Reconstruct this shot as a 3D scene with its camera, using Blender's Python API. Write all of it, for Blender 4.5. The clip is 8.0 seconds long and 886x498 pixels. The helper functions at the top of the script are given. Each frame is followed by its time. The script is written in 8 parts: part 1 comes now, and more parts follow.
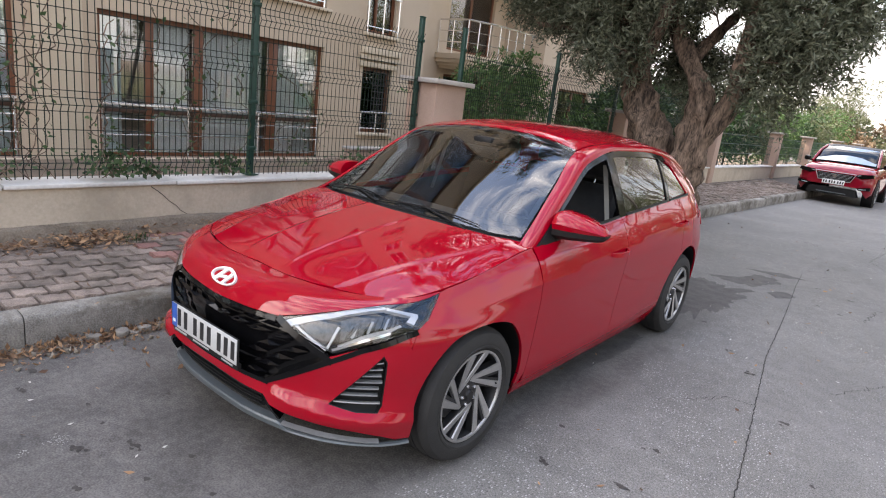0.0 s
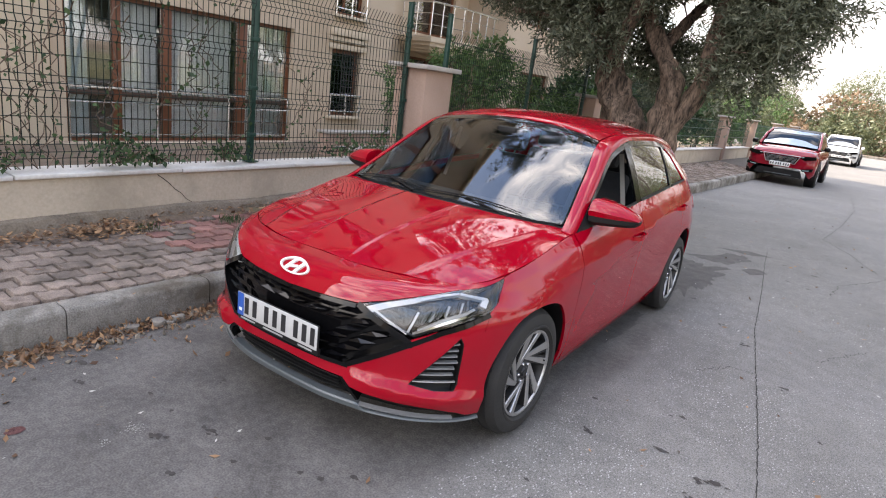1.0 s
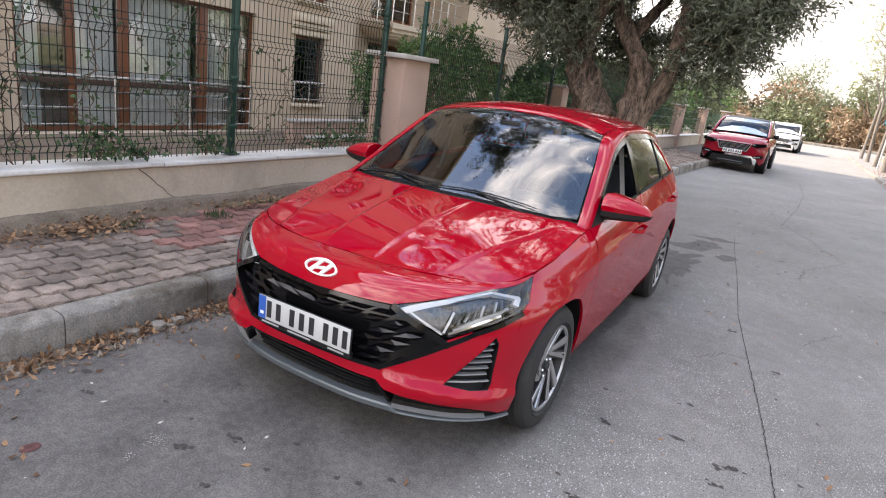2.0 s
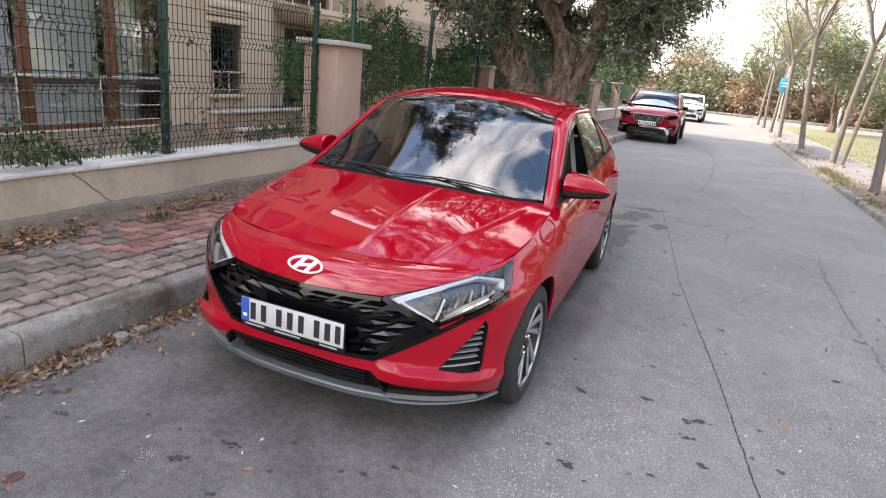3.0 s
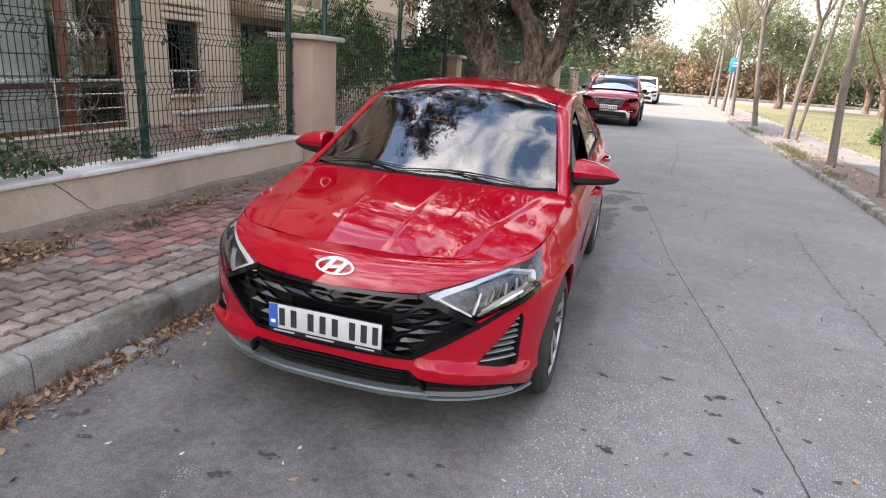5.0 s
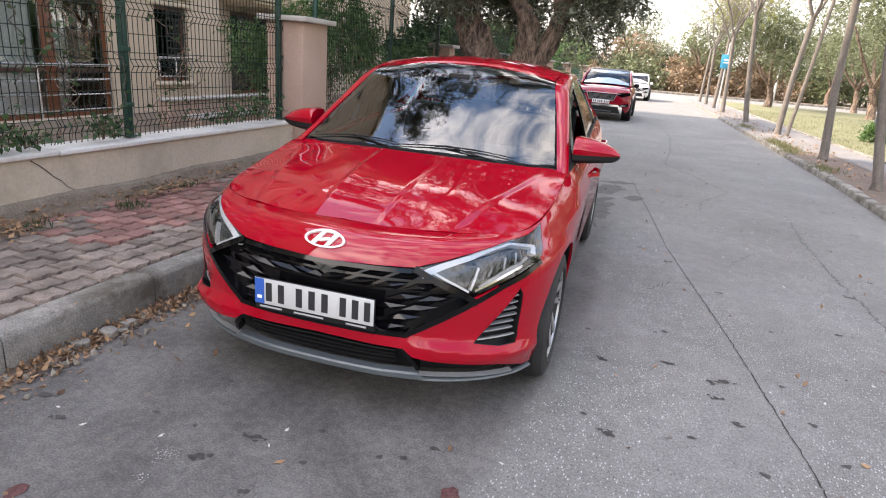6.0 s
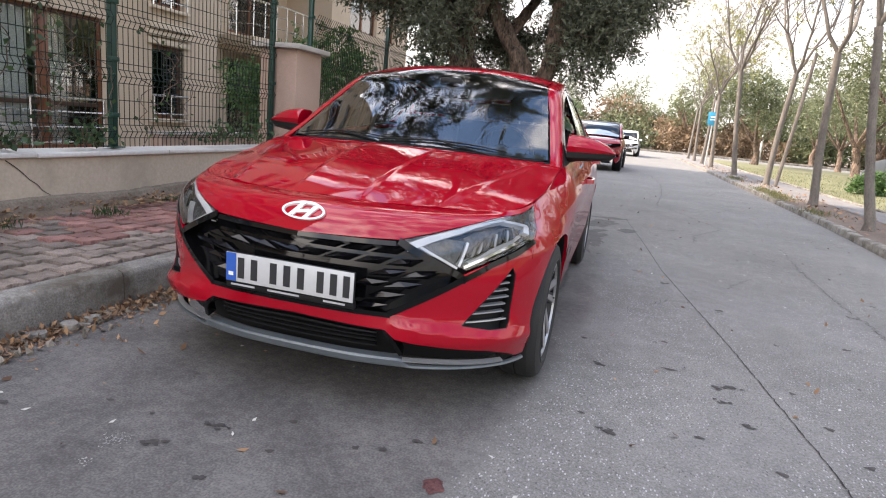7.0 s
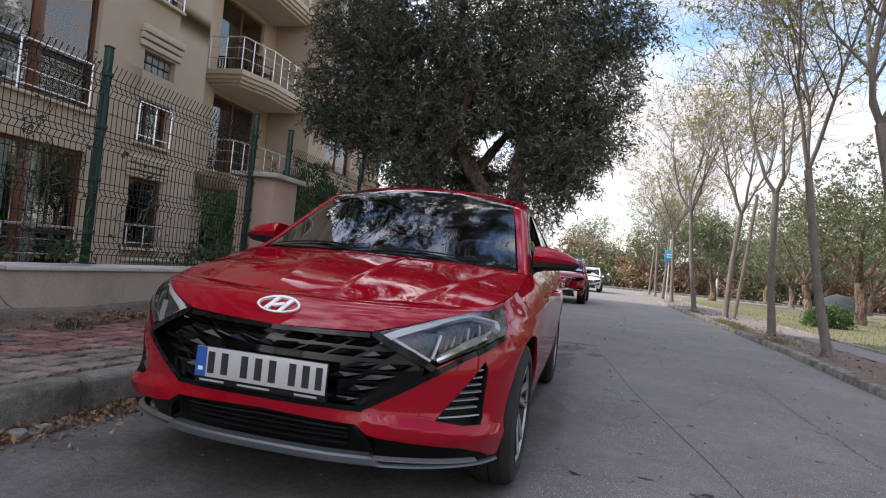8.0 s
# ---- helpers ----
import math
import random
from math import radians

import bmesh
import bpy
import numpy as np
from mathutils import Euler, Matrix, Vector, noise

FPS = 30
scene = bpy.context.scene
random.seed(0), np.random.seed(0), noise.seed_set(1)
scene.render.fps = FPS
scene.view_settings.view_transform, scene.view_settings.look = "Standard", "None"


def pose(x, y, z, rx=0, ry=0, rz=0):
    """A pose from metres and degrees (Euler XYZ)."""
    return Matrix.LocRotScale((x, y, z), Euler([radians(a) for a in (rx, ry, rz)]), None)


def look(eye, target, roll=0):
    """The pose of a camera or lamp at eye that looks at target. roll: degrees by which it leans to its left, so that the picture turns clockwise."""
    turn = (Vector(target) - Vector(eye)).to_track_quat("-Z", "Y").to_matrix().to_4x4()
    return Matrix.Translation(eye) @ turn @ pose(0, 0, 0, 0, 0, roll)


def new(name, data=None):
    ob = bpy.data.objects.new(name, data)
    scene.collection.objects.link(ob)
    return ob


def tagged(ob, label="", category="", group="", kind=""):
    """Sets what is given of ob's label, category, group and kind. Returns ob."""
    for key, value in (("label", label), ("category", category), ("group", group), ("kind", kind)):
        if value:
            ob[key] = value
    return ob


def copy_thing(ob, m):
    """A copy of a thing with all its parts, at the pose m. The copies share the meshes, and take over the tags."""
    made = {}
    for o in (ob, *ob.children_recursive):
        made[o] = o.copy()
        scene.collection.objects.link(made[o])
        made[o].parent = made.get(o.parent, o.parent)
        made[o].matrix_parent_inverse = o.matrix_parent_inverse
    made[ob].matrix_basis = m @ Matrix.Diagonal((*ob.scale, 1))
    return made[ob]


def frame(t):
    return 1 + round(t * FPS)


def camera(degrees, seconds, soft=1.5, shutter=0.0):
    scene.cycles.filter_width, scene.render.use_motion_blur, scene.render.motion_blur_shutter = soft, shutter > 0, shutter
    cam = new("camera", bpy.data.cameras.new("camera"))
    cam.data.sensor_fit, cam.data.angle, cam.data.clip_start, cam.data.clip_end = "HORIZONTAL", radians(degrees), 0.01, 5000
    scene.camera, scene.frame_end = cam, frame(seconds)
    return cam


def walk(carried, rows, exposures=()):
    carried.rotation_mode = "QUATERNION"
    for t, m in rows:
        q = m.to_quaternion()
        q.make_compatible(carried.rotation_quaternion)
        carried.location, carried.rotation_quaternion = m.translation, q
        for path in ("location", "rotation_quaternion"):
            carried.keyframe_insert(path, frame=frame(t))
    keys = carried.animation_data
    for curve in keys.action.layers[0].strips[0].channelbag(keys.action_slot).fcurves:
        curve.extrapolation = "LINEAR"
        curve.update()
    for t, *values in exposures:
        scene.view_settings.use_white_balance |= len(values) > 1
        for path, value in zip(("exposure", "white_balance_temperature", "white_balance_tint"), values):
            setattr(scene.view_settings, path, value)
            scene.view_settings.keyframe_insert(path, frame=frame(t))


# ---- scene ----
cam = camera(73.2, 8.0, soft=1.1)
PATH = [
    (0, (2.189, -1.998, 1.564), (0.981, -0.482, 1.074), 6.8),
    (0.5, (2.043, -2.258, 1.573), (0.953, -0.661, 1.062), 7.2),
    (1, (1.889, -2.413, 1.572), (0.827, -0.803, 1.042), 7.3),
    (1.5, (1.705, -2.497, 1.578), (0.679, -0.867, 1.037), 7.1),
    (2, (1.598, -2.565, 1.577), (0.675, -0.879, 1.024), 7.7),
    (2.2, (1.558, -2.617, 1.591), (0.725, -0.891, 1.02), 7.8),
    (3.3, (1.339, -2.717, 1.577), (0.662, -0.926, 0.999), 5.5),
    (3.5, (1.301, -2.704, 1.573), (0.633, -0.911, 0.99), 5.3),
    (4, (1.206, -2.742, 1.578), (0.579, -0.936, 0.99), 4.6),
    (5.5, (1.088, -2.785, 1.532), (0.539, -0.959, 0.931), 4.2),
    (6, (1.071, -2.708, 1.436), (0.536, -0.878, 0.832), 4.6),
    (6.5, (1.083, -2.633, 1.306), (0.544, -0.784, 0.767), 4.9),
    (7, (1.094, -2.624, 1.102), (0.555, -0.745, 0.681), 5.4),
    (7.5, (1.098, -2.66, 0.982), (0.594, -0.73, 0.829), 6.1),
    (8, (1.111, -2.706, 0.95), (0.621, -0.768, 0.992), 5.7),
]
EXPOSURES = [(0.0, 1.86, 7450, 16), (3.5, 1.92, 7450, 16), (6.5, 1.92, 7450, 16), (7.0, 1.76, 7350, 16), (7.5, 1.44, 7100, 16), (8.0, 0.86, 6950, 16)]
walk(cam, [(t, look(eye, target, roll)) for t, eye, target, roll in PATH], EXPOSURES)

# ---- world and sun ----
SUN_AZ, SUN_EL = radians(-100), radians(41)      # where the sun stands: azimuth from +y, clockwise; height
world = bpy.data.worlds.new("World")
scene.world = world
world.use_nodes = True
wn, wl = world.node_tree.nodes, world.node_tree.links
wn.clear()
sky = wn.new("ShaderNodeTexSky")
sky.sky_type = "NISHITA"
sky.sun_disc = False
sky.sun_elevation, sky.sun_rotation = SUN_EL, SUN_AZ
sky.air_density, sky.dust_density, sky.ozone_density = 1.2, 1.0, 2.0
wcoord = wn.new("ShaderNodeTexCoord")
wmap = wn.new("ShaderNodeMapping")
wmap.inputs["Scale"].default_value = (1.0, 1.0, 2.2)
cloud = wn.new("ShaderNodeTexNoise")
cloud.inputs["Scale"].default_value = 4.2
cloud.inputs["Detail"].default_value = 7.0
cloud.inputs["Roughness"].default_value = 0.58
cramp = wn.new("ShaderNodeValToRGB")
cramp.color_ramp.elements[0].position, cramp.color_ramp.elements[1].position = 0.43, 0.66
wmix = wn.new("ShaderNodeMixRGB")
wlit = wn.new("ShaderNodeMixRGB")           # clouds are the brighter the nearer they stand to the sun
wlit.inputs["Color1"].default_value, wlit.inputs["Color2"].default_value = (3.9, 4.0, 4.2, 1.0), (17.0, 17.3, 17.8, 1.0)
wback = wn.new("ShaderNodeBackground")
wback.inputs["Strength"].default_value = 0.15
wout = wn.new("ShaderNodeOutputWorld")
wl.new(wcoord.outputs["Generated"], wmap.inputs["Vector"])
wl.new(wmap.outputs["Vector"], cloud.inputs["Vector"])
wsep = wn.new("ShaderNodeSeparateXYZ")
whaze = wn.new("ShaderNodeMapRange")        # thin haze thickens towards the horizon
whaze.inputs["From Min"].default_value, whaze.inputs["From Max"].default_value = 0.0, 0.75
whaze.inputs["To Min"].default_value, whaze.inputs["To Max"].default_value = 0.20, -0.015
wsum = wn.new("ShaderNodeMath")
wl.new(wcoord.outputs["Generated"], wsep.inputs[0])
wl.new(wsep.outputs["Z"], whaze.inputs["Value"])
wl.new(cloud.outputs["Fac"], wsum.inputs[0])
wl.new(whaze.outputs["Result"], wsum.inputs[1])
wl.new(wsum.outputs[0], cramp.inputs["Fac"])
whigh = wn.new("ShaderNodeMapRange")
whigh.inputs["From Min"].default_value, whigh.inputs["From Max"].default_value = 0.15, 0.75
wsun = wn.new("ShaderNodeVectorMath")
wsun.operation = "DOT_PRODUCT"
wsun.inputs[1].default_value = (math.sin(SUN_AZ) * math.cos(SUN_EL), math.cos(SUN_AZ) * math.cos(SUN_EL), math.sin(SUN_EL))
wl.new(wcoord.outputs["Generated"], wsun.inputs[0])
wl.new(wsun.outputs["Value"], whigh.inputs["Value"])
wl.new(whigh.outputs["Result"], wlit.inputs["Fac"])
wl.new(wlit.outputs["Color"], wmix.inputs["Color2"])
wl.new(cramp.outputs["Color"], wmix.inputs["Fac"])
whue = wn.new("ShaderNodeHueSaturation")
whue.inputs["Saturation"].default_value, whue.inputs["Value"].default_value = 1.15, 1.30
wl.new(sky.outputs["Color"], whue.inputs["Color"])
wl.new(whue.outputs["Color"], wmix.inputs["Color1"])
wl.new(wmix.outputs["Color"], wback.inputs["Color"])
wl.new(wback.outputs["Background"], wout.inputs["Surface"])

sun_data = bpy.data.lights.new("sun", "SUN")
sun_data.energy, sun_data.angle, sun_data.color = 3.1, radians(1.5), (1.0, 0.94, 0.84)
sun = new("sun", sun_data)
sun_dir = Vector((math.sin(SUN_AZ) * math.cos(SUN_EL), math.cos(SUN_AZ) * math.cos(SUN_EL), math.sin(SUN_EL)))
sun.matrix_world = look(sun_dir * 60, (0, 0, 0))


# ---- materials ----
def surface(name, a, b=None, rough=0.7, metal=0.0, scale=6.0, fine=60.0, bump=0.15, spread=0.5, coat=0.0, spec=0.5, vary=0.0, island=0.0, stain=None, stain_scale=0.8, stain_at=(0.55, 0.7), grain=0.5, stretch=1.0):
    """A painted, plastered, stone or metal surface: two colours mixed by noise at two scales, bump, optional stains and variation by object or island."""
    m = bpy.data.materials.new(name)
    m.use_nodes = True
    n, l = m.node_tree.nodes, m.node_tree.links
    bs = n["Principled BSDF"]
    b = b or a
    geo = n.new("ShaderNodeNewGeometry")
    n1 = n.new("ShaderNodeTexNoise")
    n1.inputs["Scale"].default_value, n1.inputs["Detail"].default_value = scale, 5.0
    n2 = n.new("ShaderNodeTexNoise")
    n2.inputs["Scale"].default_value, n2.inputs["Detail"].default_value = fine, 4.0
    where = geo.outputs["Position"]
    if stretch != 1.0:
        mp = n.new("ShaderNodeMapping")
        mp.inputs["Scale"].default_value = (1, 1, stretch)
        l.new(where, mp.inputs["Vector"])
        where = mp.outputs["Vector"]
    for q in (n1, n2):
        l.new(where, q.inputs["Vector"])
    add = n.new("ShaderNodeMath")
    add.operation = "MULTIPLY_ADD"
    add.inputs[1].default_value = 1 - grain
    l.new(n1.outputs["Fac"], add.inputs[0])
    half = n.new("ShaderNodeMath")
    half.operation = "MULTIPLY"
    half.inputs[1].default_value = grain
    l.new(n2.outputs["Fac"], half.inputs[0])
    l.new(half.outputs[0], add.inputs[2])
    ramp = n.new("ShaderNodeValToRGB")
    ramp.color_ramp.elements[0].position, ramp.color_ramp.elements[1].position = 0.5 - spread * 0.35, 0.5 + spread * 0.35
    ramp.color_ramp.elements[0].color, ramp.color_ramp.elements[1].color = (*a, 1), (*b, 1)
    l.new(add.outputs[0], ramp.inputs["Fac"])
    colour = ramp.outputs["Color"]
    if stain:
        n3 = n.new("ShaderNodeTexNoise")
        n3.inputs["Scale"].default_value, n3.inputs["Detail"].default_value, n3.inputs["Roughness"].default_value = stain_scale, 6.0, 0.65
        l.new(geo.outputs["Position"], n3.inputs["Vector"])
        r3 = n.new("ShaderNodeValToRGB")
        r3.color_ramp.elements[0].position, r3.color_ramp.elements[1].position = stain_at
        mx = n.new("ShaderNodeMixRGB")
        mx.inputs["Color2"].default_value = (*stain, 1)
        l.new(n3.outputs["Fac"], r3.inputs["Fac"])
        l.new(r3.outputs["Color"], mx.inputs["Fac"])
        l.new(colour, mx.inputs["Color1"])
        colour = mx.outputs["Color"]
    if vary or island:
        hs = n.new("ShaderNodeHueSaturation")
        src = n.new("ShaderNodeObjectInfo").outputs["Random"] if vary else geo.outputs["Random Per Island"]
        mr = n.new("ShaderNodeMapRange")
        k = vary or island
        mr.inputs["To Min"].default_value, mr.inputs["To Max"].default_value = 1 - k, 1 + k
        l.new(src, mr.inputs["Value"])
        l.new(mr.outputs["Result"], hs.inputs["Value"])
        l.new(colour, hs.inputs["Color"])
        colour = hs.outputs["Color"]
    l.new(colour, bs.inputs["Base Color"])
    bs.inputs["Roughness"].default_value, bs.inputs["Metallic"].default_value = rough, metal
    bs.inputs["Specular IOR Level"].default_value = spec
    bs.inputs["Coat Weight"].default_value = coat
    if bump:
        bp = n.new("ShaderNodeBump")
        bp.inputs["Strength"].default_value, bp.inputs["Distance"].default_value = bump, 0.01
        l.new(add.outputs[0], bp.inputs["Height"])
        l.new(bp.outputs["Normal"], bs.inputs["Normal"])
    return m


def glassy(name, tint=(1, 1, 1), rough=0.0, mirror=0.12, gain=1.5):
    """Thin pane: see-through, with a mirror gloss that grows at a slant."""
    m = bpy.data.materials.new(name)
    m.use_nodes = True
    n, l = m.node_tree.nodes, m.node_tree.links
    n.clear()
    out = n.new("ShaderNodeOutputMaterial")
    tr = n.new("ShaderNodeBsdfTransparent")
    tr.inputs["Color"].default_value = (*tint, 1)
    gl = n.new("ShaderNodeBsdfGlossy")
    gl.inputs["Roughness"].default_value = rough
    fr = n.new("ShaderNodeFresnel")
    fr.inputs["IOR"].default_value = 1.5
    ad = n.new("ShaderNodeMath")
    ad.operation = "MULTIPLY_ADD"
    ad.use_clamp = True
    ad.inputs[1].default_value, ad.inputs[2].default_value = gain, mirror
    mx = n.new("ShaderNodeMixShader")
    l.new(fr.outputs["Fac"], ad.inputs[0])
    l.new(ad.outputs[0], mx.inputs["Fac"])
    l.new(tr.outputs[0], mx.inputs[1])
    l.new(gl.outputs[0], mx.inputs[2])
    l.new(mx.outputs[0], out.inputs["Surface"])
    return m


def leafy(name, a, b, rough=0.55, see=0.25):
    """Leaves: colour varies from leaf to leaf, some light comes through."""
    m = bpy.data.materials.new(name)
    m.use_nodes = True
    n, l = m.node_tree.nodes, m.node_tree.links
    bs = n["Principled BSDF"]
    geo = n.new("ShaderNodeNewGeometry")
    ramp = n.new("ShaderNodeValToRGB")
    ramp.color_ramp.elements[0].color, ramp.color_ramp.elements[1].color = (*a, 1), (*b, 1)
    l.new(geo.outputs["Random Per Island"], ramp.inputs["Fac"])
    l.new(ramp.outputs["Color"], bs.inputs["Base Color"])
    bs.inputs["Roughness"].default_value = rough
    tl = n.new("ShaderNodeBsdfTranslucent")
    l.new(ramp.outputs["Color"], tl.inputs["Color"])
    mx = n.new("ShaderNodeMixShader")
    mx.inputs["Fac"].default_value = see
    l.new(bs.outputs[0], mx.inputs[1])
    l.new(tl.outputs[0], mx.inputs[2])
    l.new(mx.outputs[0], n["Material Output"].inputs["Surface"])
    return m




def asphalt(name):
    """Worn asphalt: a coarse grey lane with bright stone chips, a darker and smoother strip along the kerb, its tone
    partly shade by the parked car.
    """
    m = surface(name, (0.088, 0.084, 0.077), (0.228, 0.219, 0.204), 0.85, scale=0.9, fine=150, bump=0.16, spread=0.40, stain=(0.15, 0.143, 0.138), stain_scale=0.42, stain_at=(0.48, 0.72), grain=0.74)
    n, l = m.node_tree.nodes, m.node_tree.links
    bs = n["Principled BSDF"]

    def maths(op, a, b=None, c=None):
        q = n.new("ShaderNodeMath")
        q.operation = op
        for k, v in enumerate((a, b, c)):
            if v is None:
                continue
            if isinstance(v, (int, float)):
                q.inputs[k].default_value = v
            else:
                l.new(v, q.inputs[k])
        return q.outputs[0]

    def span(v, a, b):
        q = n.new("ShaderNodeMapRange")
        q.interpolation_type = "SMOOTHSTEP"
        q.inputs["From Min"].default_value, q.inputs["From Max"].default_value = a, b
        l.new(v, q.inputs["Value"])
        return q.outputs["Result"]

    def mix(f, a, colour):
        q = n.new("ShaderNodeMixRGB")
        l.new(f, q.inputs["Fac"])
        l.new(a, q.inputs["Color1"])
        if isinstance(colour, tuple):
            q.inputs["Color2"].default_value = (*colour, 1)
        else:
            l.new(colour, q.inputs["Color2"])
        return q.outputs["Color"]

    def cloud_of(scale, detail=5.0):
        q = n.new("ShaderNodeTexNoise")
        q.inputs["Scale"].default_value, q.inputs["Detail"].default_value = scale, detail
        l.new(geo.outputs["Position"], q.inputs["Vector"])
        return q.outputs["Fac"]

    geo = n.new("ShaderNodeNewGeometry")
    sep = n.new("ShaderNodeSeparateXYZ")
    l.new(geo.outputs["Position"], sep.inputs[0])
    colour = bs.inputs["Base Color"].links[0].from_socket
    # the strip's edge wanders along a line beside the kerb
    edge = maths("ADD", maths("MULTIPLY", maths("MINIMUM", sep.outputs["Y"], 1.2), -0.12), sep.outputs["X"])
    edge = maths("MULTIPLY_ADD", cloud_of(2.6), 0.30, edge)
    strip_f = maths("MULTIPLY", span(edge, 1.10, 0.93), span(sep.outputs["Y"], 4.6, 1.6))
    # chips
    warp = n.new("ShaderNodeMapping")
    warp.inputs["Scale"].default_value = (95, 50, 72)
    warp.inputs["Rotation"].default_value = (0, 0, 0.5)
    l.new(geo.outputs["Position"], warp.inputs["Vector"])
    vo = n.new("ShaderNodeTexVoronoi")
    vo.inputs["Scale"].default_value = 1.0
    l.new(warp.outputs["Vector"], vo.inputs["Vector"])
    chan = n.new("ShaderNodeSeparateColor")
    l.new(vo.outputs["Color"], chan.inputs[0])
    body = span(vo.outputs["Distance"], 0.36, 0.24)
    lane = maths("SUBTRACT", 1.0, maths("MULTIPLY", strip_f, 0.86))
    patchy = maths("MULTIPLY", lane, span(cloud_of(1.3), 0.30, 0.62))
    bright = maths("MULTIPLY", maths("MULTIPLY", body, span(chan.outputs[0], 0.30, 0.95)), patchy)
    dark = maths("MULTIPLY", maths("MULTIPLY", body, span(chan.outputs[1], 0.55, 0.9)), maths("MULTIPLY", lane, 0.8))
    # strip colours are set low partly for the shade around the car
    n3 = n.new("ShaderNodeMixRGB")
    n3.inputs["Color1"].default_value, n3.inputs["Color2"].default_value = (0.078, 0.072, 0.067, 1), (0.130, 0.121, 0.113, 1)
    l.new(span(maths("MULTIPLY_ADD", cloud_of(120, 3.0), 0.72, maths("MULTIPLY", cloud_of(3.0), 0.28)), 0.38, 0.62), n3.inputs["Fac"])
    # the lane is mottled at a hand's width and a finger's width
    blotch = maths("ADD", maths("MULTIPLY", span(cloud_of(9.0, 6.0), .36, .64), .35), maths("MULTIPLY", span(cloud_of(70.0, 4.0), .38, .62), .65))
    q = n.new("ShaderNodeHueSaturation")
    l.new(maths("MULTIPLY_ADD", blotch, .40, .80), q.inputs["Value"])
    l.new(colour, q.inputs["Color"])
    worn = n.new("ShaderNodeHueSaturation")
    l.new(maths("MULTIPLY_ADD", maths("ADD", span(cloud_of(3.2, 6.0), .34, .66), span(cloud_of(26.0, 5.0), .36, .64)), .26, .74), worn.inputs["Value"])
    l.new(n3.outputs["Color"], worn.inputs["Color"])
    colour = mix(strip_f, q.outputs["Color"], worn.outputs["Color"])
    colour = mix(dark, colour, (0.065, 0.062, 0.060))
    colour = mix(bright, colour, (0.40, 0.39, 0.375))
    l.new(colour, bs.inputs["Base Color"])
    return m


M_ASPHALT = asphalt("asphalt")
M_DARKPATCH = surface("dark_asphalt", (0.036, 0.033, 0.031), (0.105, 0.098, 0.092), 0.75, scale=9, fine=90, bump=0.6, spread=0.5)
M_KERB = surface("kerb_concrete", (0.095, 0.087, 0.075), (0.33, 0.308, 0.272), 0.9, scale=7, fine=120, bump=0.9, stain=(0.085, 0.07, 0.052), stain_scale=3.4, stain_at=(0.46, 0.64), vary=0.14)
M_PAVER = surface("paver_concrete", (0.105, 0.080, 0.066), (0.33, 0.262, 0.218), 0.9, scale=11, fine=130, bump=0.9, stain=(0.085, 0.07, 0.055), stain_scale=2.4, stain_at=(0.50, 0.70), vary=0.30)
M_PAVER_FAR = surface("paver_concrete_far", (0.105, 0.080, 0.066), (0.33, 0.262, 0.218), 0.9, scale=11, fine=130, bump=0.9, stain=(0.085, 0.07, 0.055), stain_scale=2.4, stain_at=(0.50, 0.70), island=0.30)
M_PAVER_RED = surface("paver_red", (0.16, 0.075, 0.062), (0.36, 0.185, 0.155), 0.9, scale=11, fine=130, bump=0.9, stain=(0.10, 0.072, 0.058), stain_scale=2.4, stain_at=(0.48, 0.70), vary=0.28)
M_SOIL = surface("soil", (0.10, 0.075, 0.055), (0.22, 0.16, 0.115), 0.95, scale=4, fine=70, bump=0.8, stain=(0.16, 0.15, 0.07), stain_scale=1.2)
M_VERGE = surface("trodden_verge", (0.088, 0.062, 0.048), (0.175, 0.128, 0.100), 0.95, scale=3, fine=80, bump=0.6, stain=(0.15, 0.12, 0.09), stain_scale=0.9)
M_BED = surface("joint_sand", (0.045, 0.037, 0.030), (0.095, 0.08, 0.066), 0.95, scale=8, fine=120, bump=0.5)
M_WALLPLASTER = surface("wall_plaster", (0.42, 0.355, 0.27), (0.55, 0.47, 0.37), 0.9, scale=1.6, fine=45, bump=0.25, stain=(0.30, 0.255, 0.195), stain_scale=1.1, stain_at=(0.5, 0.78))
M_FOOTING = surface("footing_concrete", (0.11, 0.088, 0.066), (0.27, 0.225, 0.175), 0.95, scale=7, fine=70, bump=0.9, stain=(0.13, 0.10, 0.06), stain_scale=2.2)
M_CAP = surface("white_marble", (0.52, 0.50, 0.47), (0.66, 0.645, 0.61), 0.55, scale=3, fine=40, bump=0.1, stain=(0.42, 0.39, 0.34), stain_scale=2.0, stain_at=(0.56, 0.76))
M_PILLAR = surface("pillar_plaster", (0.35, 0.24, 0.185), (0.44, 0.31, 0.245), 0.9, scale=2.2, fine=60, bump=0.25, stain=(0.36, 0.25, 0.19), stain_scale=1.5)
M_SLATE = surface("pillar_cap_stone", (0.34, 0.31, 0.28), (0.45, 0.42, 0.385), 0.7, scale=4, fine=70, bump=0.2)
M_FACADE = surface("facade_render", (0.46, 0.365, 0.268), (0.56, 0.452, 0.342), 0.9, scale=0.9, fine=70, bump=0.25, stain=(0.46, 0.36, 0.26), stain_scale=0.5, stain_at=(0.5, 0.75))
M_FACADE_TRIM = surface("facade_trim", (0.54, 0.45, 0.335), (0.62, 0.525, 0.40), 0.85, scale=1.6, fine=60, bump=0.15)
M_PLINTH = surface("plinth_render", (0.36, 0.275, 0.215), (0.43, 0.335, 0.265), 0.9, scale=1.6, fine=60, bump=0.2)
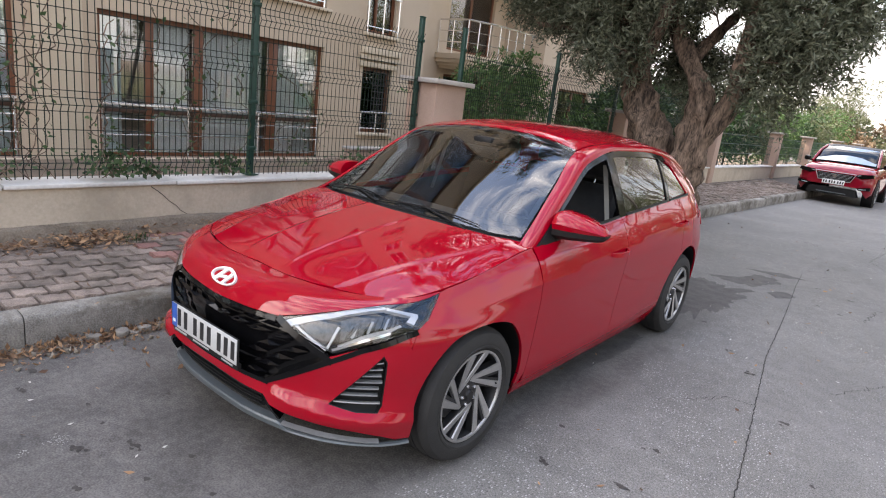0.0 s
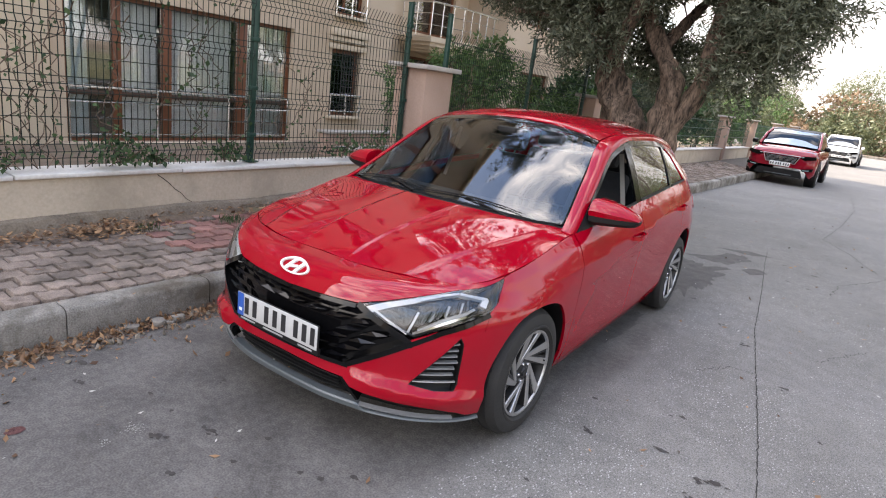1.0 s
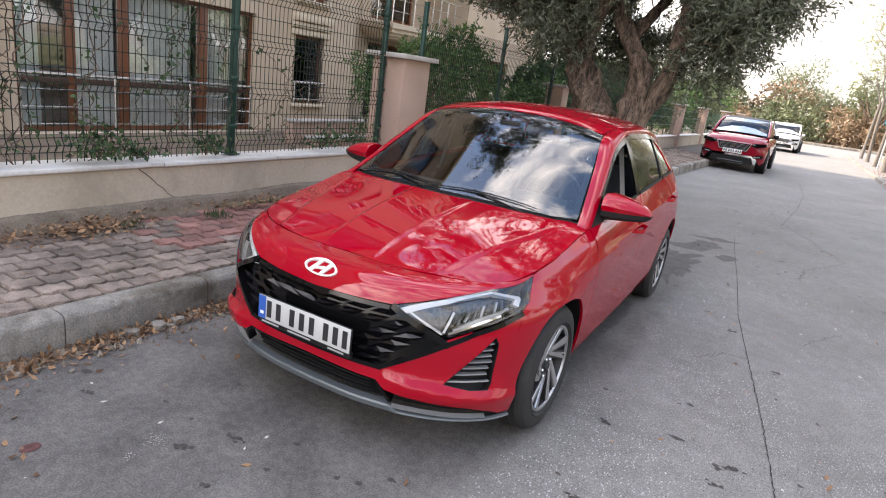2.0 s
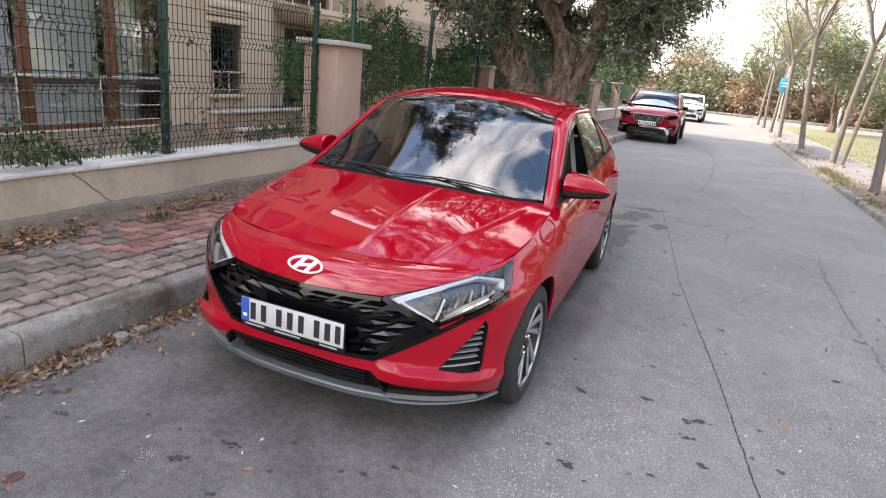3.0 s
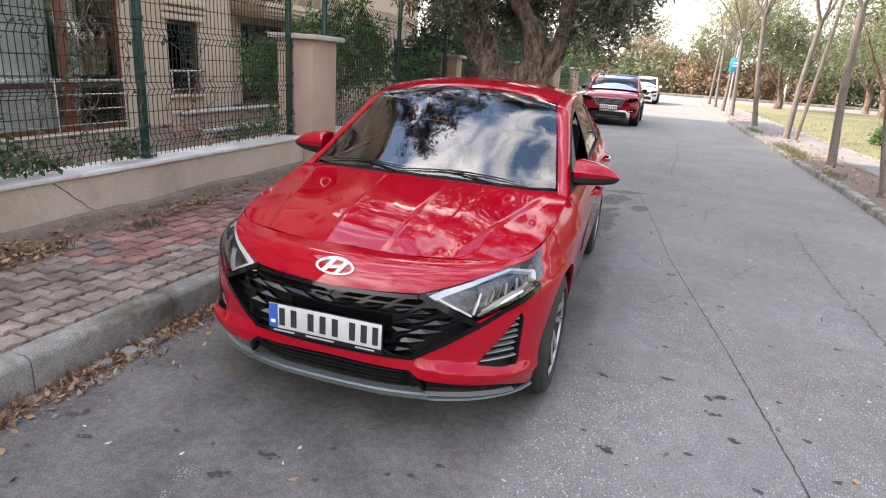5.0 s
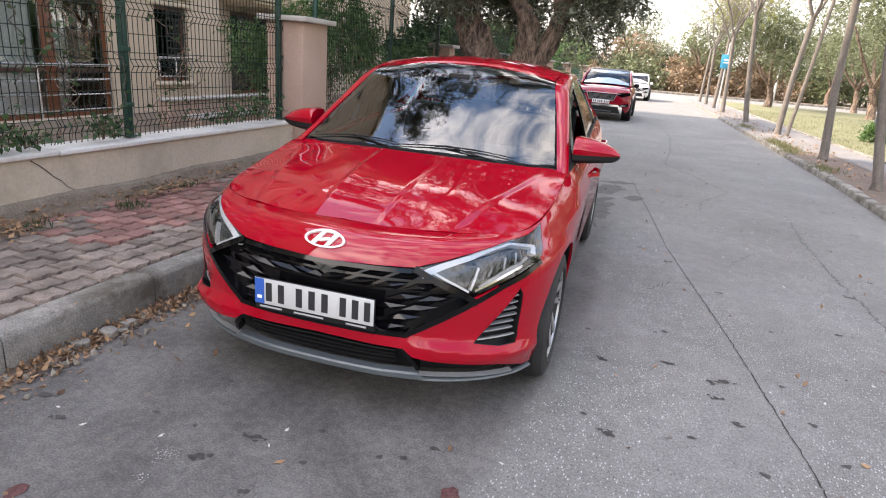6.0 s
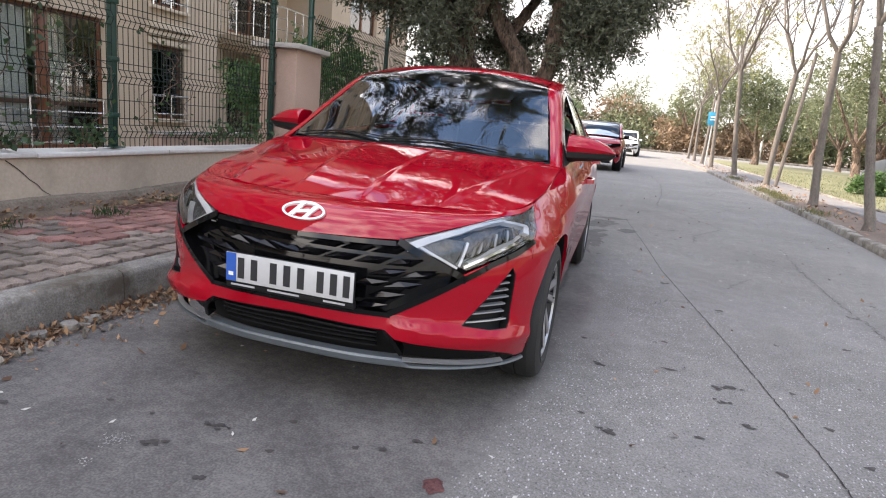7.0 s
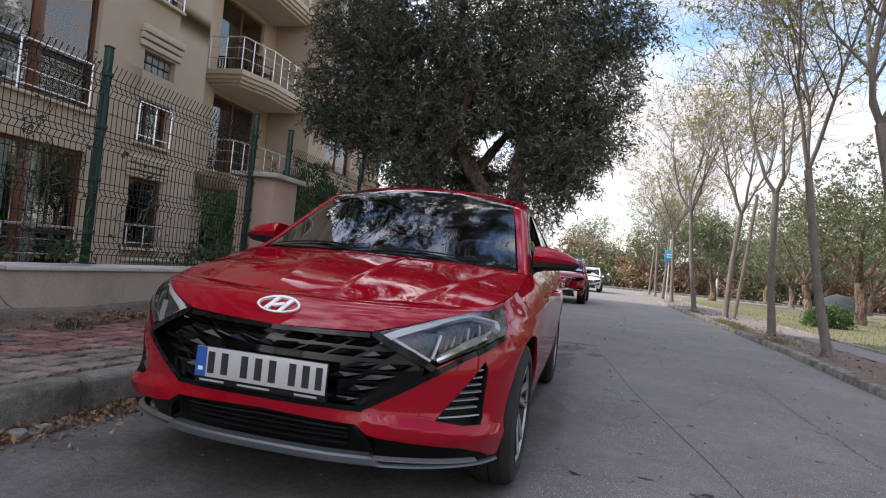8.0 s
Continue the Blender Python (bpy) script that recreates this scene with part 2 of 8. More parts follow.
M_GREEN = surface("green_paint", (0.003, 0.030, 0.021), (0.005, 0.048, 0.034), 0.45, scale=5, fine=60, bump=0.05)
M_WIRE = surface("green_wire", (0.003, 0.010, 0.008), (0.004, 0.016, 0.012), 0.55, bump=0, spec=0.25)
M_STEEL = surface("polished_steel", (0.66, 0.66, 0.66), (0.78, 0.78, 0.78), 0.22, metal=0.9, bump=0)
M_WOOD = surface("window_wood", (0.10, 0.033, 0.014), (0.19, 0.068, 0.03), 0.45, scale=14, fine=70, bump=0.08, stretch=0.1)
M_DARKWOOD = surface("dark_wood", (0.045, 0.022, 0.014), (0.08, 0.038, 0.024), 0.5, bump=0.05)
M_CURTAIN = surface("net_curtain", (0.80, 0.83, 0.84), (0.88, 0.90, 0.91), 0.9, scale=6, fine=80, bump=0.05)
M_CURTAIN_BLUE = surface("blue_curtain", (0.52, 0.63, 0.66), (0.62, 0.72, 0.75), 0.9, scale=5, fine=70, bump=0.05)
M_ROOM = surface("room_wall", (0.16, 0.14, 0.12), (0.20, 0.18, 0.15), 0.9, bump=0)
M_GLASSBLOCK = surface("glass_block", (0.16, 0.18, 0.185), (0.30, 0.32, 0.33), 0.15, scale=9, fine=40, bump=0.3)
M_IRON = surface("dark_iron", (0.018, 0.018, 0.018), (0.03, 0.03, 0.03), 0.55, bump=0)
M_BARK = surface("olive_bark", (0.022, 0.015, 0.011), (0.22, 0.155, 0.115), 0.95, scale=13, fine=48, bump=1.0, spread=0.34, stretch=0.22)
M_BARK_PALE = surface("pale_bark", (0.075, 0.065, 0.057), (0.20, 0.175, 0.152), 0.9, scale=14, fine=80, bump=0.5, spread=0.6, stretch=0.35)
M_OLIVE = leafy("olive_leaf", (0.030, 0.042, 0.020), (0.20, 0.215, 0.150))
M_OLIVE_FAR = leafy("far_olive_leaf", (0.065, 0.085, 0.035), (0.17, 0.185, 0.10))
M_STREETLEAF = leafy("street_tree_leaf", (0.12, 0.15, 0.035), (0.30, 0.29, 0.07), see=0.4)
M_IVY = leafy("ivy_leaf", (0.018, 0.048, 0.018), (0.075, 0.135, 0.05), see=0.3)
M_SHRUB = leafy("shrub_leaf", (0.038, 0.095, 0.026), (0.13, 0.22, 0.07))
M_CANVAS = surface("grey_canvas", (0.035, 0.042, 0.046), (0.055, 0.062, 0.066), 0.9, scale=3, fine=60, bump=0.1)
M_CHIP = surface("pale_litter", (0.34, 0.325, 0.295), (0.52, 0.50, 0.46), 0.8, bump=0.1)
M_DRY = leafy("dry_leaf", (0.085, 0.043, 0.025), (0.40, 0.235, 0.125), rough=0.8, see=0.15)
M_SCUFF = surface("scuffed_chips", (0.22, 0.21, 0.20), (0.36, 0.35, 0.335), 0.85, bump=0.1)
M_CRUMB = leafy("leaf_crumb", (0.085, 0.040, 0.028), (0.30, 0.165, 0.10), rough=0.85, see=0.1)
M_STONE = surface("grey_stone", (0.12, 0.108, 0.092), (0.27, 0.245, 0.21), 0.9, scale=22, fine=140, bump=0.7, vary=0.2)
M_FRUIT = surface("fruit_stain", (0.055, 0.016, 0.016), (0.12, 0.045, 0.040), 0.7, scale=30, fine=120, bump=0.4)
M_DRYBUSH = leafy("dry_bush_leaf", (0.13, 0.088, 0.052), (0.29, 0.205, 0.13), rough=0.8)
M_GRASS = surface("park_grass", (0.090, 0.098, 0.042), (0.185, 0.175, 0.092), 0.95, scale=1.5, fine=60, bump=0.9, spread=0.7, stain=(0.19, 0.165, 0.09), stain_scale=0.5)
M_BLADE = leafy("grass_blade", (0.085, 0.10, 0.038), (0.20, 0.185, 0.09), see=0.4)
M_PATH = surface("path_concrete", (0.120, 0.112, 0.107), (0.205, 0.193, 0.185), 0.9, scale=2, fine=80, bump=0.3, stain=(0.13, 0.118, 0.108), stain_scale=1.0)
M_BLACK = surface("black_plastic", (0.005, 0.005, 0.0055), (0.009, 0.009, 0.0095), 0.55, bump=0.05, fine=300, spec=0.3)
M_GLOSSBLACK = surface("gloss_black", (0.003, 0.003, 0.0035), (0.0045, 0.0045, 0.005), 0.06, bump=0, spec=0.28)
M_BLADEBLACK = surface("grille_blade_lacquer", (0.004, 0.004, 0.005), (0.006, 0.006, 0.007), 0.08, bump=0, spec=0.30)
M_RUBBER = surface("tyre_rubber", (0.012, 0.012, 0.012), (0.024, 0.023, 0.022), 0.75, scale=12, fine=160, bump=0.15)
M_SILVER = surface("silver_paint", (0.34, 0.35, 0.36), (0.40, 0.41, 0.42), 0.35, metal=0.55, bump=0)
M_LIP = surface("grey_lip_paint", (0.095, 0.112, 0.122), (0.125, 0.142, 0.153), 0.4, metal=0.3, bump=0)
M_MACHINED = surface("machined_alloy", (0.38, 0.375, 0.37), (0.46, 0.455, 0.45), 0.3, metal=0.75, bump=0)
M_DARKALLOY = surface("dark_alloy", (0.020, 0.020, 0.021), (0.03, 0.03, 0.031), 0.4, metal=0.5, bump=0)
M_CHROME = surface("chrome", (0.75, 0.75, 0.76), (0.8, 0.8, 0.81), 0.1, metal=1.0, bump=0)
M_WHITE = surface("white_enamel", (0.78, 0.78, 0.77), (0.82, 0.82, 0.81), 0.35, bump=0)
M_PLATE = surface("plate_white", (0.46, 0.465, 0.46), (0.50, 0.505, 0.50), 0.3, bump=0)
M_BLUE = surface("blue_enamel", (0.02, 0.085, 0.36), (0.025, 0.10, 0.40), 0.35, bump=0)
M_INK = surface("black_ink", (0.015, 0.015, 0.018), (0.02, 0.02, 0.022), 0.5, bump=0)
M_GREYINK = surface("grey_ink", (0.36, 0.36, 0.36), (0.42, 0.42, 0.42), 0.5, bump=0)
M_LAMPWHITE = surface("lamp_white", (0.70, 0.72, 0.74), (0.78, 0.80, 0.82), 0.25, bump=0, coat=0.6)
M_LAMPGREY = surface("lamp_housing", (0.022, 0.024, 0.026), (0.13, 0.134, 0.14), 0.3, metal=0.6, scale=40, fine=90, bump=0.2)
M_LAMPLENS = glassy("lamp_lens", (0.93, 0.94, 0.95), mirror=0.02)
M_SCREEN = glassy("windscreen_glass", (0.86, 0.91, 0.90), mirror=0.05, gain=1.3)
M_CARGLASS = glassy("car_side_glass", (0.60, 0.65, 0.64), mirror=0.06, gain=1.3)
M_FRONTGLASS = glassy("car_front_side_glass", (0.86, 0.90, 0.89), mirror=0.02, gain=1.2)
M_PANE = glassy("window_glass", (0.97, 0.99, 0.99), mirror=0.10)
M_SEAT = surface("seat_cloth", (0.020, 0.020, 0.022), (0.035, 0.035, 0.038), 0.9, scale=20, fine=200, bump=0.1)
# black lifted to grey, standing for the reflection over the dashboard
M_DASH = surface("dashboard_plastic", (0.035, 0.036, 0.037), (0.05, 0.051, 0.052), 0.6, scale=20, fine=200, bump=0.1)
M_BEIGE = surface("roof_lining", (0.34, 0.33, 0.31), (0.40, 0.39, 0.37), 0.9, bump=0)
M_SIGN = surface("sign_blue", (0.02, 0.26, 0.42), (0.03, 0.30, 0.47), 0.5, bump=0)
M_GALV = surface("galvanised_pole", (0.42, 0.42, 0.41), (0.52, 0.52, 0.51), 0.5, metal=0.4, bump=0.05)
M_ROADCRACK = surface("crack_filler", (0.014, 0.013, 0.012), (0.035, 0.033, 0.03), 0.9, bump=0.2)
M_STAIN = surface("oil_spot", (0.026, 0.022, 0.020), (0.066, 0.058, 0.053), 0.8, bump=0.2, scale=9)
M_PEBBLE = surface("pebble", (0.13, 0.11, 0.085), (0.26, 0.225, 0.18), 0.9, bump=0.3, island=0.3)
M_REDLENS = surface("red_lens", (0.30, 0.005, 0.008), (0.34, 0.008, 0.010), 0.15, bump=0, coat=1)


def paint(name, colour, flake=0.08):
    m = surface(name, colour, tuple(c * 1.06 for c in colour), 0.5, metal=flake, scale=2, fine=900, bump=0, coat=1.0, spec=0.0)
    bs = m.node_tree.nodes["Principled BSDF"]
    bs.inputs["Coat Roughness"].default_value, bs.inputs["Coat IOR"].default_value = 0.0, 1.48
    return m


M_RED = paint("red_car_paint", (0.30, 0.0012, 0.011), 0.0)
M_RED2 = paint("dark_red_car_paint", (0.24, 0.005, 0.016))
M_WHITECAR = paint("white_car_paint", (0.72, 0.73, 0.74), 0.0)


# ---- mesh tools ----
class G:
    """Collects vertices and faces of one part."""

    def __init__(self):
        self.v, self.f, self.n = [], [], None

    def add(self, vs, fs, m=None):
        k = len(self.v)
        for p in vs:
            q = Vector(p)
            self.v.append(tuple(m @ q) if m is not None else tuple(q))
        self.f += [tuple(k + i for i in f) for f in fs]
        return self

    def box(self, c, size, chamfer=0.0, m=None):
        """A box; with a chamfer its edges are cut."""
        x, y, z = (s / 2 for s in size)
        h = min(chamfer, 0.49 * min(size))
        T = Matrix.Translation(c) if m is None else m @ Matrix.Translation(c)
        if h <= 0:
            vs = [(a, b, d) for a in (-x, x) for b in (-y, y) for d in (-z, z)]
            return self.add(vs, [(0, 1, 3, 2), (4, 6, 7, 5), (0, 4, 5, 1), (2, 3, 7, 6), (0, 2, 6, 4), (1, 5, 7, 3)], T)
        bm = bmesh.new()
        bmesh.ops.create_cube(bm, size=1, matrix=Matrix.Diagonal((2 * x, 2 * y, 2 * z, 1)))
        bmesh.ops.bevel(bm, geom=list(bm.edges), offset=h, segments=2, affect="EDGES", profile=0.5)
        bm.verts.index_update()
        self.add([p.co for p in bm.verts], [[p.index for p in f.verts] for f in bm.faces], T)
        bm.free()
        return self

    def tube(self, path, radii, n=8, caps=True):
        """A round tube along points; radii: one number or one for each point."""
        pts = [Vector(p) for p in path]
        rs = radii if isinstance(radii, (list, tuple)) else [radii] * len(pts)
        k = len(self.v)
        side = None
        for i, p in enumerate(pts):
            d = (pts[min(i + 1, len(pts) - 1)] - pts[max(i - 1, 0)])
            d = d.normalized() if d.length > 1e-9 else Vector((0, 0, 1))
            if side is None:
                side = d.cross(Vector((0.31, 0.17, 0.93)) if abs(d.z) < 0.9 else Vector((1, 0.1, 0))).normalized()
            else:
                side = (side - d * side.dot(d)).normalized()
            up = d.cross(side)
            for j in range(n):
                a = 2 * math.pi * j / n
                self.v.append(tuple(p + (side * math.cos(a) + up * math.sin(a)) * rs[i]))
        for i in range(len(pts) - 1):
            for j in range(n):
                a, b = k + i * n + j, k + i * n + (j + 1) % n
                self.f.append((a, b, b + n, a + n))
        if caps:
            self.f.append(tuple(k + j for j in reversed(range(n))))
            self.f.append(tuple(k + (len(pts) - 1) * n + j for j in range(n)))
        return self

    def prism(self, poly, lo, hi, axis="z", m=None):
        """A flat outline drawn out between lo and hi along an axis."""
        n = len(poly)
        put = {"z": lambda a, b, c: (a, b, c), "y": lambda a, b, c: (a, c, b), "x": lambda a, b, c: (c, a, b)}[axis]
        area = sum(poly[i][0] * poly[(i + 1) % n][1] - poly[(i + 1) % n][0] * poly[i][1] for i in range(n))
        if (area < 0) != (axis == "y"):
            poly = poly[::-1]
        vs = [put(a, b, lo) for a, b in poly] + [put(a, b, hi) for a, b in poly]
        fs = [tuple(reversed(range(n))), tuple(range(n, 2 * n))]
        fs += [(i, (i + 1) % n, n + (i + 1) % n, n + i) for i in range(n)]
        return self.add(vs, fs, m)

    def turn(self, profile, c, axis="x", n=32, closed=False):
        """A profile of (radius, along) turned round an axis through c."""
        k, r = len(self.v), len(profile)
        for j in range(n):
            a = 2 * math.pi * j / n
            for rad, al in profile:
                u, w = rad * math.cos(a), rad * math.sin(a)
                p = {"x": (al, u, w), "y": (w, al, u), "z": (u, w, al)}[axis]
                self.v.append((c[0] + p[0], c[1] + p[1], c[2] + p[2]))
        for j in range(n):
            q = (j + 1) % n
            for i in range(r if closed else r - 1):
                ii = (i + 1) % r
                self.f.append((k + j * r + i, k + q * r + i, k + q * r + ii, k + j * r + ii))
        return self

    def ribbon(self, path, width, up=(0, 0, 1)):
        """A flat strip along points."""
        pts = [Vector(p) for p in path]
        ws = width if isinstance(width, (list, tuple)) else [width] * len(pts)
        k = len(self.v)
        for i, p in enumerate(pts):
            d = (pts[min(i + 1, len(pts) - 1)] - pts[max(i - 1, 0)]).normalized()
            s = d.cross(Vector(up)).normalized() * ws[i] / 2
            self.v += [tuple(p - s), tuple(p + s)]
        for i in range(len(pts) - 1):
            self.f.append((k + 2 * i, k + 2 * i + 1, k + 2 * i + 3, k + 2 * i + 2))
        return self

    def mesh(self, name, mat, smooth=35.0):
        me = bpy.data.meshes.new(name)
        me.from_pydata(self.v, [], self.f)
        me.validate()
        if smooth:
            me.polygons.foreach_set("use_smooth", [True] * len(me.polygons))
            if self.n is None:
                me.set_sharp_from_angle(angle=radians(smooth))
            elif len(self.n) == len(me.vertices):
                me.normals_split_custom_set_from_vertices(self.n)
        me.materials.append(mat)
        me.update()
        return me


def part(name, g, mat, parent, label="", smooth=35.0):
    me = g if isinstance(g, bpy.types.Mesh) else g.mesh(name, mat, smooth)
    ob = new(name, me)
    ob.parent = parent
    if label:
        ob["label"] = label
    return ob


def thing(name, label, category, group="", kind="", at=None):
    ob = new(name)
    ob.empty_display_size = 0.1
    if at is not None:
        ob.matrix_world = at if isinstance(at, Matrix) else Matrix.Translation(at)
    return tagged(ob, label, category, group, kind)


def solid(name, g, mat, label, category="", group="", kind="", smooth=35.0):
    return tagged(new(name, g.mesh(name, mat, smooth)), label, category, group, kind)


class Curve:
    """A smooth curve through knots (t, value) that does not overshoot."""

    def __init__(self, ts, vs, flat_ends=False):
        self.t, self.v = list(ts), list(vs)
        d = [(vs[i + 1] - vs[i]) / (ts[i + 1] - ts[i]) for i in range(len(ts) - 1)]
        m = [d[0]] + [0 if d[i - 1] * d[i] <= 0 else 2 * d[i - 1] * d[i] / (d[i - 1] + d[i]) for i in range(1, len(d))] + [d[-1]]
        if flat_ends:
            m[0] = m[-1] = 0
        self.m = m

    def __call__(self, t):
        T = self.t
        if t <= T[0]:
            return self.v[0]
        if t >= T[-1]:
            return self.v[-1]
        i = 0
        while T[i + 1] < t:
            i += 1
        h = T[i + 1] - T[i]
        q = (t - T[i]) / h
        a, b = self.v[i], self.v[i + 1]
        return a * (1 + 2 * q) * (1 - q) ** 2 + b * q * q * (3 - 2 * q) + h * q * (1 - q) * (self.m[i] * (1 - q) - self.m[i + 1] * q)


def inside(poly, x, y):
    c = False
    j = len(poly) - 1
    for i in range(len(poly)):
        (a, b), (p, q) = poly[i], poly[j]
        if (b > y) != (q > y) and x < (p - a) * (y - b) / (q - b) + a:
            c = not c
        j = i
    return c


def clip(poly, x0, y0, x1, y1):
    """The part of an outline that lies in a rectangle."""
    for k, lim, sg in ((0, x0, 1), (0, x1, -1), (1, y0, 1), (1, y1, -1)):
        out = []
        for i in range(len(poly)):
            a, b = poly[i - 1], poly[i]
            ia, ib = sg * (a[k] - lim) >= 0, sg * (b[k] - lim) >= 0
            if ia != ib:
                t = (lim - a[k]) / (b[k] - a[k])
                out.append((a[0] + t * (b[0] - a[0]), a[1] + t * (b[1] - a[1])))
            if ib:
                out.append(b)
        poly = out
        if not poly:
            break
    return poly


def panel(surf, poly, du, dv, side=1, rim=0.014, lift=0.0, rim_only_outline=True):
    """A curved panel: the piece of surf(u, v) inside an outline, with turned-in edges. side -1: mirrored in x."""
    us, vs = [p[0] for p in poly], [p[1] for p in poly]
    u0, v0 = min(us), min(vs)
    nu, nv = max(1, math.ceil((max(us) - u0) / du)), max(1, math.ceil((max(vs) - v0) / dv))
    key, order, faces = {}, [], []

    def vid(p):
        k = (round(p[0], 5), round(p[1], 5))
        if k not in key:
            key[k] = len(order)
            order.append(k)
        return key[k]

    area = sum(poly[i][0] * poly[(i + 1) % len(poly)][1] - poly[(i + 1) % len(poly)][0] * poly[i][1] for i in range(len(poly)))
    src = poly if area > 0 else poly[::-1]
    for i in range(nu):
        xa, xb = u0 + i * du, u0 + (i + 1) * du
        strip = clip(src, xa, -9, xb, 9)
        if len(strip) < 3:
            continue
        for j in range(nv):
            ya, yb = v0 + j * dv, v0 + (j + 1) * dv
            c = clip(strip, -9, ya, 9, yb)
            ids = []
            for p in c:
                q = vid(p)
                if not ids or (ids[-1] != q and ids[0] != q):
                    ids.append(q)
            if len(ids) >= 3:
                ar = sum(order[ids[m]][0] * order[ids[(m + 1) % len(ids)]][1] - order[ids[(m + 1) % len(ids)]][0] * order[ids[m]][1] for m in range(len(ids)))
                if ar > 1e-7:
                    faces.append(ids)
    g = G()
    g.n = []
    e = 0.002
    for u, v in order:
        p = Vector(surf(u, v))
        a, b = Vector(surf(u + e, v)) - Vector(surf(u - e, v)), Vector(surf(u, v + e)) - Vector(surf(u, v - e))
        n = a.cross(b)
        n = n.normalized() if n.length > 1e-12 else Vector((0, 0, 1))
        p = p + n * lift
        g.v.append((p.x * side, p.y, p.z))
        g.n.append(Vector((n.x * side, n.y, n.z)))
    used = {}
    for f in faces:
        for m in range(len(f)):
            a, b = f[m], f[(m + 1) % len(f)]
            used[(a, b)] = used.get((a, b), 0) + 1
    g.f = [tuple(f) if side > 0 else tuple(reversed(f)) for f in faces]
    if rim:
        inner = {}

        def deep(a):
            if a not in inner:
                inner[a] = (len(g.v), len(g.v) + 1)
                q = Vector(g.v[a]) - g.n[a] * rim
                g.v.append(g.v[a])
                g.v.append(tuple(q))
                g.n.append(g.n[a])
                g.n.append(g.n[a])
            return inner[a]

        for (a, b) in list(used):
            if (b, a) not in used:
                (a0, a1), (b0, b1) = deep(a), deep(b)
                g.f.append((b0, a0, a1, b1) if side > 0 else (a0, b0, b1, a1))
        # edges face outwards across the outline
        k0 = len(order)
        acc = {}
        for f in g.f[len(faces):]:
            p = [Vector(g.v[i]) for i in f]
            nn = (p[1] - p[0]).cross(p[2] - p[0])
            for i in f:
                acc[i] = acc.get(i, Vector()) + nn
        for i, nn in acc.items():
            if i >= k0 and nn.length > 0:
                g.n[i] = nn.normalized()
    return g


def both(*gs):
    """Several pieces in one part, with their normals."""
    o = G()
    o.n = []
    for g in gs:
        k = len(o.v)
        o.v += g.v
        o.n += g.n
        o.f += [tuple(k + i for i in f) for f in g.f]
    return o

# ---- the street's lines ----
kerb_x = Curve([-14, -1, 9, 16, 44, 60], [-1.62, -1.31, -0.90, -0.60, 0.55, 1.2])
wall_x = Curve([-14, 4.5, 14, 44], [-2.66, -2.62, -2.28, -1.15])
rkerb_x = Curve([-14, 4, 9, 17, 40, 60], [3.95, 4.10, 4.26, 4.30, 4.40, 4.6])
KERB_H, WALK_H = 0.19, 0.25


def strip(lo, hi, y0, y1, zlo, zhi, step=0.5, cross=6):
    """A sheet between two lines along the street."""
    g = G()
    n = max(1, round((y1 - y0) / step))
    for i in range(n + 1):
        y = y0 + (y1 - y0) * i / n
        a, b = lo(y), hi(y)
        for j in range(cross + 1):
            t = j / cross
            g.v.append((a + (b - a) * t, y, zlo + (zhi - zlo) * t))
    w = cross + 1
    for i in range(n):
        for j in range(cross):
            k = i * w + j
            g.f.append((k, k + 1, k + 1 + w, k + w))
    return g


def flat(v):
    return lambda y: v


# ground: one sheet to the horizon
g = G()
g.add([(-900, -900, -0.03), (900, -900, -0.03), (900, 1500, -0.03), (-900, 1500, -0.03)], [(0, 1, 2, 3)])
solid("ground", g, M_SOIL, "dry brown soil ground reaching the horizon", "ground", kind="structure", smooth=0)

g = strip(lambda y: kerb_x(y) - 0.1, lambda y: rkerb_x(y) + 0.08, -30, 46, 0.0, 0.0, 1.0, 4)
solid("road", g, M_ASPHALT, "worn grey asphalt road with cracks and oil spots", "road", kind="structure", smooth=0)
g = strip(flat(-60), flat(90), 46, 58, 0.0, 0.0, 4.0, 8)
solid("road_crossing", g, M_ASPHALT, "far asphalt cross street in the sun", "road", kind="structure", smooth=0)


# kerbs, block by block
def kerb_block(length, width, height, r):
    g = G()
    prof = [(0, -0.06), (0, height - r), (r * 0.3, height - r * 0.3), (r, height), (width, height), (width, -0.06)]
    g.prism([(a, b) for a, b in prof], -length / 2, length / 2, "y")
    return g


def kerb_row(name, label, line, y0, y1, length, width, height, flip, r):
    owner = thing(name, label, "kerb", kind="structure", at=(line((y0 + y1) / 2), (y0 + y1) / 2, 0))
    me = kerb_block(length - 0.006, width, height, r).mesh("kerb_stone", M_KERB, 50)
    y = y0 + length / 2
    while y < y1:
        x = line(y)
        a = math.degrees(math.atan2(line(y + 0.4) - line(y - 0.4), 0.8))
        ob = new("kerb_stone", me)
        ob.parent = owner
        m = pose(x, y, random.uniform(-0.008, 0.006), 0, random.uniform(-1.2, 1.2), -a + random.uniform(-0.5, 0.5) + (180 if flip else 0))
        ob.matrix_parent_inverse = owner.matrix_world.inverted()
        ob.matrix_basis = m
        y += length
    return owner


kerb_row("kerb_left", "weathered grey concrete kerb with stained joints", lambda y: kerb_x(y), -8.63, 45, 0.84, 0.14, KERB_H, True, 0.035)
kerb_row("kerb_right", "worn pale concrete kerb, low and broken in places", lambda y: rkerb_x(y), -8, 45, 0.75, 0.13, 0.10, False, 0.025)

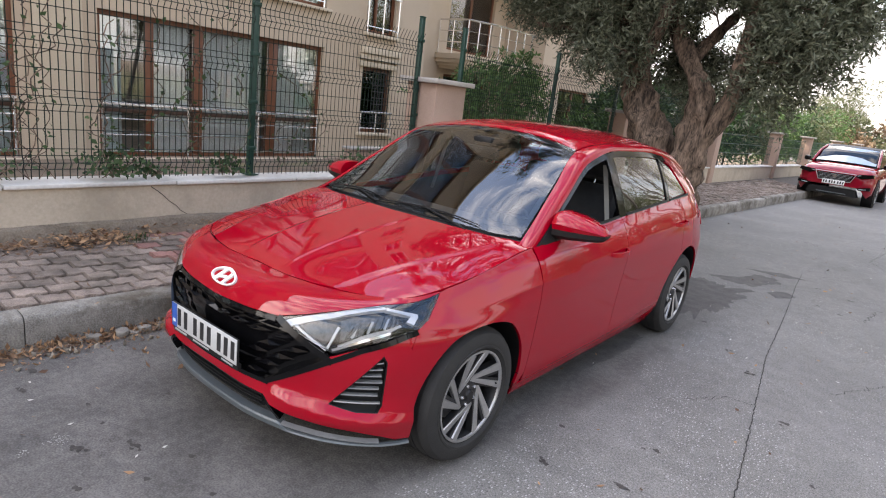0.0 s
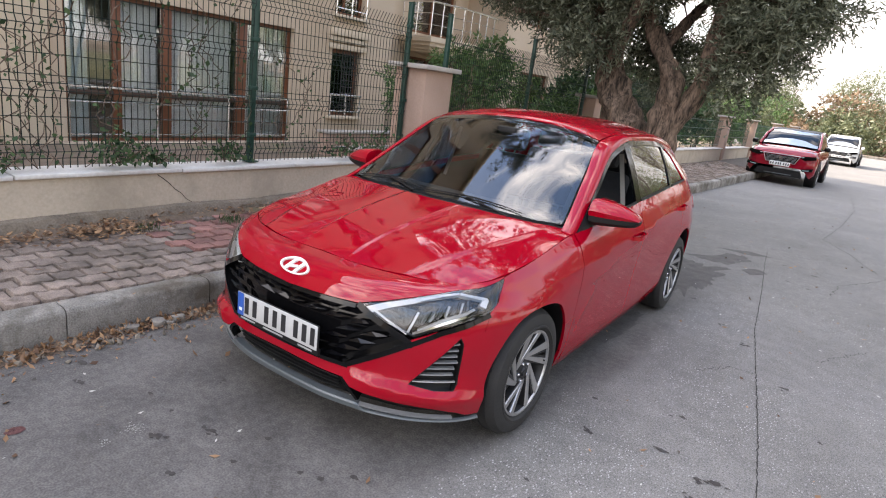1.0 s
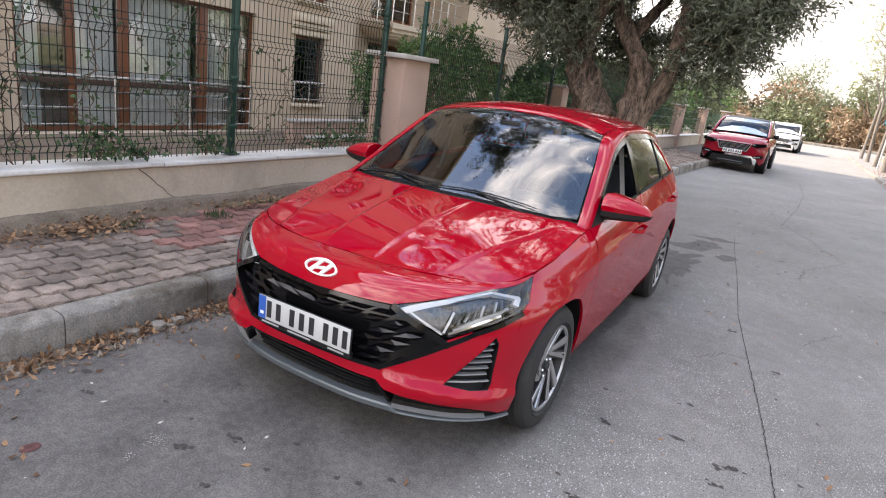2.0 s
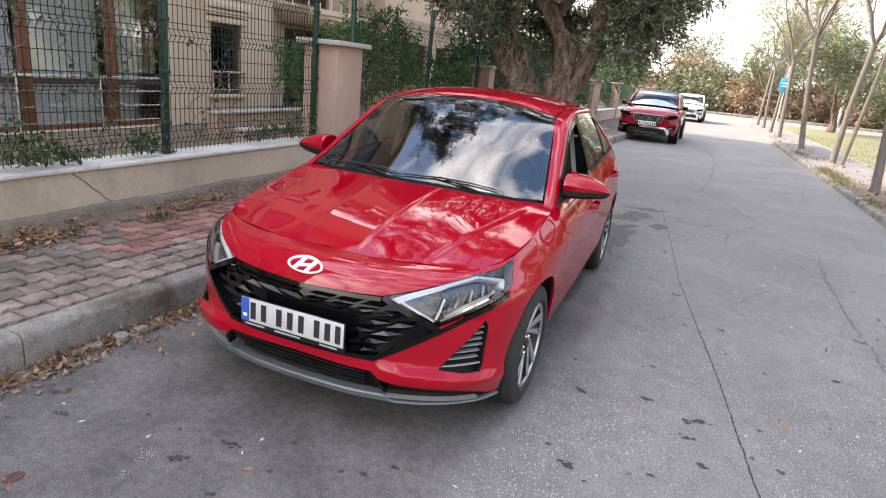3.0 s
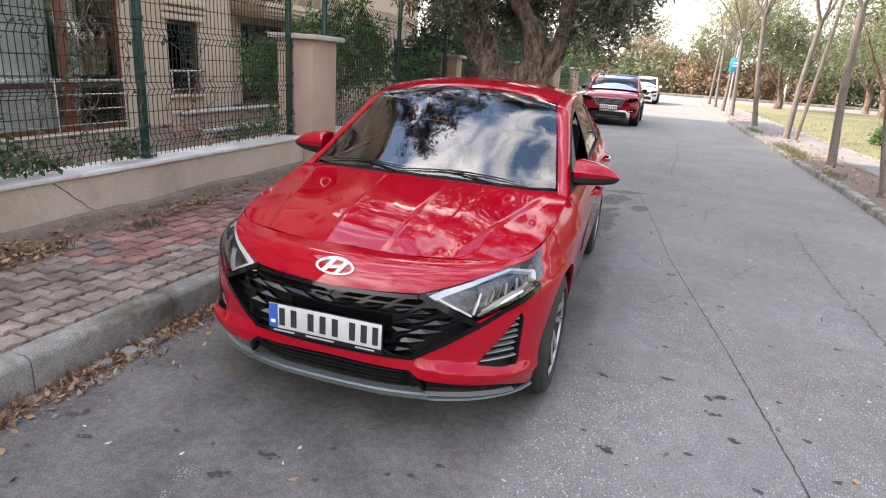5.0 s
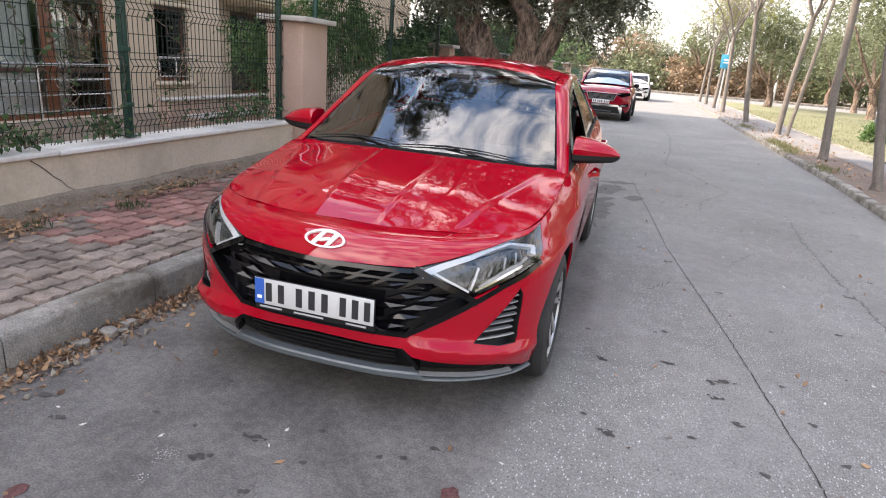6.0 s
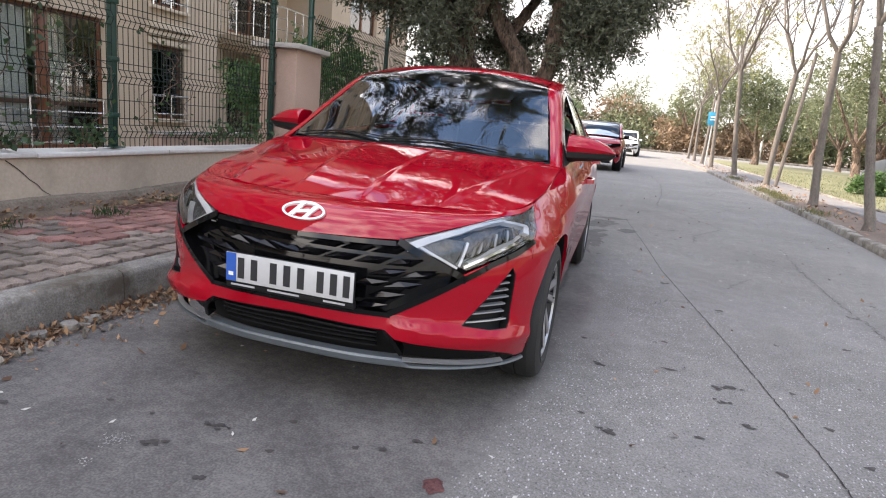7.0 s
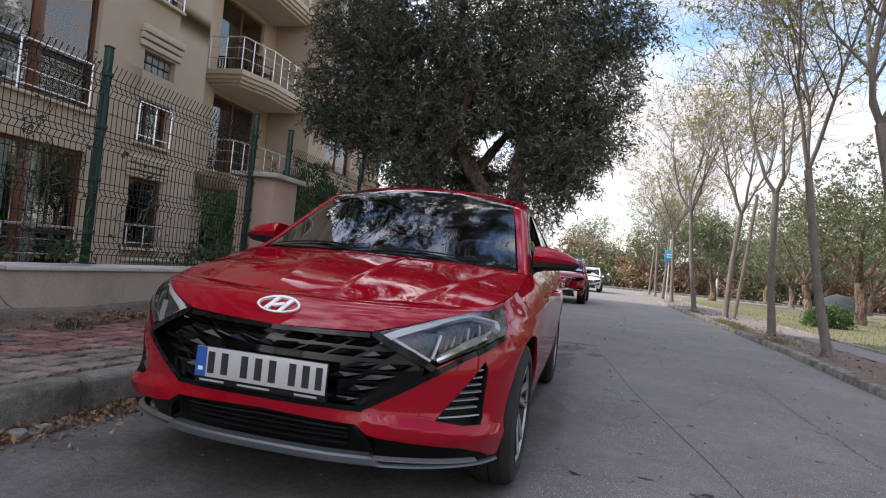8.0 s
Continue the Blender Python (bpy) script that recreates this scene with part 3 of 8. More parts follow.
# pavement bed on the wall's side, verge, path and lawn on the park's side
g = strip(lambda y: wall_x(y) - 0.05, lambda y: kerb_x(y) - 0.13, -14, 45, WALK_H - 0.012, KERB_H - 0.014)
solid("pavement", g, M_BED, "sandy bed under the interlocking pavement stones", "pavement", kind="structure", smooth=0)
g = strip(lambda y: rkerb_x(y) + 0.12, flat(5.30), -14, 12.4, 0.085, 0.11, 0.4, 6)
for i, p in enumerate(g.v):
    g.v[i] = (p[0], p[1], p[2] + 0.03 * noise.noise((p[0] * 2.3, p[1] * 2.3, 0)))
solid("verge", g, M_VERGE, "trodden brown verge strewn with dry leaves", "verge", kind="structure")
g = strip(lambda y: rkerb_x(y) + 0.12, flat(5.28), 12.4, 45, 0.095, 0.113, 0.6, 4)
solid("verge_paving", g, M_PATH, "worn grey paving between kerb and footpath", "pavement", kind="structure", smooth=0)
g = strip(flat(5.28), flat(6.05), -14, 45, 0.115, 0.115, 1.0, 2)
solid("footpath", g, M_PATH, "pale concrete park footpath", "path", kind="structure", smooth=0)
g = strip(flat(6.05), flat(6.15), -14, 45, 0.15, 0.15, 1.0, 1)
g2 = G()
for p in range(60):
    g2.box((6.1, -14 + p + 0.5, 0.07), (0.09, 0.985, 0.16), 0.012)
solid("path_edging", g2, M_KERB, "thin pale concrete edging between path and lawn", "edging", kind="structure")
g = strip(flat(6.14), flat(60), -14, 45.5, 0.10, 0.10, 1.0, 54)
for i, p in enumerate(g.v):
    g.v[i] = (p[0], p[1], p[2] + 0.05 * noise.noise((p[0] * 0.35, p[1] * 0.35, 3)) * min(1, (p[0] - 6.14) / 2))
solid("lawn", g, M_GRASS, "sunlit patchy green and yellow park lawn", "lawn", kind="structure")
g = strip(flat(-60), lambda y: wall_x(y) - 0.26, -14, 46, 0.05, 0.05, 2.0, 10)
solid("garden_ground", g, M_SOIL, "bare garden soil behind the fence wall", "ground", kind="structure", smooth=0)
g = strip(flat(-90), flat(120), 58.2, 75, 0.12, 0.16, 4.0, 12)
solid("far_verge", g, M_SOIL, "dry verge behind the cross street", "verge", kind="structure")

g = G()
for p in range(70):
    g.box((-60 + p * 2 + 1, 58.1, 0.06), (1.985, 0.24, 0.24), 0.015)
solid("kerb_far", g, M_KERB, "pale concrete kerb along the far side of the cross street", "kerb", kind="structure")

# ---- garden wall, cap, pillars ----
g = G()
n = 60
ys = [-14 + (44 + 14) * i / n for i in range(n + 1)]
prof = [(0.0, 0.0), (0.0, 0.61), (-0.25, 0.61), (-0.25, 0.0)]
for y in ys:
    for a, z in prof:
        g.v.append((wall_x(y) + a, y, z))
for i in range(n):
    for j in range(3):
        k = i * 4 + j
        g.f.append((k, k + 1, k + 5, k + 4))
g.f += [(0, 3, 2, 1), (n * 4, n * 4 + 1, n * 4 + 2, n * 4 + 3)]
garden_wall = solid("wall_garden", g, M_WALLPLASTER, "low cream plastered garden wall, stained and cracked", "wall", kind="structure")

cap_owner = thing("wall_coping", "white marble coping on the garden wall", "coping", kind="structure", at=(-2.74, 0, 0.61))
cap_mesh = G().box((0, 0, 0), (0.31, 1.19, 0.032), 0.006).mesh("coping_slab", M_CAP)
short_cap = G().box((0, 0, 0), (0.31, 0.62, 0.032), 0.006).mesh("coping_slab_short", M_CAP)


def coping_slab(y, me):
    ob = new("coping_slab", me)
    ob.parent = cap_owner
    ob.matrix_parent_inverse = cap_owner.matrix_world.inverted()
    a = math.degrees(math.atan2(wall_x(y + 0.5) - wall_x(y - 0.5), 1.0))
    ob.matrix_basis = pose(wall_x(y) - 0.125, y, 0.628 + random.uniform(-0.003, 0.003), 0, 0, -a)


y = -13.4
while y < 43:
    if not 2.9 < y < 4.6:
        coping_slab(y, cap_mesh)
    y += 1.2
coping_slab(3.095, short_cap)
coping_slab(4.29, short_cap)

# the crack that runs down the wall's face
g = G()
path = []
for i in range(9):
    t = i / 8
    path.append((wall_x(0.2) + 0.004, 0.18 + 0.42 * t + random.uniform(-0.03, 0.03), 0.60 - 0.34 * t))
g.ribbon(path, [0.007 - 0.004 * i / 8 for i in range(9)], (1, 0, 0))
solid("wall_crack", g, M_ROADCRACK, "dark slanting crack in the wall plaster", "crack", kind="structure", smooth=0)


def fence_pillar(x, y, w, d, h, cap, mat, label):
    t = thing("gate_pillar", label, "pillar", at=(x, y, 0.2), group="pillars along the garden wall")
    part("shaft", G().box((0, 0, (h - 0.2) / 2 - 0.05), (d, w, h - 0.1), 0.012), mat, t)
    part("cap", G().box((0, 0, h - 0.2 + 0.025), (d + 0.15, w + 0.15, 0.055), 0.01), M_SLATE, t, "grey stone cap slab")
    return t


fence_pillar(-2.73, 3.69, 0.56, 0.46, 1.71, 0.06, M_PILLAR, "pinkish beige plastered pillar with a stone cap")
for yy in (8.9, 14.0, 20.0, 24.6, 30.5, 36.5):
    fence_pillar(wall_x(yy) - 0.12, yy, 0.34, 0.34, 1.66, 0.05, M_PILLAR, "beige plastered wall pillar with a flat cap")


# ---- fence: green posts and folded wire mesh panels ----
fence = thing("wire_fence", "dark green welded wire fence with square steel posts on the wall", "fence", at=(-2.74, 0, 0.655))
fence_inv = fence.matrix_world.inverted()


def fence_post(x, y, h, lean=0.0):
    t = part("post", G().box((0, 0, h / 2), (0.052, 0.052, h), 0.006), M_GREEN, fence, "dark green square steel post")
    t.matrix_parent_inverse = fence_inv
    t.matrix_basis = pose(x, y, 0.655, 0, lean, 0)
    part("base_plate", G().box((0, 0, 0.004), (0.12, 0.12, 0.010), 0.002), M_GREEN, t)
    part("cap", G().box((0, 0, h + 0.008), (0.058, 0.058, 0.016), 0.004), M_GREEN, t)
    for k in range(4):
        part("clamp", G().box((0.012, 0, 0.25 + k * 0.42), (0.052, 0.072, 0.035), 0.004), M_GREEN, t)
    return t


def wire(g, pts, r):
    """A thin four-sided wire."""
    g.tube(pts, r, 4, False)


def fence_panel(y0, y1, z0, z1):
    """A welded mesh with folds; each of the uprights bends at the folds."""
    x = lambda y: wall_x(y) - 0.105
    t = part("mesh_panel", G().tube([(x(y0) - x(y0), 0, z1 - 0.1 - z0), (x(y1) - x(y0), y1 - y0, z1 - 0.1 - z0)], 0.0035, 5), M_WIRE, fence, "folded wire mesh panel")
    t.matrix_parent_inverse = fence_inv
    t.matrix_basis = Matrix.Translation((x(y0), y0, z0))
    folds = [z0 + 0.05 + k * 0.42 for k in range(5)]
    zs = [(z0 - 0.02, 0)]
    for f in folds:
        if f + 0.1 < z1:
            zs += [(f, 0), (f + 0.05, 0.03), (f + 0.10, 0)]
    zs += [(z1 - 0.10, 0.0), (z1, 0.05)]
    g = G()
    n = round((y1 - y0) / 0.05)
    for i in range(n + 1):
        y = y0 + (y1 - y0) * i / n
        wire(g, [(x(y) + o - x(y0), y - y0, z - z0) for z, o in zs], 0.0040)
    part("upright_wire", g, M_WIRE, t, smooth=0)["kind"] = "stuff"
    g = G()
    levels = [(z, o) for z, o in zs[1:-1]]
    z = z0 + 0.2
    while z < z1 - 0.1:
        if all(abs(z - f - 0.05) > 0.07 for f in folds):
            levels.append((z, 0))
        z += 0.14
    for z, o in levels:
        wire(g, [(x(y0) + o - x(y0), 0, z - z0), (x(y1) + o - x(y0), y1 - y0, z - z0)], 0.0034)
    part("cross_wire", g, M_WIRE, t, smooth=0)["kind"] = "stuff"
    return t


POSTS = [-8.5, -6.1, -3.65, -1.22, 1.18]
for yy in POSTS:
    fence_post(wall_x(yy) - 0.14, yy, 1.72, 0.6 if yy == 1.18 else 0)
for yy in (3.36, 4.16, 6.48, 8.6):
    fence_post(wall_x(yy) - 0.15, yy, 1.76)
for a, b in zip(POSTS, POSTS[1:]):
    fence_panel(a + 0.03, b - 0.03, 0.68, 2.24)
fence_panel(1.21, 3.33, 0.68, 2.24)
for a, b in ((4.19, 6.45), (6.51, 8.57), (9.1, 11.4), (11.43, 13.8)):
    fence_panel(a, b, 0.68, 2.2)
for a, b in ((14.2, 17), (17.05, 19.8), (20.2, 22.2), (22.25, 24.4), (24.8, 27.6), (27.65, 30.3)):
    g = G()
    for zz in (0.75, 1.0, 1.25, 1.5):
        g.tube([(wall_x(a) - 0.12, a, zz), (wall_x(b) - 0.12, b, zz)], 0.008, 5)
    k = 0
    while a + k * 0.12 < b:
        yy = a + k * 0.12
        g.tube([(wall_x(yy) - 0.12, yy, 0.66), (wall_x(yy) - 0.12, yy, 1.55)], 0.006, 4)
        k += 1
    solid("fence_rail", g, M_GREEN, "dark green iron railing between wall pillars", "railing", "far railings")

# ---- apartment building ----
FX = -7.70          # street face
FLOOR = 2.90


def wall_sheet(y0, y1, z0, z1, holes, x, depth, along="y"):
    """A wall with thickness and holes (a0, a1, z0, z1); along y at x, or along x at y."""
    g = G()
    us = sorted({y0, y1, *[h[0] for h in holes], *[h[1] for h in holes]})
    zs = sorted({z0, z1, *[h[2] for h in holes], *[h[3] for h in holes]})
    for i in range(len(us) - 1):
        for j in range(len(zs) - 1):
            cu, cz = (us[i] + us[i + 1]) / 2, (zs[j] + zs[j + 1]) / 2
            if any(h[0] < cu < h[1] and h[2] < cz < h[3] for h in holes):
                continue
            su, sz = us[i + 1] - us[i], zs[j + 1] - zs[j]
            if along == "y":
                g.box((x - depth / 2, cu, cz), (depth, su, sz))
            else:
                g.box((cu, x + depth / 2, cz), (su, depth, sz))
    bm = bmesh.new()
    me = bpy.data.meshes.new("tmp")
    me.from_pydata(g.v, [], g.f)
    bm.from_mesh(me)
    bmesh.ops.remove_doubles(bm, verts=bm.verts, dist=0.0005)
    bm.verts.index_update()
    seen = {}
    for f in bm.faces:
        seen.setdefault(tuple(sorted(v.index for v in f.verts)), []).append(f)
    bmesh.ops.delete(bm, geom=[f for fs in seen.values() if len(fs) > 1 for f in fs], context="FACES_ONLY")
    o = G()
    bm.verts.index_update()
    o.v = [tuple(v.co) for v in bm.verts]
    o.f = [tuple(v.index for v in f.verts) for f in bm.faces]
    bm.free()
    bpy.data.meshes.remove(me)
    return o


BIG = [(1.75, 5.92), (-3.4, 0.72), (-8.4, -4.3)]
NARROW = (6.97, 7.85)
holes = []
for k in range(4):
    z = k * FLOOR
    for a, b in BIG:
        holes.append((a, b, z + 0.06, z + 2.24))
    if k == 0:
        holes.append((*NARROW, z + 0.62, z + 2.0))
    else:
        holes += [(*NARROW, z - 0.20, z + 0.64), (NARROW[0] + 0.02, NARROW[1] + 0.02, z + 1.20, z + 1.60)]
house = thing("apartment_building", "four-storey beige rendered apartment building with balconies", "building", at=(FX, 5, 0))
house_inv = house.matrix_world.inverted()


def hpart(name, g, mat, label="", parent=None, smooth=35.0):
    ob = part(name, g, mat, parent or house, label, smooth)
    ob.matrix_parent_inverse = house_inv if parent is None else Matrix()
    return ob


hpart("street_wall", wall_sheet(-12, 8.85, -0.2, 13.1, holes, FX, 0.28), M_FACADE)
hpart("plinth", G().box((FX + 0.012, -1.6, -0.02), (0.03, 20.9, 0.20), 0.006), M_PLINTH, "darker plinth band")
hpart("return_wall", wall_sheet(FX - 11, FX - 0.282, -0.2, 13.1, [], 8.57, 0.28, "x"), M_FACADE)
RX = -9.90
rholes = []
for k in range(4):
    z = k * FLOOR
    rholes += [(9.6, 11.0, z + 0.9, z + 2.2), (12.2, 14.4, z + 0.05, z + 2.25)]
# upper recess is out of view, its height set to keep sun off the road
hpart("recessed_wall", wall_sheet(8.86, 15.4, -0.2, 12.3, rholes, RX, 0.28), M_FACADE)
# mostly hidden wing, added this long and tall to shade road and verge
wholes = []
for k in range(4):
    wholes += [(16.4, 18.6, k * FLOOR + 0.9, k * FLOOR + 2.3), (19.4, 20.4, k * FLOOR + 0.9, k * FLOOR + 2.3)]
hpart("shade_wing_wall", wall_sheet(15.4, 21.5, -0.2, 12.1, wholes, -8.3, 0.28), M_FACADE)
hpart("shade_wing_return", wall_sheet(-10.2, -8.3, -0.2, 12.09, [], 15.12, 0.28, "x"), M_FACADE)
hpart("end_wall", G().box((-13.6, 21.64, 5.95), (10.6, 0.28, 12.3)), M_FACADE)
hpart("back_wall", G().box((-19, -1.7, 6.4), (0.3, 20.6, 13.2)), M_FACADE)
hpart("near_end_wall", G().box((-13.2, -12.1, 6.4), (11.2, 0.2, 13.2)), M_FACADE)
hpart("roof", G().box((-13.25, -1.65, 13.22), (11.5, 21.4, 0.22), 0.02), M_FACADE_TRIM, "flat roof slab with a light edge")
hpart("roof", G().box((-14.4, 12.05, 12.42), (9.2, 6.2, 0.22), 0.02), M_FACADE_TRIM, "flat roof slab with a light edge")
hpart("roof", G().box((-13.45, 18.6, 12.22), (11.4, 6.2, 0.22), 0.02), M_FACADE_TRIM, "flat roof slab with a light edge")
hpart("back_wall", G().box((-19, 15.25, 5.95), (0.3, 13.0, 12.3)), M_FACADE)
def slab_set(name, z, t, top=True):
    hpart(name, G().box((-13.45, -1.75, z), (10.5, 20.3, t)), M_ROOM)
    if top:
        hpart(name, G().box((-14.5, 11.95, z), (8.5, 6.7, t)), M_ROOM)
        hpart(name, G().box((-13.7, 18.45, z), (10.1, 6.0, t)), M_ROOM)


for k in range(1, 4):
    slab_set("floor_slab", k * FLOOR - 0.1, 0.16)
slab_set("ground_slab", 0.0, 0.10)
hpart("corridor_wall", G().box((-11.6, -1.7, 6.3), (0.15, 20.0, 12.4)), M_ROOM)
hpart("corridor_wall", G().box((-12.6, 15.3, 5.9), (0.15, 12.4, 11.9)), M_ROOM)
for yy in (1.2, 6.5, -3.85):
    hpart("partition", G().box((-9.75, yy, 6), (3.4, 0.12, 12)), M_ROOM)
# string courses and reveals
for k in range(4):
    z = k * FLOOR
    for a, b in BIG:
        hpart("window_band", G().box((FX + 0.02, (a + b) / 2, z + 0.030), (0.12, b - a + 0.16, 0.055), 0.008), M_FACADE_TRIM, "light stone sill")
    a, b = NARROW
    drop = 0.0 if k == 0 else 0.36
    for q, (zz, d) in enumerate(((2.06, 0.06), (2.20, 0.09), (2.34, 0.13))):
        hpart("cornice", G().box((FX + d / 2, (a + b) / 2, z + zz - drop), (d, b - a + 0.26, 0.11 if q < 2 else 0.14), 0.015), M_FACADE_TRIM, "stepped cornice moulding")
    hpart("window_band", G().box((FX + 0.03, (a + b) / 2, z + (0.585 if k == 0 else -0.235)), (0.14, b - a + 0.12, 0.06), 0.008), M_FACADE_TRIM, "light stone sill")
for yy in (1.22,):
    hpart("pilaster", G().box((FX + 0.035, yy, 6), (0.09, 0.62, 12.2), 0.01), M_FACADE_TRIM, "light vertical pilaster strip")


def curtain(y0, y1, z0, z1, x, mat, waves, name="curtain", label="white net curtain"):
    g = G()
    n = max(8, int(waves * 8))
    for i in range(n + 1):
        t = i / n
        d = 0.035 * math.sin(t * waves * 2 * math.pi) + 0.012 * math.sin(t * waves * 5.1)
        g.v += [(x + d, y0 + (y1 - y0) * t, z0), (x + d * 0.7, y0 + (y1 - y0) * t, z1)]
    for i in range(n):
        g.f.append((2 * i, 2 * i + 2, 2 * i + 3, 2 * i + 1))
    return hpart(name, g, mat, label)


def window(y0, y1, z0, z1, x, posts, drapes):
    """A wooden window in its opening: frame, posts, sashes, panes, curtains behind."""
    t = 0.07
    frame_ob = G()
    for xx in (x + 0.035, x - 0.035):
        frame_ob.v += [(xx, y0, z0), (xx, y1, z0), (xx, y1, z1), (xx, y0, z1), (xx, y0 + t, z0 + t), (xx, y1 - t, z0 + t), (xx, y1 - t, z1 - t), (xx, y0 + t, z1 - t)]
    for k in range(4):
        m = (k + 1) % 4
        frame_ob.f += [(k, m, m + 4, k + 4), (k + 8, k + 12, m + 12, m + 8), (k + 4, m + 4, m + 12, k + 12), (k, k + 8, m + 8, m)]
    f = hpart("window", frame_ob, M_WOOD, "brown wooden window with glass and curtains", smooth=0)
    for yy, wd in posts:
        part("mullion", G().box((x + 0.004, yy, (z0 + z1) / 2), (0.085, wd, z1 - z0 - 2 * t), 0.008), M_WOOD, f)
    if z1 - z0 > 2.0 and len(posts) > 2:
        part("transom", G().box((x + 0.006, (y0 + y1) / 2, z0 + 0.735), (0.080, y1 - y0 - 2 * t, 0.07), 0.008), M_DARKWOOD, f, "dark wooden transom")
    edges = [y0 + t] + [e for yy, wd in posts for e in (yy - wd / 2, yy + wd / 2)] + [y1 - t]
    for a, b in zip(edges[::2], edges[1::2]):
        o = part("pane", G().box((x + 0.01, (a + b) / 2, (z0 + z1) / 2), (0.008, b - a - 0.004, z1 - z0 - 2 * t - 0.004)), M_PANE, f)
        o.visible_shadow = False
    for a, b, mat, lab in drapes:
        curtain(a, b, z0 + 0.05, z1 - 0.04, x - 0.085, mat, (b - a) * 7, label=lab)
    return f


def rail(y0, y1, z, h, x, posts, bars, name="window_railing", parent=None):
    """A polished steel railing: handrail, bars, posts."""
    g = G().tube([(x, y0, z + h), (x, y1, z + h)], 0.022, 8)
    o = hpart(name, g, M_STEEL, "polished steel railing")
    for k in range(bars):
        part("bar", G().tube([(x, y0, z + 0.12 + k * (h - 0.1) / bars), (x, y1, z + 0.12 + k * (h - 0.1) / bars)], 0.011, 6), M_STEEL, o)
    for q in range(posts):
        yy = y0 + 0.03 + (y1 - y0 - 0.06) * q / (posts - 1)
        part("post", G().tube([(x, yy, z - 0.02), (x, yy, z + h)], 0.016, 6), M_STEEL, o)
    return o


for k in range(4):
    z = k * FLOOR
    for q, (a, b) in enumerate(BIG):
        L = b - a
        posts = [(a + 0.19 * L, 0.13), (a + 0.385 * L, 0.17), (a + 0.735 * L, 0.20)]
        drapes = [(a + 0.02, a + 0.10 * L, M_CURTAIN_BLUE, "pale blue side curtain"), (a + 0.21 * L, a + 0.36 * L, M_CURTAIN, "white net curtain"),
                  (a + 0.40 * L, a + 0.70 * L, M_CURTAIN, "white net curtain"), (a + 0.76 * L, a + 0.88 * L, M_CURTAIN, "white net curtain"), (a + 0.885 * L, a + 0.985 * L, M_CURTAIN_BLUE, "pale blue side curtain")]
        if q == 1:
            drapes = [(a + 0.02 * L, a + 0.17 * L, M_CURTAIN_BLUE, "pale blue side curtain"), (a + 0.21 * L, a + 0.365 * L, M_CURTAIN, "white net curtain"), (a + 0.41 * L, a + 0.71 * L, M_CURTAIN, "white net curtain"), (a + 0.765 * L, a + 0.985 * L, M_CURTAIN_BLUE, "pale blue side curtain")]
        if q == 2:
            drapes = drapes[1:3]
        window(a, b, z + 0.06, z + 2.24, FX - 0.14, posts, drapes)
        rail(a + 0.02, b - 0.02, z + 0.06, 0.83, FX - 0.03, 4, 3)
    a, b = NARROW
    z0, z1 = (z + 0.62, z + 2.0) if k == 0 else (z - 0.20, z + 0.64)
    # ground-floor sheet is added to brighten a window of grey glass
    window(a, b, z0, z1, FX - 0.14, [(a + 0.34, 0.06)] if k else [], [(a + 0.05, b - 0.05, M_CURTAIN_BLUE, "grey-blue sheet behind the narrow window")])
    if k == 0:
        gi = G()
        for q in range(7):
            yy = a + 0.36 + q * (b - a - 0.38) / 6
            gi.tube([(FX - 0.05, yy, z0 + 0.02), (FX - 0.05, yy, z1 - 0.02)], 0.008, 5)
        for q in range(10):
            gi.tube([(FX - 0.05, a + 0.36, z + 0.70 + q * 0.135), (FX - 0.05, b - 0.02, z + 0.70 + q * 0.135)], 0.008, 5)
        hpart("window_grille", gi, M_IRON, "dark iron window grille")
        rail(a - 0.04, b + 0.04, z + 0.60, 0.46, FX + 0.06, 3, 1)
    else:
        rail(a - 0.04, b + 0.04, z - 0.20, 0.76, FX + 0.06, 3, 1)
        blocks = hpart("glass_block_window", G().box((FX - 0.19, (a + b) / 2 + 0.02, z + 1.40), (0.05, b - a, 0.40)), M_IRON, "window of square glass blocks in pale joints")
        for i in range(5):
            for j in range(2):
                part("glass_block", G().box((FX - 0.145, a + 0.02 + (i + 0.5) * (b - a) / 5, z + 1.20 + (j + 0.5) * 0.20), (0.06, (b - a) / 5 - 0.025, 0.176), 0.02), M_GLASSBLOCK, blocks)
    window(12.2, 14.4, z + 0.05, z + 2.25, RX - 0.14, [(13.3, 0.1)], [(13.4, 14.3, M_CURTAIN, "white net curtain")])
    window(9.6, 11.0, z + 0.9, z + 2.2, RX - 0.14, [(10.3, 0.08)], [(9.7, 10.9, M_CURTAIN, "white net curtain")])
    window(16.4, 18.6, z + 0.9, z + 2.3, -8.45, [(17.5, 0.1)], [(16.5, 18.5, M_CURTAIN, "white net curtain")])
    window(19.4, 20.4, z + 0.9, z + 2.3, -8.45, [], [(19.5, 20.3, M_CURTAIN, "white net curtain")])

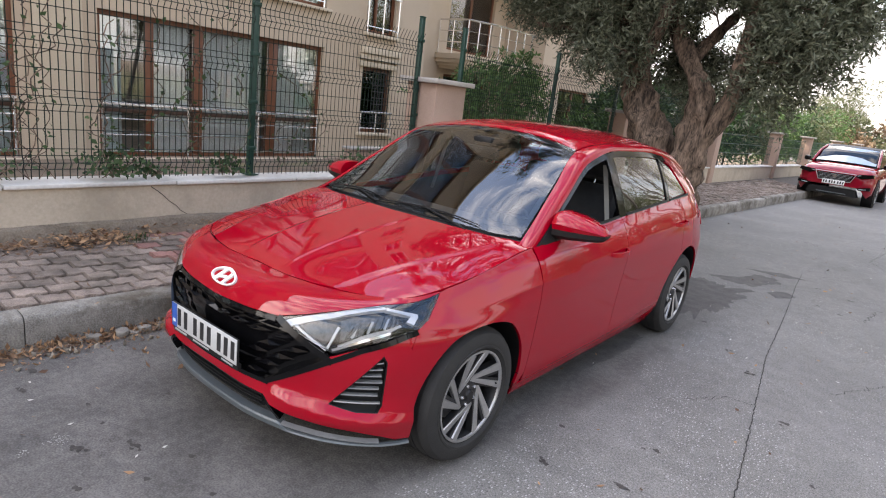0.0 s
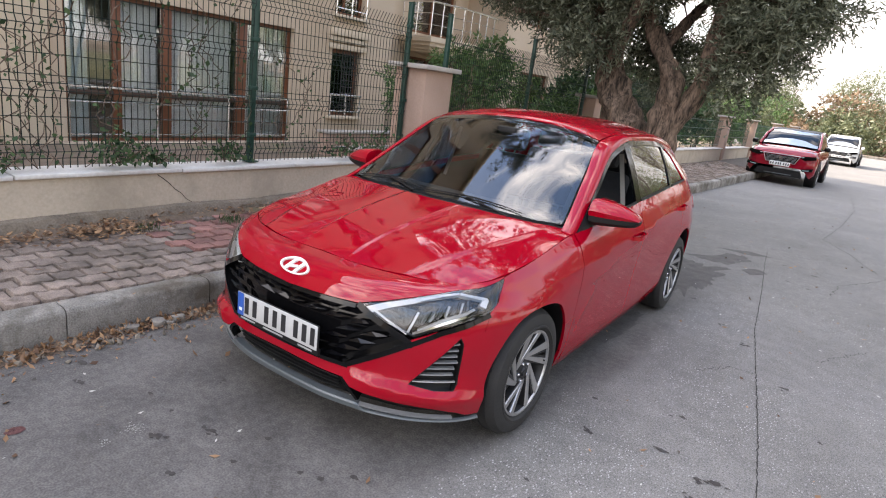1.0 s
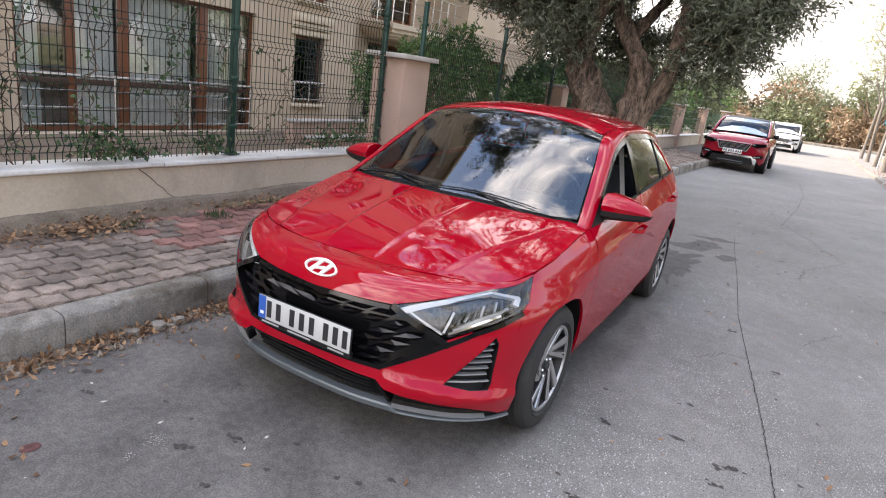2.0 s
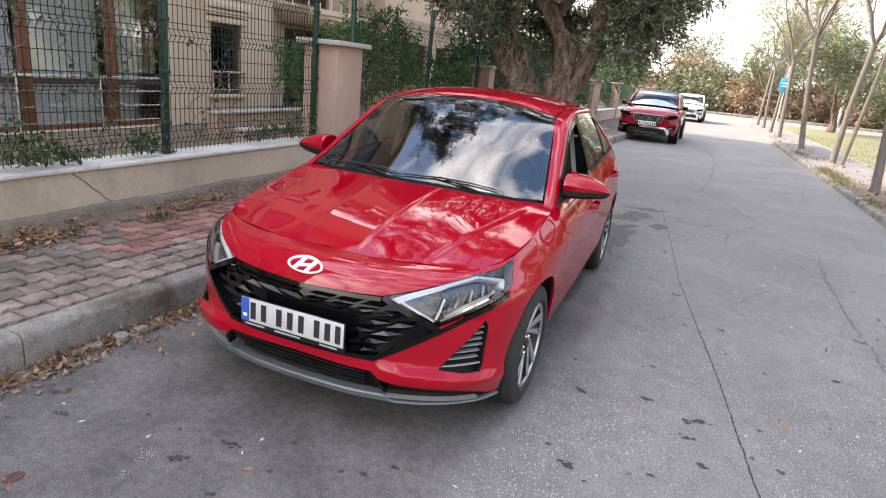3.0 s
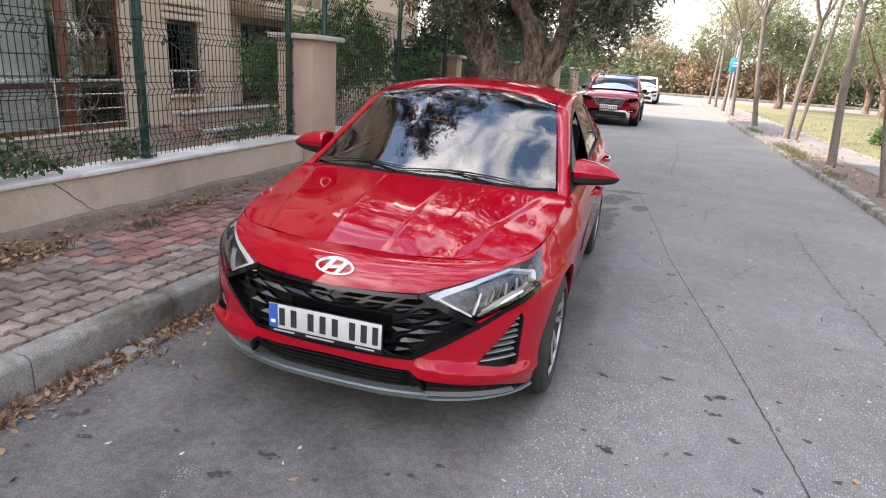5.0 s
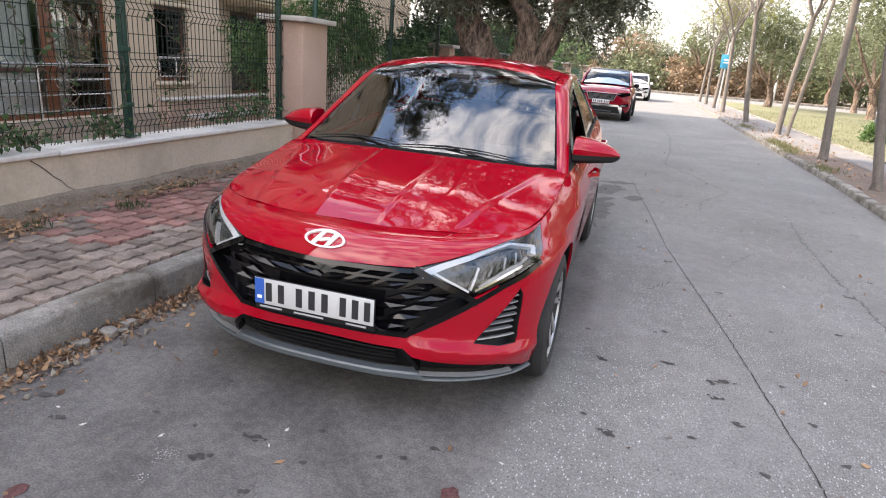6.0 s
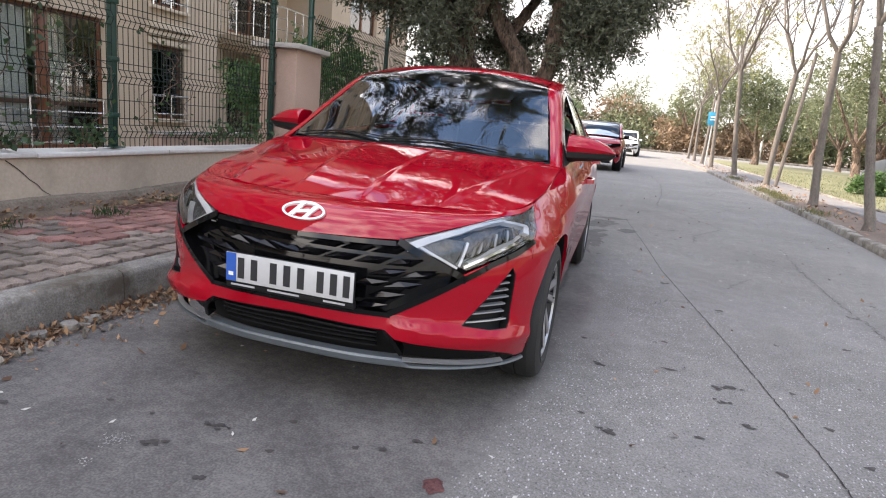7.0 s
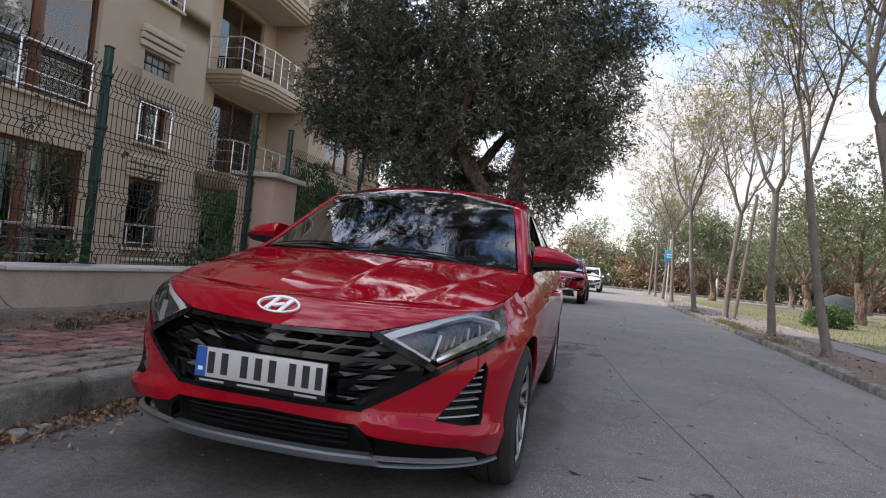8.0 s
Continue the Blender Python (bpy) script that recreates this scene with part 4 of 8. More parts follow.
# balconies: stepped soffit, chamfered front, steel railing
for k in (1, 2, 3):
    z = k * FLOOR - 0.10
    steps = G()
    for q, (grow, zz, hh) in enumerate(((0.0, 0.0, 0.14), (-0.06, -0.13, 0.12), (-0.14, -0.24, 0.10), (-0.24, -0.33, 0.08))):
        e = 8.68
        out = [(RX, 11.7 - grow), (-8.72 + grow, 11.7 - grow), (-8.42 + grow, 12.9), (-8.42 + grow, 15.1 + grow), (RX, 15.1 + grow)]
        steps.prism(out, z + zz - hh, z + zz)
    b = hpart("balcony", steps, M_FACADE_TRIM, "projecting balcony with stepped underside", smooth=0)
    line = [(RX + 0.05, 11.76), (-8.80, 11.76), (-8.50, 12.9), (-8.50, 15.05)]
    for zz, r in ((0.92, 0.024), (0.62, 0.010), (0.32, 0.010)):
        part("handrail", G().tube([(x, yy, z + zz) for x, yy in line], r, 6), M_STEEL, b, "polished steel rail")
    for (xa, ya), (xb, yb) in zip(line, line[1:]):
        m = max(2, round(math.hypot(xb - xa, yb - ya) / 0.42))
        for q in range(m):
            t = q / m
            part("baluster", G().tube([(xa + (xb - xa) * t, ya + (yb - ya) * t, z), (xa + (xb - xa) * t, ya + (yb - ya) * t, z + 0.92)], 0.014, 6), M_STEEL, b)


def balcony_chair(x, y, z, turn):
    """A plain wooden armchair: legs, seat, slatted back."""
    t = thing("balcony_chair", "dark brown wooden armchair on the balcony", "chair", at=pose(x, y, z, 0, 0, turn))
    part("seat", G().box((0, 0, .43), (.46, .44, .04), .01), M_DARKWOOD, t)
    for sx in (-.21, .21):
        for sy, h in ((-.19, .64), (.19, .92)):
            part("leg", G().box((sx, sy, h / 2), (.045, .045, h), .006), M_DARKWOOD, t)
        part("armrest", G().box((sx, 0, .655), (.06, .46, .03), .008), M_DARKWOOD, t)
    part("top_rail", G().box((0, .20, .90), (.42, .03, .08), .008), M_DARKWOOD, t)
    for k in range(4):
        part("back_slat", G().box((-.13 + k * .087, .20, .66), (.04, .018, .42), .004), M_DARKWOOD, t)
    return t


balcony_chair(-9.25, 12.45, 2 * FLOOR - .10, 200)
balcony_chair(-9.30, 13.55, 2 * FLOOR - .10, 160)

# low planter walls in the garden behind the fence
def planter_wall(x, y0, y1, h, d=0.22):
    t = thing("planter_wall", "low pinkish plastered garden wall with a pale stone cap", "planter", "low walls in the garden", at=(x, (y0 + y1) / 2, 0.05))
    L = y1 - y0
    part("body", G().box((0, 0, h / 2 - 0.05), (d, L, h), 0.01), M_PILLAR, t)
    part("cap", G().box((0, 0, h - 0.02), (d + 0.06, L + 0.06, 0.04), 0.008), M_SLATE, t, "pale stone cap")
    return t


planter_wall(-6.2, 5.4, 8.2, 0.44)
planter_wall(-5.2, 4.9, 6.5, 0.30)

# ---- the red hatchback: body surfaces ----
# plan outline of the body, from the middle of the nose round to the middle of the tail
OX = [0, .20, .38, .55, .69, .79, .845, .875, .8875, .8875, .885, .885, .888, .865, .80, .62, .35, 0]
OY = [-.765, -.757, -.725, -.655, -.555, -.44, -.31, -.15, .05, .5, 1.2, 2.0, 2.6, 2.88, 3.07, 3.18, 3.225, 3.24]
OS = [0.0]
for i in range(1, len(OX)):
    OS.append(OS[-1] + math.hypot(OX[i] - OX[i - 1], OY[i] - OY[i - 1]))
out_x, out_y = Curve(OS, OX), Curve(OS, OY, True)
S_END = OS[-1]


def s_of_y(y):
    """Length along the outline at which the flank has this y."""
    a, b = 0.3, OS[-3]
    for _ in range(40):
        m = (a + b) / 2
        a, b = (m, b) if out_y(m) < y else (a, m)
    return a


def s_of_x(x):
    """Length along the outline at which the nose has this x."""
    a, b = 0.0, OS[8]
    for _ in range(40):
        m = (a + b) / 2
        a, b = (m, b) if out_x(m) < x else (a, m)
    return a


# how far the skin lies inside the outline, from the bottom edge up, at several stations
VK = [.16, .20, .26, .32, .42, .52, .62, .70, .76, .84, .92, 1.0]
INSETS = [
    (0.0, [.075, .050, .020, .005, .000, .002, .018, .050, .075, .105, .150, .230]),
    (0.45, [.065, .042, .016, -.006, .007, .005, .018, .048, .072, .100, .140, .200]),
    (0.78, [.045, .030, .010, -.008, .010, .006, .016, .038, .062, .090, .120, .155]),
    (1.10, [.045, .032, .018, .008, .002, .000, .004, .020, .042, .068, .088, .110]),
    (1.45, [.060, .044, .024, .012, .004, .000, .000, .008, .020, .040, .066, .100]),
    (1.85, [.085, .065, .040, .028, .018, .010, .004, .000, .002, .012, .035, .085]),
    (2.80, [.090, .070, .042, .032, .026, .020, .012, .004, .000, .012, .040, .085]),
    (3.95, [.100, .080, .050, .030, .015, .005, .000, .004, .012, .030, .060, .110]),
    (4.40, [.100, .070, .040, .020, .008, .004, .004, .008, .020, .040, .075, .130]),
    (5.30, [.100, .060, .030, .015, .000, .000, .010, .020, .030, .050, .080, .120]),
]
INSET_ROWS = [Curve([a for a, _ in INSETS], [row[k] for _, row in INSETS]) for k in range(len(VK))]
TOP_Z = Curve([0, .62, .95, 1.20, 1.45, 1.76, 2.0, 2.25, 2.85, 3.4, 4.05, 4.4, 5.3], [.775, .777, .785, .815, .862, .925, .938, .955, 1.01, 1.04, 1.07, 1.05, 1.0])
NOSE_H = Curve([.62, .70, .76, .84, .92, 1.0], [0, .50, .74, .88, .955, 1.0])
inset_cache = {}


def inset(s, v):
    k = round(s, 4)
    if k not in inset_cache:
        inset_cache[k] = Curve(VK, [c(s) for c in INSET_ROWS])
    return inset_cache[k](v)


def low(s, v):
    """The body below the bonnet's edge and the windows: along the outline, and up."""
    sg = 1
    if s < 0:
        s, sg = -s, -1
    x, y = out_x(s), out_y(s)
    e = 0.01
    dx, dy = out_x(s + e) - out_x(max(0, s - e)), out_y(s + e) - out_y(max(0, s - e))
    L = math.hypot(dx, dy) or 1
    nx, ny = dy / L, -dx / L
    d = inset(s, v)
    if 1.15 < s < 4.3:
        vc = .79 + .03 * (s - 1.15)
        k = min(1, (s - 1.15) / .5, (4.3 - s) / .5)
        d -= .007 * k * math.exp(-abs(v - vc) / .035)
    if .22 < s < 1.25 and v < .46:
        # the folded blade under the corner vent
        vr = .376 - .105 * max(0.0, s - .36)
        k = min(1, max(0, (s - .37) / .10)) * min(1, max(0, (1.06 - s) / .30))
        d -= .024 * k * (max(0.0, 1 - (v - vr) / .036) if v > vr else max(0.0, 1 - (vr - v) / .13))
    f = 1 - min(1, max(0, (s - 0.75) / 0.6))
    f = f * f * (3 - 2 * f)
    if v <= .62:
        z = v
    else:
        q = (v - .62) / .38
        z = .62 + (TOP_Z(s) - .62) * (NOSE_H(v) * f + q * (1 - f))
    return (sg * (x - nx * d), y - ny * d, z)


def v_of_z(s, z):
    a, b = .16, 1.0
    for _ in range(30):
        m = (a + b) / 2
        a, b = (m, b) if low(s, m)[2] < z else (a, m)
    return a


# bonnet edge and bonnet
EDGE = [low(S, 1.0) for S in [i * 0.03 for i in range(0, 61)]]
edge_y = [p for p in EDGE if -0.50 < p[1] < 0.46]


def fair(ts, vs, degree):
    """One smooth polynomial through many points, so that reflections run without ripples."""
    c = np.polyfit(ts, vs, degree)
    return lambda t: float(np.polyval(c, t))


EDGE_X = fair([-0.60] + [p[1] for p in edge_y], [0.55] + [p[0] for p in edge_y], 5)
EDGE_Z = fair([-0.60] + [p[1] for p in edge_y], [0.772] + [p[2] for p in edge_y], 5)
MID_Z = fair([-.60, -.535, -.45, -.30, -.10, .10, .30, .50], [.743, .776, .812, .857, .900, .934, .961, .985], 4)


def bonnet(x, y):
    w, ze, zc = EDGE_X(y), EDGE_Z(y), MID_Z(y)
    t = min(1.1, abs(x) / w)
    z = zc - (zc - ze) * t ** 2.3
    # on each half two pressed creases that open towards the windscreen
    for at, spread, height, band in ((0.135, 0.05, 0.0046, 0.024), (0.435, 0.28, 0.0050, 0.034)):
        r = abs(x) - (at + spread * (y + 0.5))
        fade = min(1, max(0, (y + 0.53) / 0.08)) * min(1, max(0.25, (0.42 - y) / 0.35))
        k = min(1.0, max(0.0, r / band))
        z += height * fade * (min(1.0, max(0.0, 1 + r / 0.13)) ** 2 - k * k * (3 - 2 * k))
    return (x, y, z)


# windscreen and roof
SC_Z = Curve([.25, .33, .6, .9, 1.05, 1.17, 1.205, 1.3, 1.6, 2.0, 2.4, 2.8, 3.05, 3.2], [.925, .972, 1.122, 1.283, 1.3605, 1.4185, 1.4315, 1.4515, 1.474, 1.472, 1.444, 1.388, 1.335, 1.290])
SC_W = Curve([.25, .42, .8, 1.12, 1.5, 2.0, 2.6, 3.0, 3.2], [.765, .735, .655, .588, .585, .575, .55, .52, .50])
SC_E = Curve([.25, .42, .8, 1.12, 1.5, 2.0, 2.6, 3.0, 3.2], [.875, .948, 1.178, 1.358, 1.412, 1.410, 1.358, 1.272, 1.22])


def top(x, y):
    w = SC_W(y)
    t = min(1.15, abs(x) / w)
    return (x, y, SC_Z(y) - (SC_Z(y) - SC_E(y)) * t ** 2.4)


# roof rail and pillar, between the screen's edge and the side windows
RAIL_X = Curve([.36, .45, .8, 1.12, 1.5, 2.0, 2.6, 3.0, 3.2], [.81, .798, .735, .676, .648, .630, .602, .57, .55])
RAIL_Z = Curve([.36, .45, .8, 1.12, 1.5, 2.0, 2.6, 3.0, 3.2], [.885, .922, 1.126, 1.305, 1.368, 1.362, 1.300, 1.205, 1.15])


def rail_skin(t, y):
    a, b = top(SC_W(y), y), (RAIL_X(y), y, RAIL_Z(y))
    bulge = 0.016 * 4 * t * (1 - t)
    return (a[0] + (b[0] - a[0]) * t + bulge * .75, y, a[2] + (b[2] - a[2]) * t + bulge * .65)


def belt(y):
    return low(s_of_y(y), 1.0)


belt_knots = [(yy, belt(yy)) for yy in (.36, .5, .8, 1.2, 1.6, 2.0, 2.4, 2.7, 2.95)]
BELT_X = Curve([k for k, _ in belt_knots], [p[0] for _, p in belt_knots])
BELT_Z = Curve([k for k, _ in belt_knots], [p[2] for _, p in belt_knots])


def cabin(y, z):
    """The glazed flank above the belt."""
    zb, zr = BELT_Z(y), RAIL_Z(y)
    t = max(-0.1, min(1.05, (z - zb) / max(0.03, zr - zb)))
    xb, xr = BELT_X(y), RAIL_X(y)
    return (xb + (xr - xb) * (0.75 * t + 0.25 * t * t), y, z)


def arc(cy, cz, r, a0, a1, n):
    """Points on a wheel arch, in outline length and height."""
    pts = []
    for i in range(n + 1):
        a = radians(a0 + (a1 - a0) * i / n)
        pts.append((s_of_y(cy + r * math.cos(a)), cz + r * math.sin(a)))
    return pts


def build_wheel(parent, c, side, turn=0.0, R=0.312, W=0.195, spokes=5):
    """tyre and alloy rim; the outer face looks along x times side."""
    rim_r = R * 0.675
    loc = Matrix.Translation(c) @ Matrix.Rotation(radians(turn), 4, "Z")
    if side < 0:
        loc = loc @ Matrix.Rotation(math.pi, 4, "Z")
    h = W / 2
    prof = [(rim_r, -h + .02), (rim_r + .02, -h + .004), (R - .055, -h), (R - .02, -h + .012), (R - .004, -h + .035), (R, -h + .06), (R, -.052), (R - .009, -.05), (R - .009, -.044), (R, -.042),
            (R, -.004), (R - .009, -.003), (R - .009, .003), (R, .004), (R, .042), (R - .009, .044), (R - .009, .05), (R, .052), (R, h - .06), (R - .004, h - .035), (R - .02, h - .012),
            (R - .055, h), (rim_r + .03, h - .002), (rim_r + .028, h + .001), (rim_r + .02, h + .001), (rim_r + .018, h - .004), (rim_r, h - .02)]
    g = G().turn(prof, (0, 0, 0), "x", 56)
    t = part("wheel", g, M_RUBBER, parent, "black tyre on a two-tone alloy rim")
    t.matrix_local = loc
    barrel = [(rim_r + .002, -h + .02), (rim_r - .012, -h + .03), (rim_r - .02, 0), (rim_r - .012, h - .03), (rim_r - .004, h - .016), (rim_r + .004, h - .014)]
    part("rim_barrel", G().turn(barrel, (0, 0, 0), "x", 48), M_DARKALLOY, t)
    lip = [(rim_r + .003, h - .020), (rim_r + .003, h - .010), (rim_r - .007, h - .010), (rim_r - .010, h - .020)]
    part("rim_lip", G().turn(lip, (0, 0, 0), "x", 48, True), M_MACHINED, t, "machined bright rim edge")
    part("brake_disc", G().turn([(0.0, -.03), (rim_r * .68, -.03), (rim_r * .68, -.018), (0.0, -.018)], (0, 0, 0), "x", 32), M_SILVER, t, "steel brake disc")
    part("wheel_back", G().turn([(0.0, -.052), (rim_r - .014, -.052), (rim_r - .014, -.046), (0.0, -.046)], (0, 0, 0), "x", 32), M_BLACK, t)
    hub = [(0.0, h - .030), (.024, h - .030), (.026, h - .034), (.062, h - .040), (.068, h - .055), (.066, h - .08), (0.0, h - .08)]
    part("hub", G().turn(hub, (0, 0, 0), "x", 30), M_DARKALLOY, t)
    part("hub_cap", G().turn([(0.0, h - .024), (.020, h - .024), (.0235, h - .029), (.0235, h - .034), (0.0, h - .034)], (0, 0, 0), "x", 24), M_DARKALLOY, t, "dark hub cap")
    for k in range(spokes):
        a0 = 2 * math.pi * k / spokes + 0.3

        def slab(r0, r1, a_in, a_out, w0, w1, x0, x1, thick, mat, name, label=""):
            g = G()
            p0 = Vector((0, r0 * math.cos(a0 + a_in), r0 * math.sin(a0 + a_in)))
            p1 = Vector((0, r1 * math.cos(a0 + a_out), r1 * math.sin(a0 + a_out)))
            d = (p1 - p0).normalized()
            n = Vector((0, -d.z, d.y))
            vs = []
            for p, w, x in ((p0, w0, x0), (p1, w1, x1)):
                for sx in (x, x - thick):
                    for sw in (-1, 1):
                        q = p + n * sw * (w / 2 + (0.004 if sx < x else 0))
                        vs.append((sx, q.y, q.z))
            g.add(vs, [(0, 1, 5, 4), (2, 6, 7, 3), (0, 4, 6, 2), (1, 3, 7, 5), (0, 2, 3, 1), (4, 5, 7, 6)])
            return part(name, g, mat, t, label, 0)

        R1 = rim_r - .006
        # one V: both arms spring from a point beside the hub and sweep round to the rim
        slab(.066, R1, 1.22, .13, .034, .060, h - .044, h - .018, .030, M_DARKALLOY, "spoke")
        slab(.070, R1, 1.22, .17, .015, .036, h - .040, h - .011, .010, M_MACHINED, "spoke_face", "machined bright spoke")
        slab(.066, R1, 1.30, -.30, .034, .050, h - .044, h - .018, .030, M_DARKALLOY, "spoke")
        slab(.070, R1, 1.26, -.33, .013, .028, h - .040, h - .012, .010, M_MACHINED, "spoke_face", "machined bright spoke")
        slab(.050, .075, 1.15, 1.25, .046, .040, h - .044, h - .041, .030, M_DARKALLOY, "spoke_root")
        nut = Vector((0, .045 * math.cos(a0 + .35), .045 * math.sin(a0 + .35)))
        part("wheel_nut", G().turn([(0.0, h - .028), (.006, h - .028), (.0085, h - .034), (.0085, h - .048)], (0, nut.y, nut.z), "x", 6), M_STEEL, t)
    part("valve", G().tube([(h - .03, rim_r * .86, 0.01), (h - .01, rim_r * .82, 0.01)], 0.004, 6), M_BLACK, t)
    return t


def line(pts, n=6):
    """Straight outline pieces cut finer."""
    o = []
    for a, b in zip(pts, pts[1:]):
        o += [(a[0] + (b[0] - a[0]) * k / n, a[1] + (b[1] - a[1]) * k / n) for k in range(n)]
    return o + [pts[-1]]


car = thing("red_hatchback", "glossy red five-door hatchback parked at the kerb, driver's window open", "car")
SIDES = (1, -1)
GAP = 0.0022
s_arch0, s_arch1 = s_of_y(-.355), s_of_y(.352)
s_door, s_mid, s_back = s_of_y(.425), s_of_y(1.405), s_of_y(2.30)
SX = s_of_x

# --- nose: key points in outline length and height
P_GT0, P_GT1 = (0, .662), (SX(.385), .672)            # grille, upper edge
P_LB = (SX(.585), .572)                                # lamp, lowest point
P_GW = (SX(.615), .548)                                # outer point of the black wing under the lamp
P_GB1, P_GB0 = (SX(.365), .398), (0, .402)             # grille, lower edge
P_LO_T = (s_of_y(-.215), .985)                         # lamp, outer tip
P_LO_B = (s_of_y(-.36), .70)
LAMP_TOP = [P_GT1, (SX(.50), .706), (SX(.60), .748), (SX(.68), .802), (SX(.76), .880), P_LO_T]
LAMP_BOT = [P_LB, (SX(.70), .622), (SX(.78), .662), P_LO_B, (s_of_y(-.30), .76), P_LO_T]

grille_poly = [P_GB0, P_GB1, P_GW, P_LB, P_GT1, P_GT0] + [(-a, b) for a, b in (P_GT1, P_LB, P_GW, P_GB1)]
lamp_poly = line(LAMP_TOP, 4)[:-1] + line(LAMP_BOT[::-1], 4)[:-1]
VENT = [(SX(.615), .378), (SX(.762), .592), (SX(.772), .565), (SX(.768), .385), (SX(.758), .358), (SX(.70), .360)]

# bumper: painted cheeks, nose, lower band
nose_poly = [(0, 1 - GAP), *[(SX(x), 1 - GAP) for x in (.2, .35, .5, .62)], *[(SX(x), 1 - GAP) for x in (.70, .76, .80)], (P_LO_T[0], 1 - GAP), (P_LO_T[0], P_LO_T[1] + .003), (SX(.76), .886), (SX(.68), .808), (SX(.60), .754), (SX(.50), .711), (P_GT1[0], P_GT1[1] + .004), (0, P_GT0[1])]
nose = both(*[panel(low, nose_poly, .03, .02, sd) for sd in SIDES])
cheek_up = [P_GB1, P_GW, (P_LB[0] + .02, P_LB[1] - .006), (SX(.70), .616), (SX(.78), .656), (P_LO_B[0] - .003, P_LO_B[1] - .008), (s_arch0 - .035, .62), (s_of_y(-.335), .50), (s_arch0, .40), (s_of_y(-.354), .345), VENT[4], VENT[3], VENT[2], VENT[1], VENT[0], (SX(.50), .384)]
cheek_low = [(0, .365), (SX(.36), .352), (SX(.40), .322), (SX(.70), .280), (SX(.775), .250), (SX(.805), .226), (s_of_y(-.352), .222), (s_of_y(-.354), .345), VENT[4], VENT[5], VENT[0], (SX(.50), .384), P_GB1, P_GB0]
bump = part("front_bumper", nose, M_RED, car)
for sd in SIDES:
    part("bumper_cheek", panel(low, cheek_up, .026, .010, sd), M_RED, bump)
part("bumper_valance", both(*[panel(low, cheek_low, .026, .010, sd) for sd in SIDES]), M_RED, bump)

# grille: dark back, frame bars, rows of facetted blades
gb = panel(low, grille_poly, .05, .04, 1, rim=0, lift=-.045)
grille = part("grille", gb, M_GLOSSBLACK, car, "gloss black grille with facetted blades")


def strip_on(pts, width, lift, thick, mat, name, owner, sides=SIDES, label=""):
    """A moulding that follows the nose through points."""
    for sd in sides:
        q = line(pts, 8)
        g = G()
        for i, (s, v) in enumerate(q):
            a, b = q[max(0, i - 1)], q[min(len(q) - 1, i + 1)]
            ds, dv = b[0] - a[0], b[1] - a[1]
            L = math.hypot(ds, dv) or 1
            ns, nv = -dv / L * width / 2, ds / L * width / 2
            for (ss, vv, li) in ((s - ns, v - nv, lift - thick), (s - ns, v - nv, lift), (s + ns, v + nv, lift), (s + ns, v + nv, lift - thick)):
                p = Vector(low(ss, vv))
                e = .004
                n = (Vector(low(ss + e, vv)) - Vector(low(ss - e, vv))).cross(Vector(low(ss, vv + e)) - Vector(low(ss, vv - e))).normalized()
                p = p + n * li
                g.v.append((p.x * sd, p.y, p.z))
        for i in range(len(q) - 1):
            for k in range(4):
                a, b = i * 4 + k, i * 4 + (k + 1) % 4
                f = (a, b, b + 4, a + 4)
                g.f.append(f if sd < 0 else f[::-1])
        g.f += [(0, 1, 2, 3), tuple(len(g.v) - 1 - k for k in range(4))]
        part(name, g, mat, owner, label)


strip_on([(P_GW[0] - .005, P_GW[1] + .006), (P_GB1[0] + .004, P_GB1[1] + .012)], .022, .004, .05, M_GLOSSBLACK, "grille_frame", grille, label="gloss black grille frame")
strip_on([(P_GB1[0] + .012, P_GB1[1] + .008), (0.0, P_GB0[1] + .008)], .018, .003, .05, M_GLOSSBLACK, "grille_frame", grille)
strip_on([P_GT1, (P_LB[0] + .004, P_LB[1] - .004), (P_GW[0] + .004, P_GW[1] - .002)], .024, .002, .05, M_GLOSSBLACK, "grille_frame", grille)
strip_on([(0, P_GT0[1] - .008), (P_GT1[0] - .01, P_GT1[1] - .010)], .016, .0, .05, M_GLOSSBLACK, "grille_frame", grille)


strip_on([(P_GW[0] - .02, P_GW[1] - .004), (SX(.70), .606), (SX(.78), .646), (P_LO_B[0] - .002, P_LO_B[1] - .012)], .020, .0035, .02, M_GLOSSBLACK, "lamp_trim", bump, label="gloss black trim under the headlight")


def blade(s, v, ls, lv, tilt, sd):
    """One grille blade: a long lens with a ridge."""
    c, si = math.cos(tilt), math.sin(tilt)
    pts = [(-ls / 2, 0, -.034), (-.10 * ls, lv / 2, -.030), (ls / 2, .1 * lv, -.012), (.16 * ls, -lv / 2, -.034), (.06 * ls, -.02 * lv, -.014)]
    vs = []
    for a, b, li in pts:
        ss, vv = s + a * c - b * si, v + a * si + b * c
        p = Vector(low(ss, vv))
        e = .004
        n = (Vector(low(ss + e, vv)) - Vector(low(ss - e, vv))).cross(Vector(low(ss, vv + e)) - Vector(low(ss, vv - e))).normalized()
        p = p + n * li
        vs.append((p.x * sd, p.y, p.z))
    fs = [(0, 4, 1), (1, 4, 2), (2, 4, 3), (3, 4, 0)]
    if sd > 0:
        fs = [f[::-1] for f in fs]
    return G().add(vs, fs)


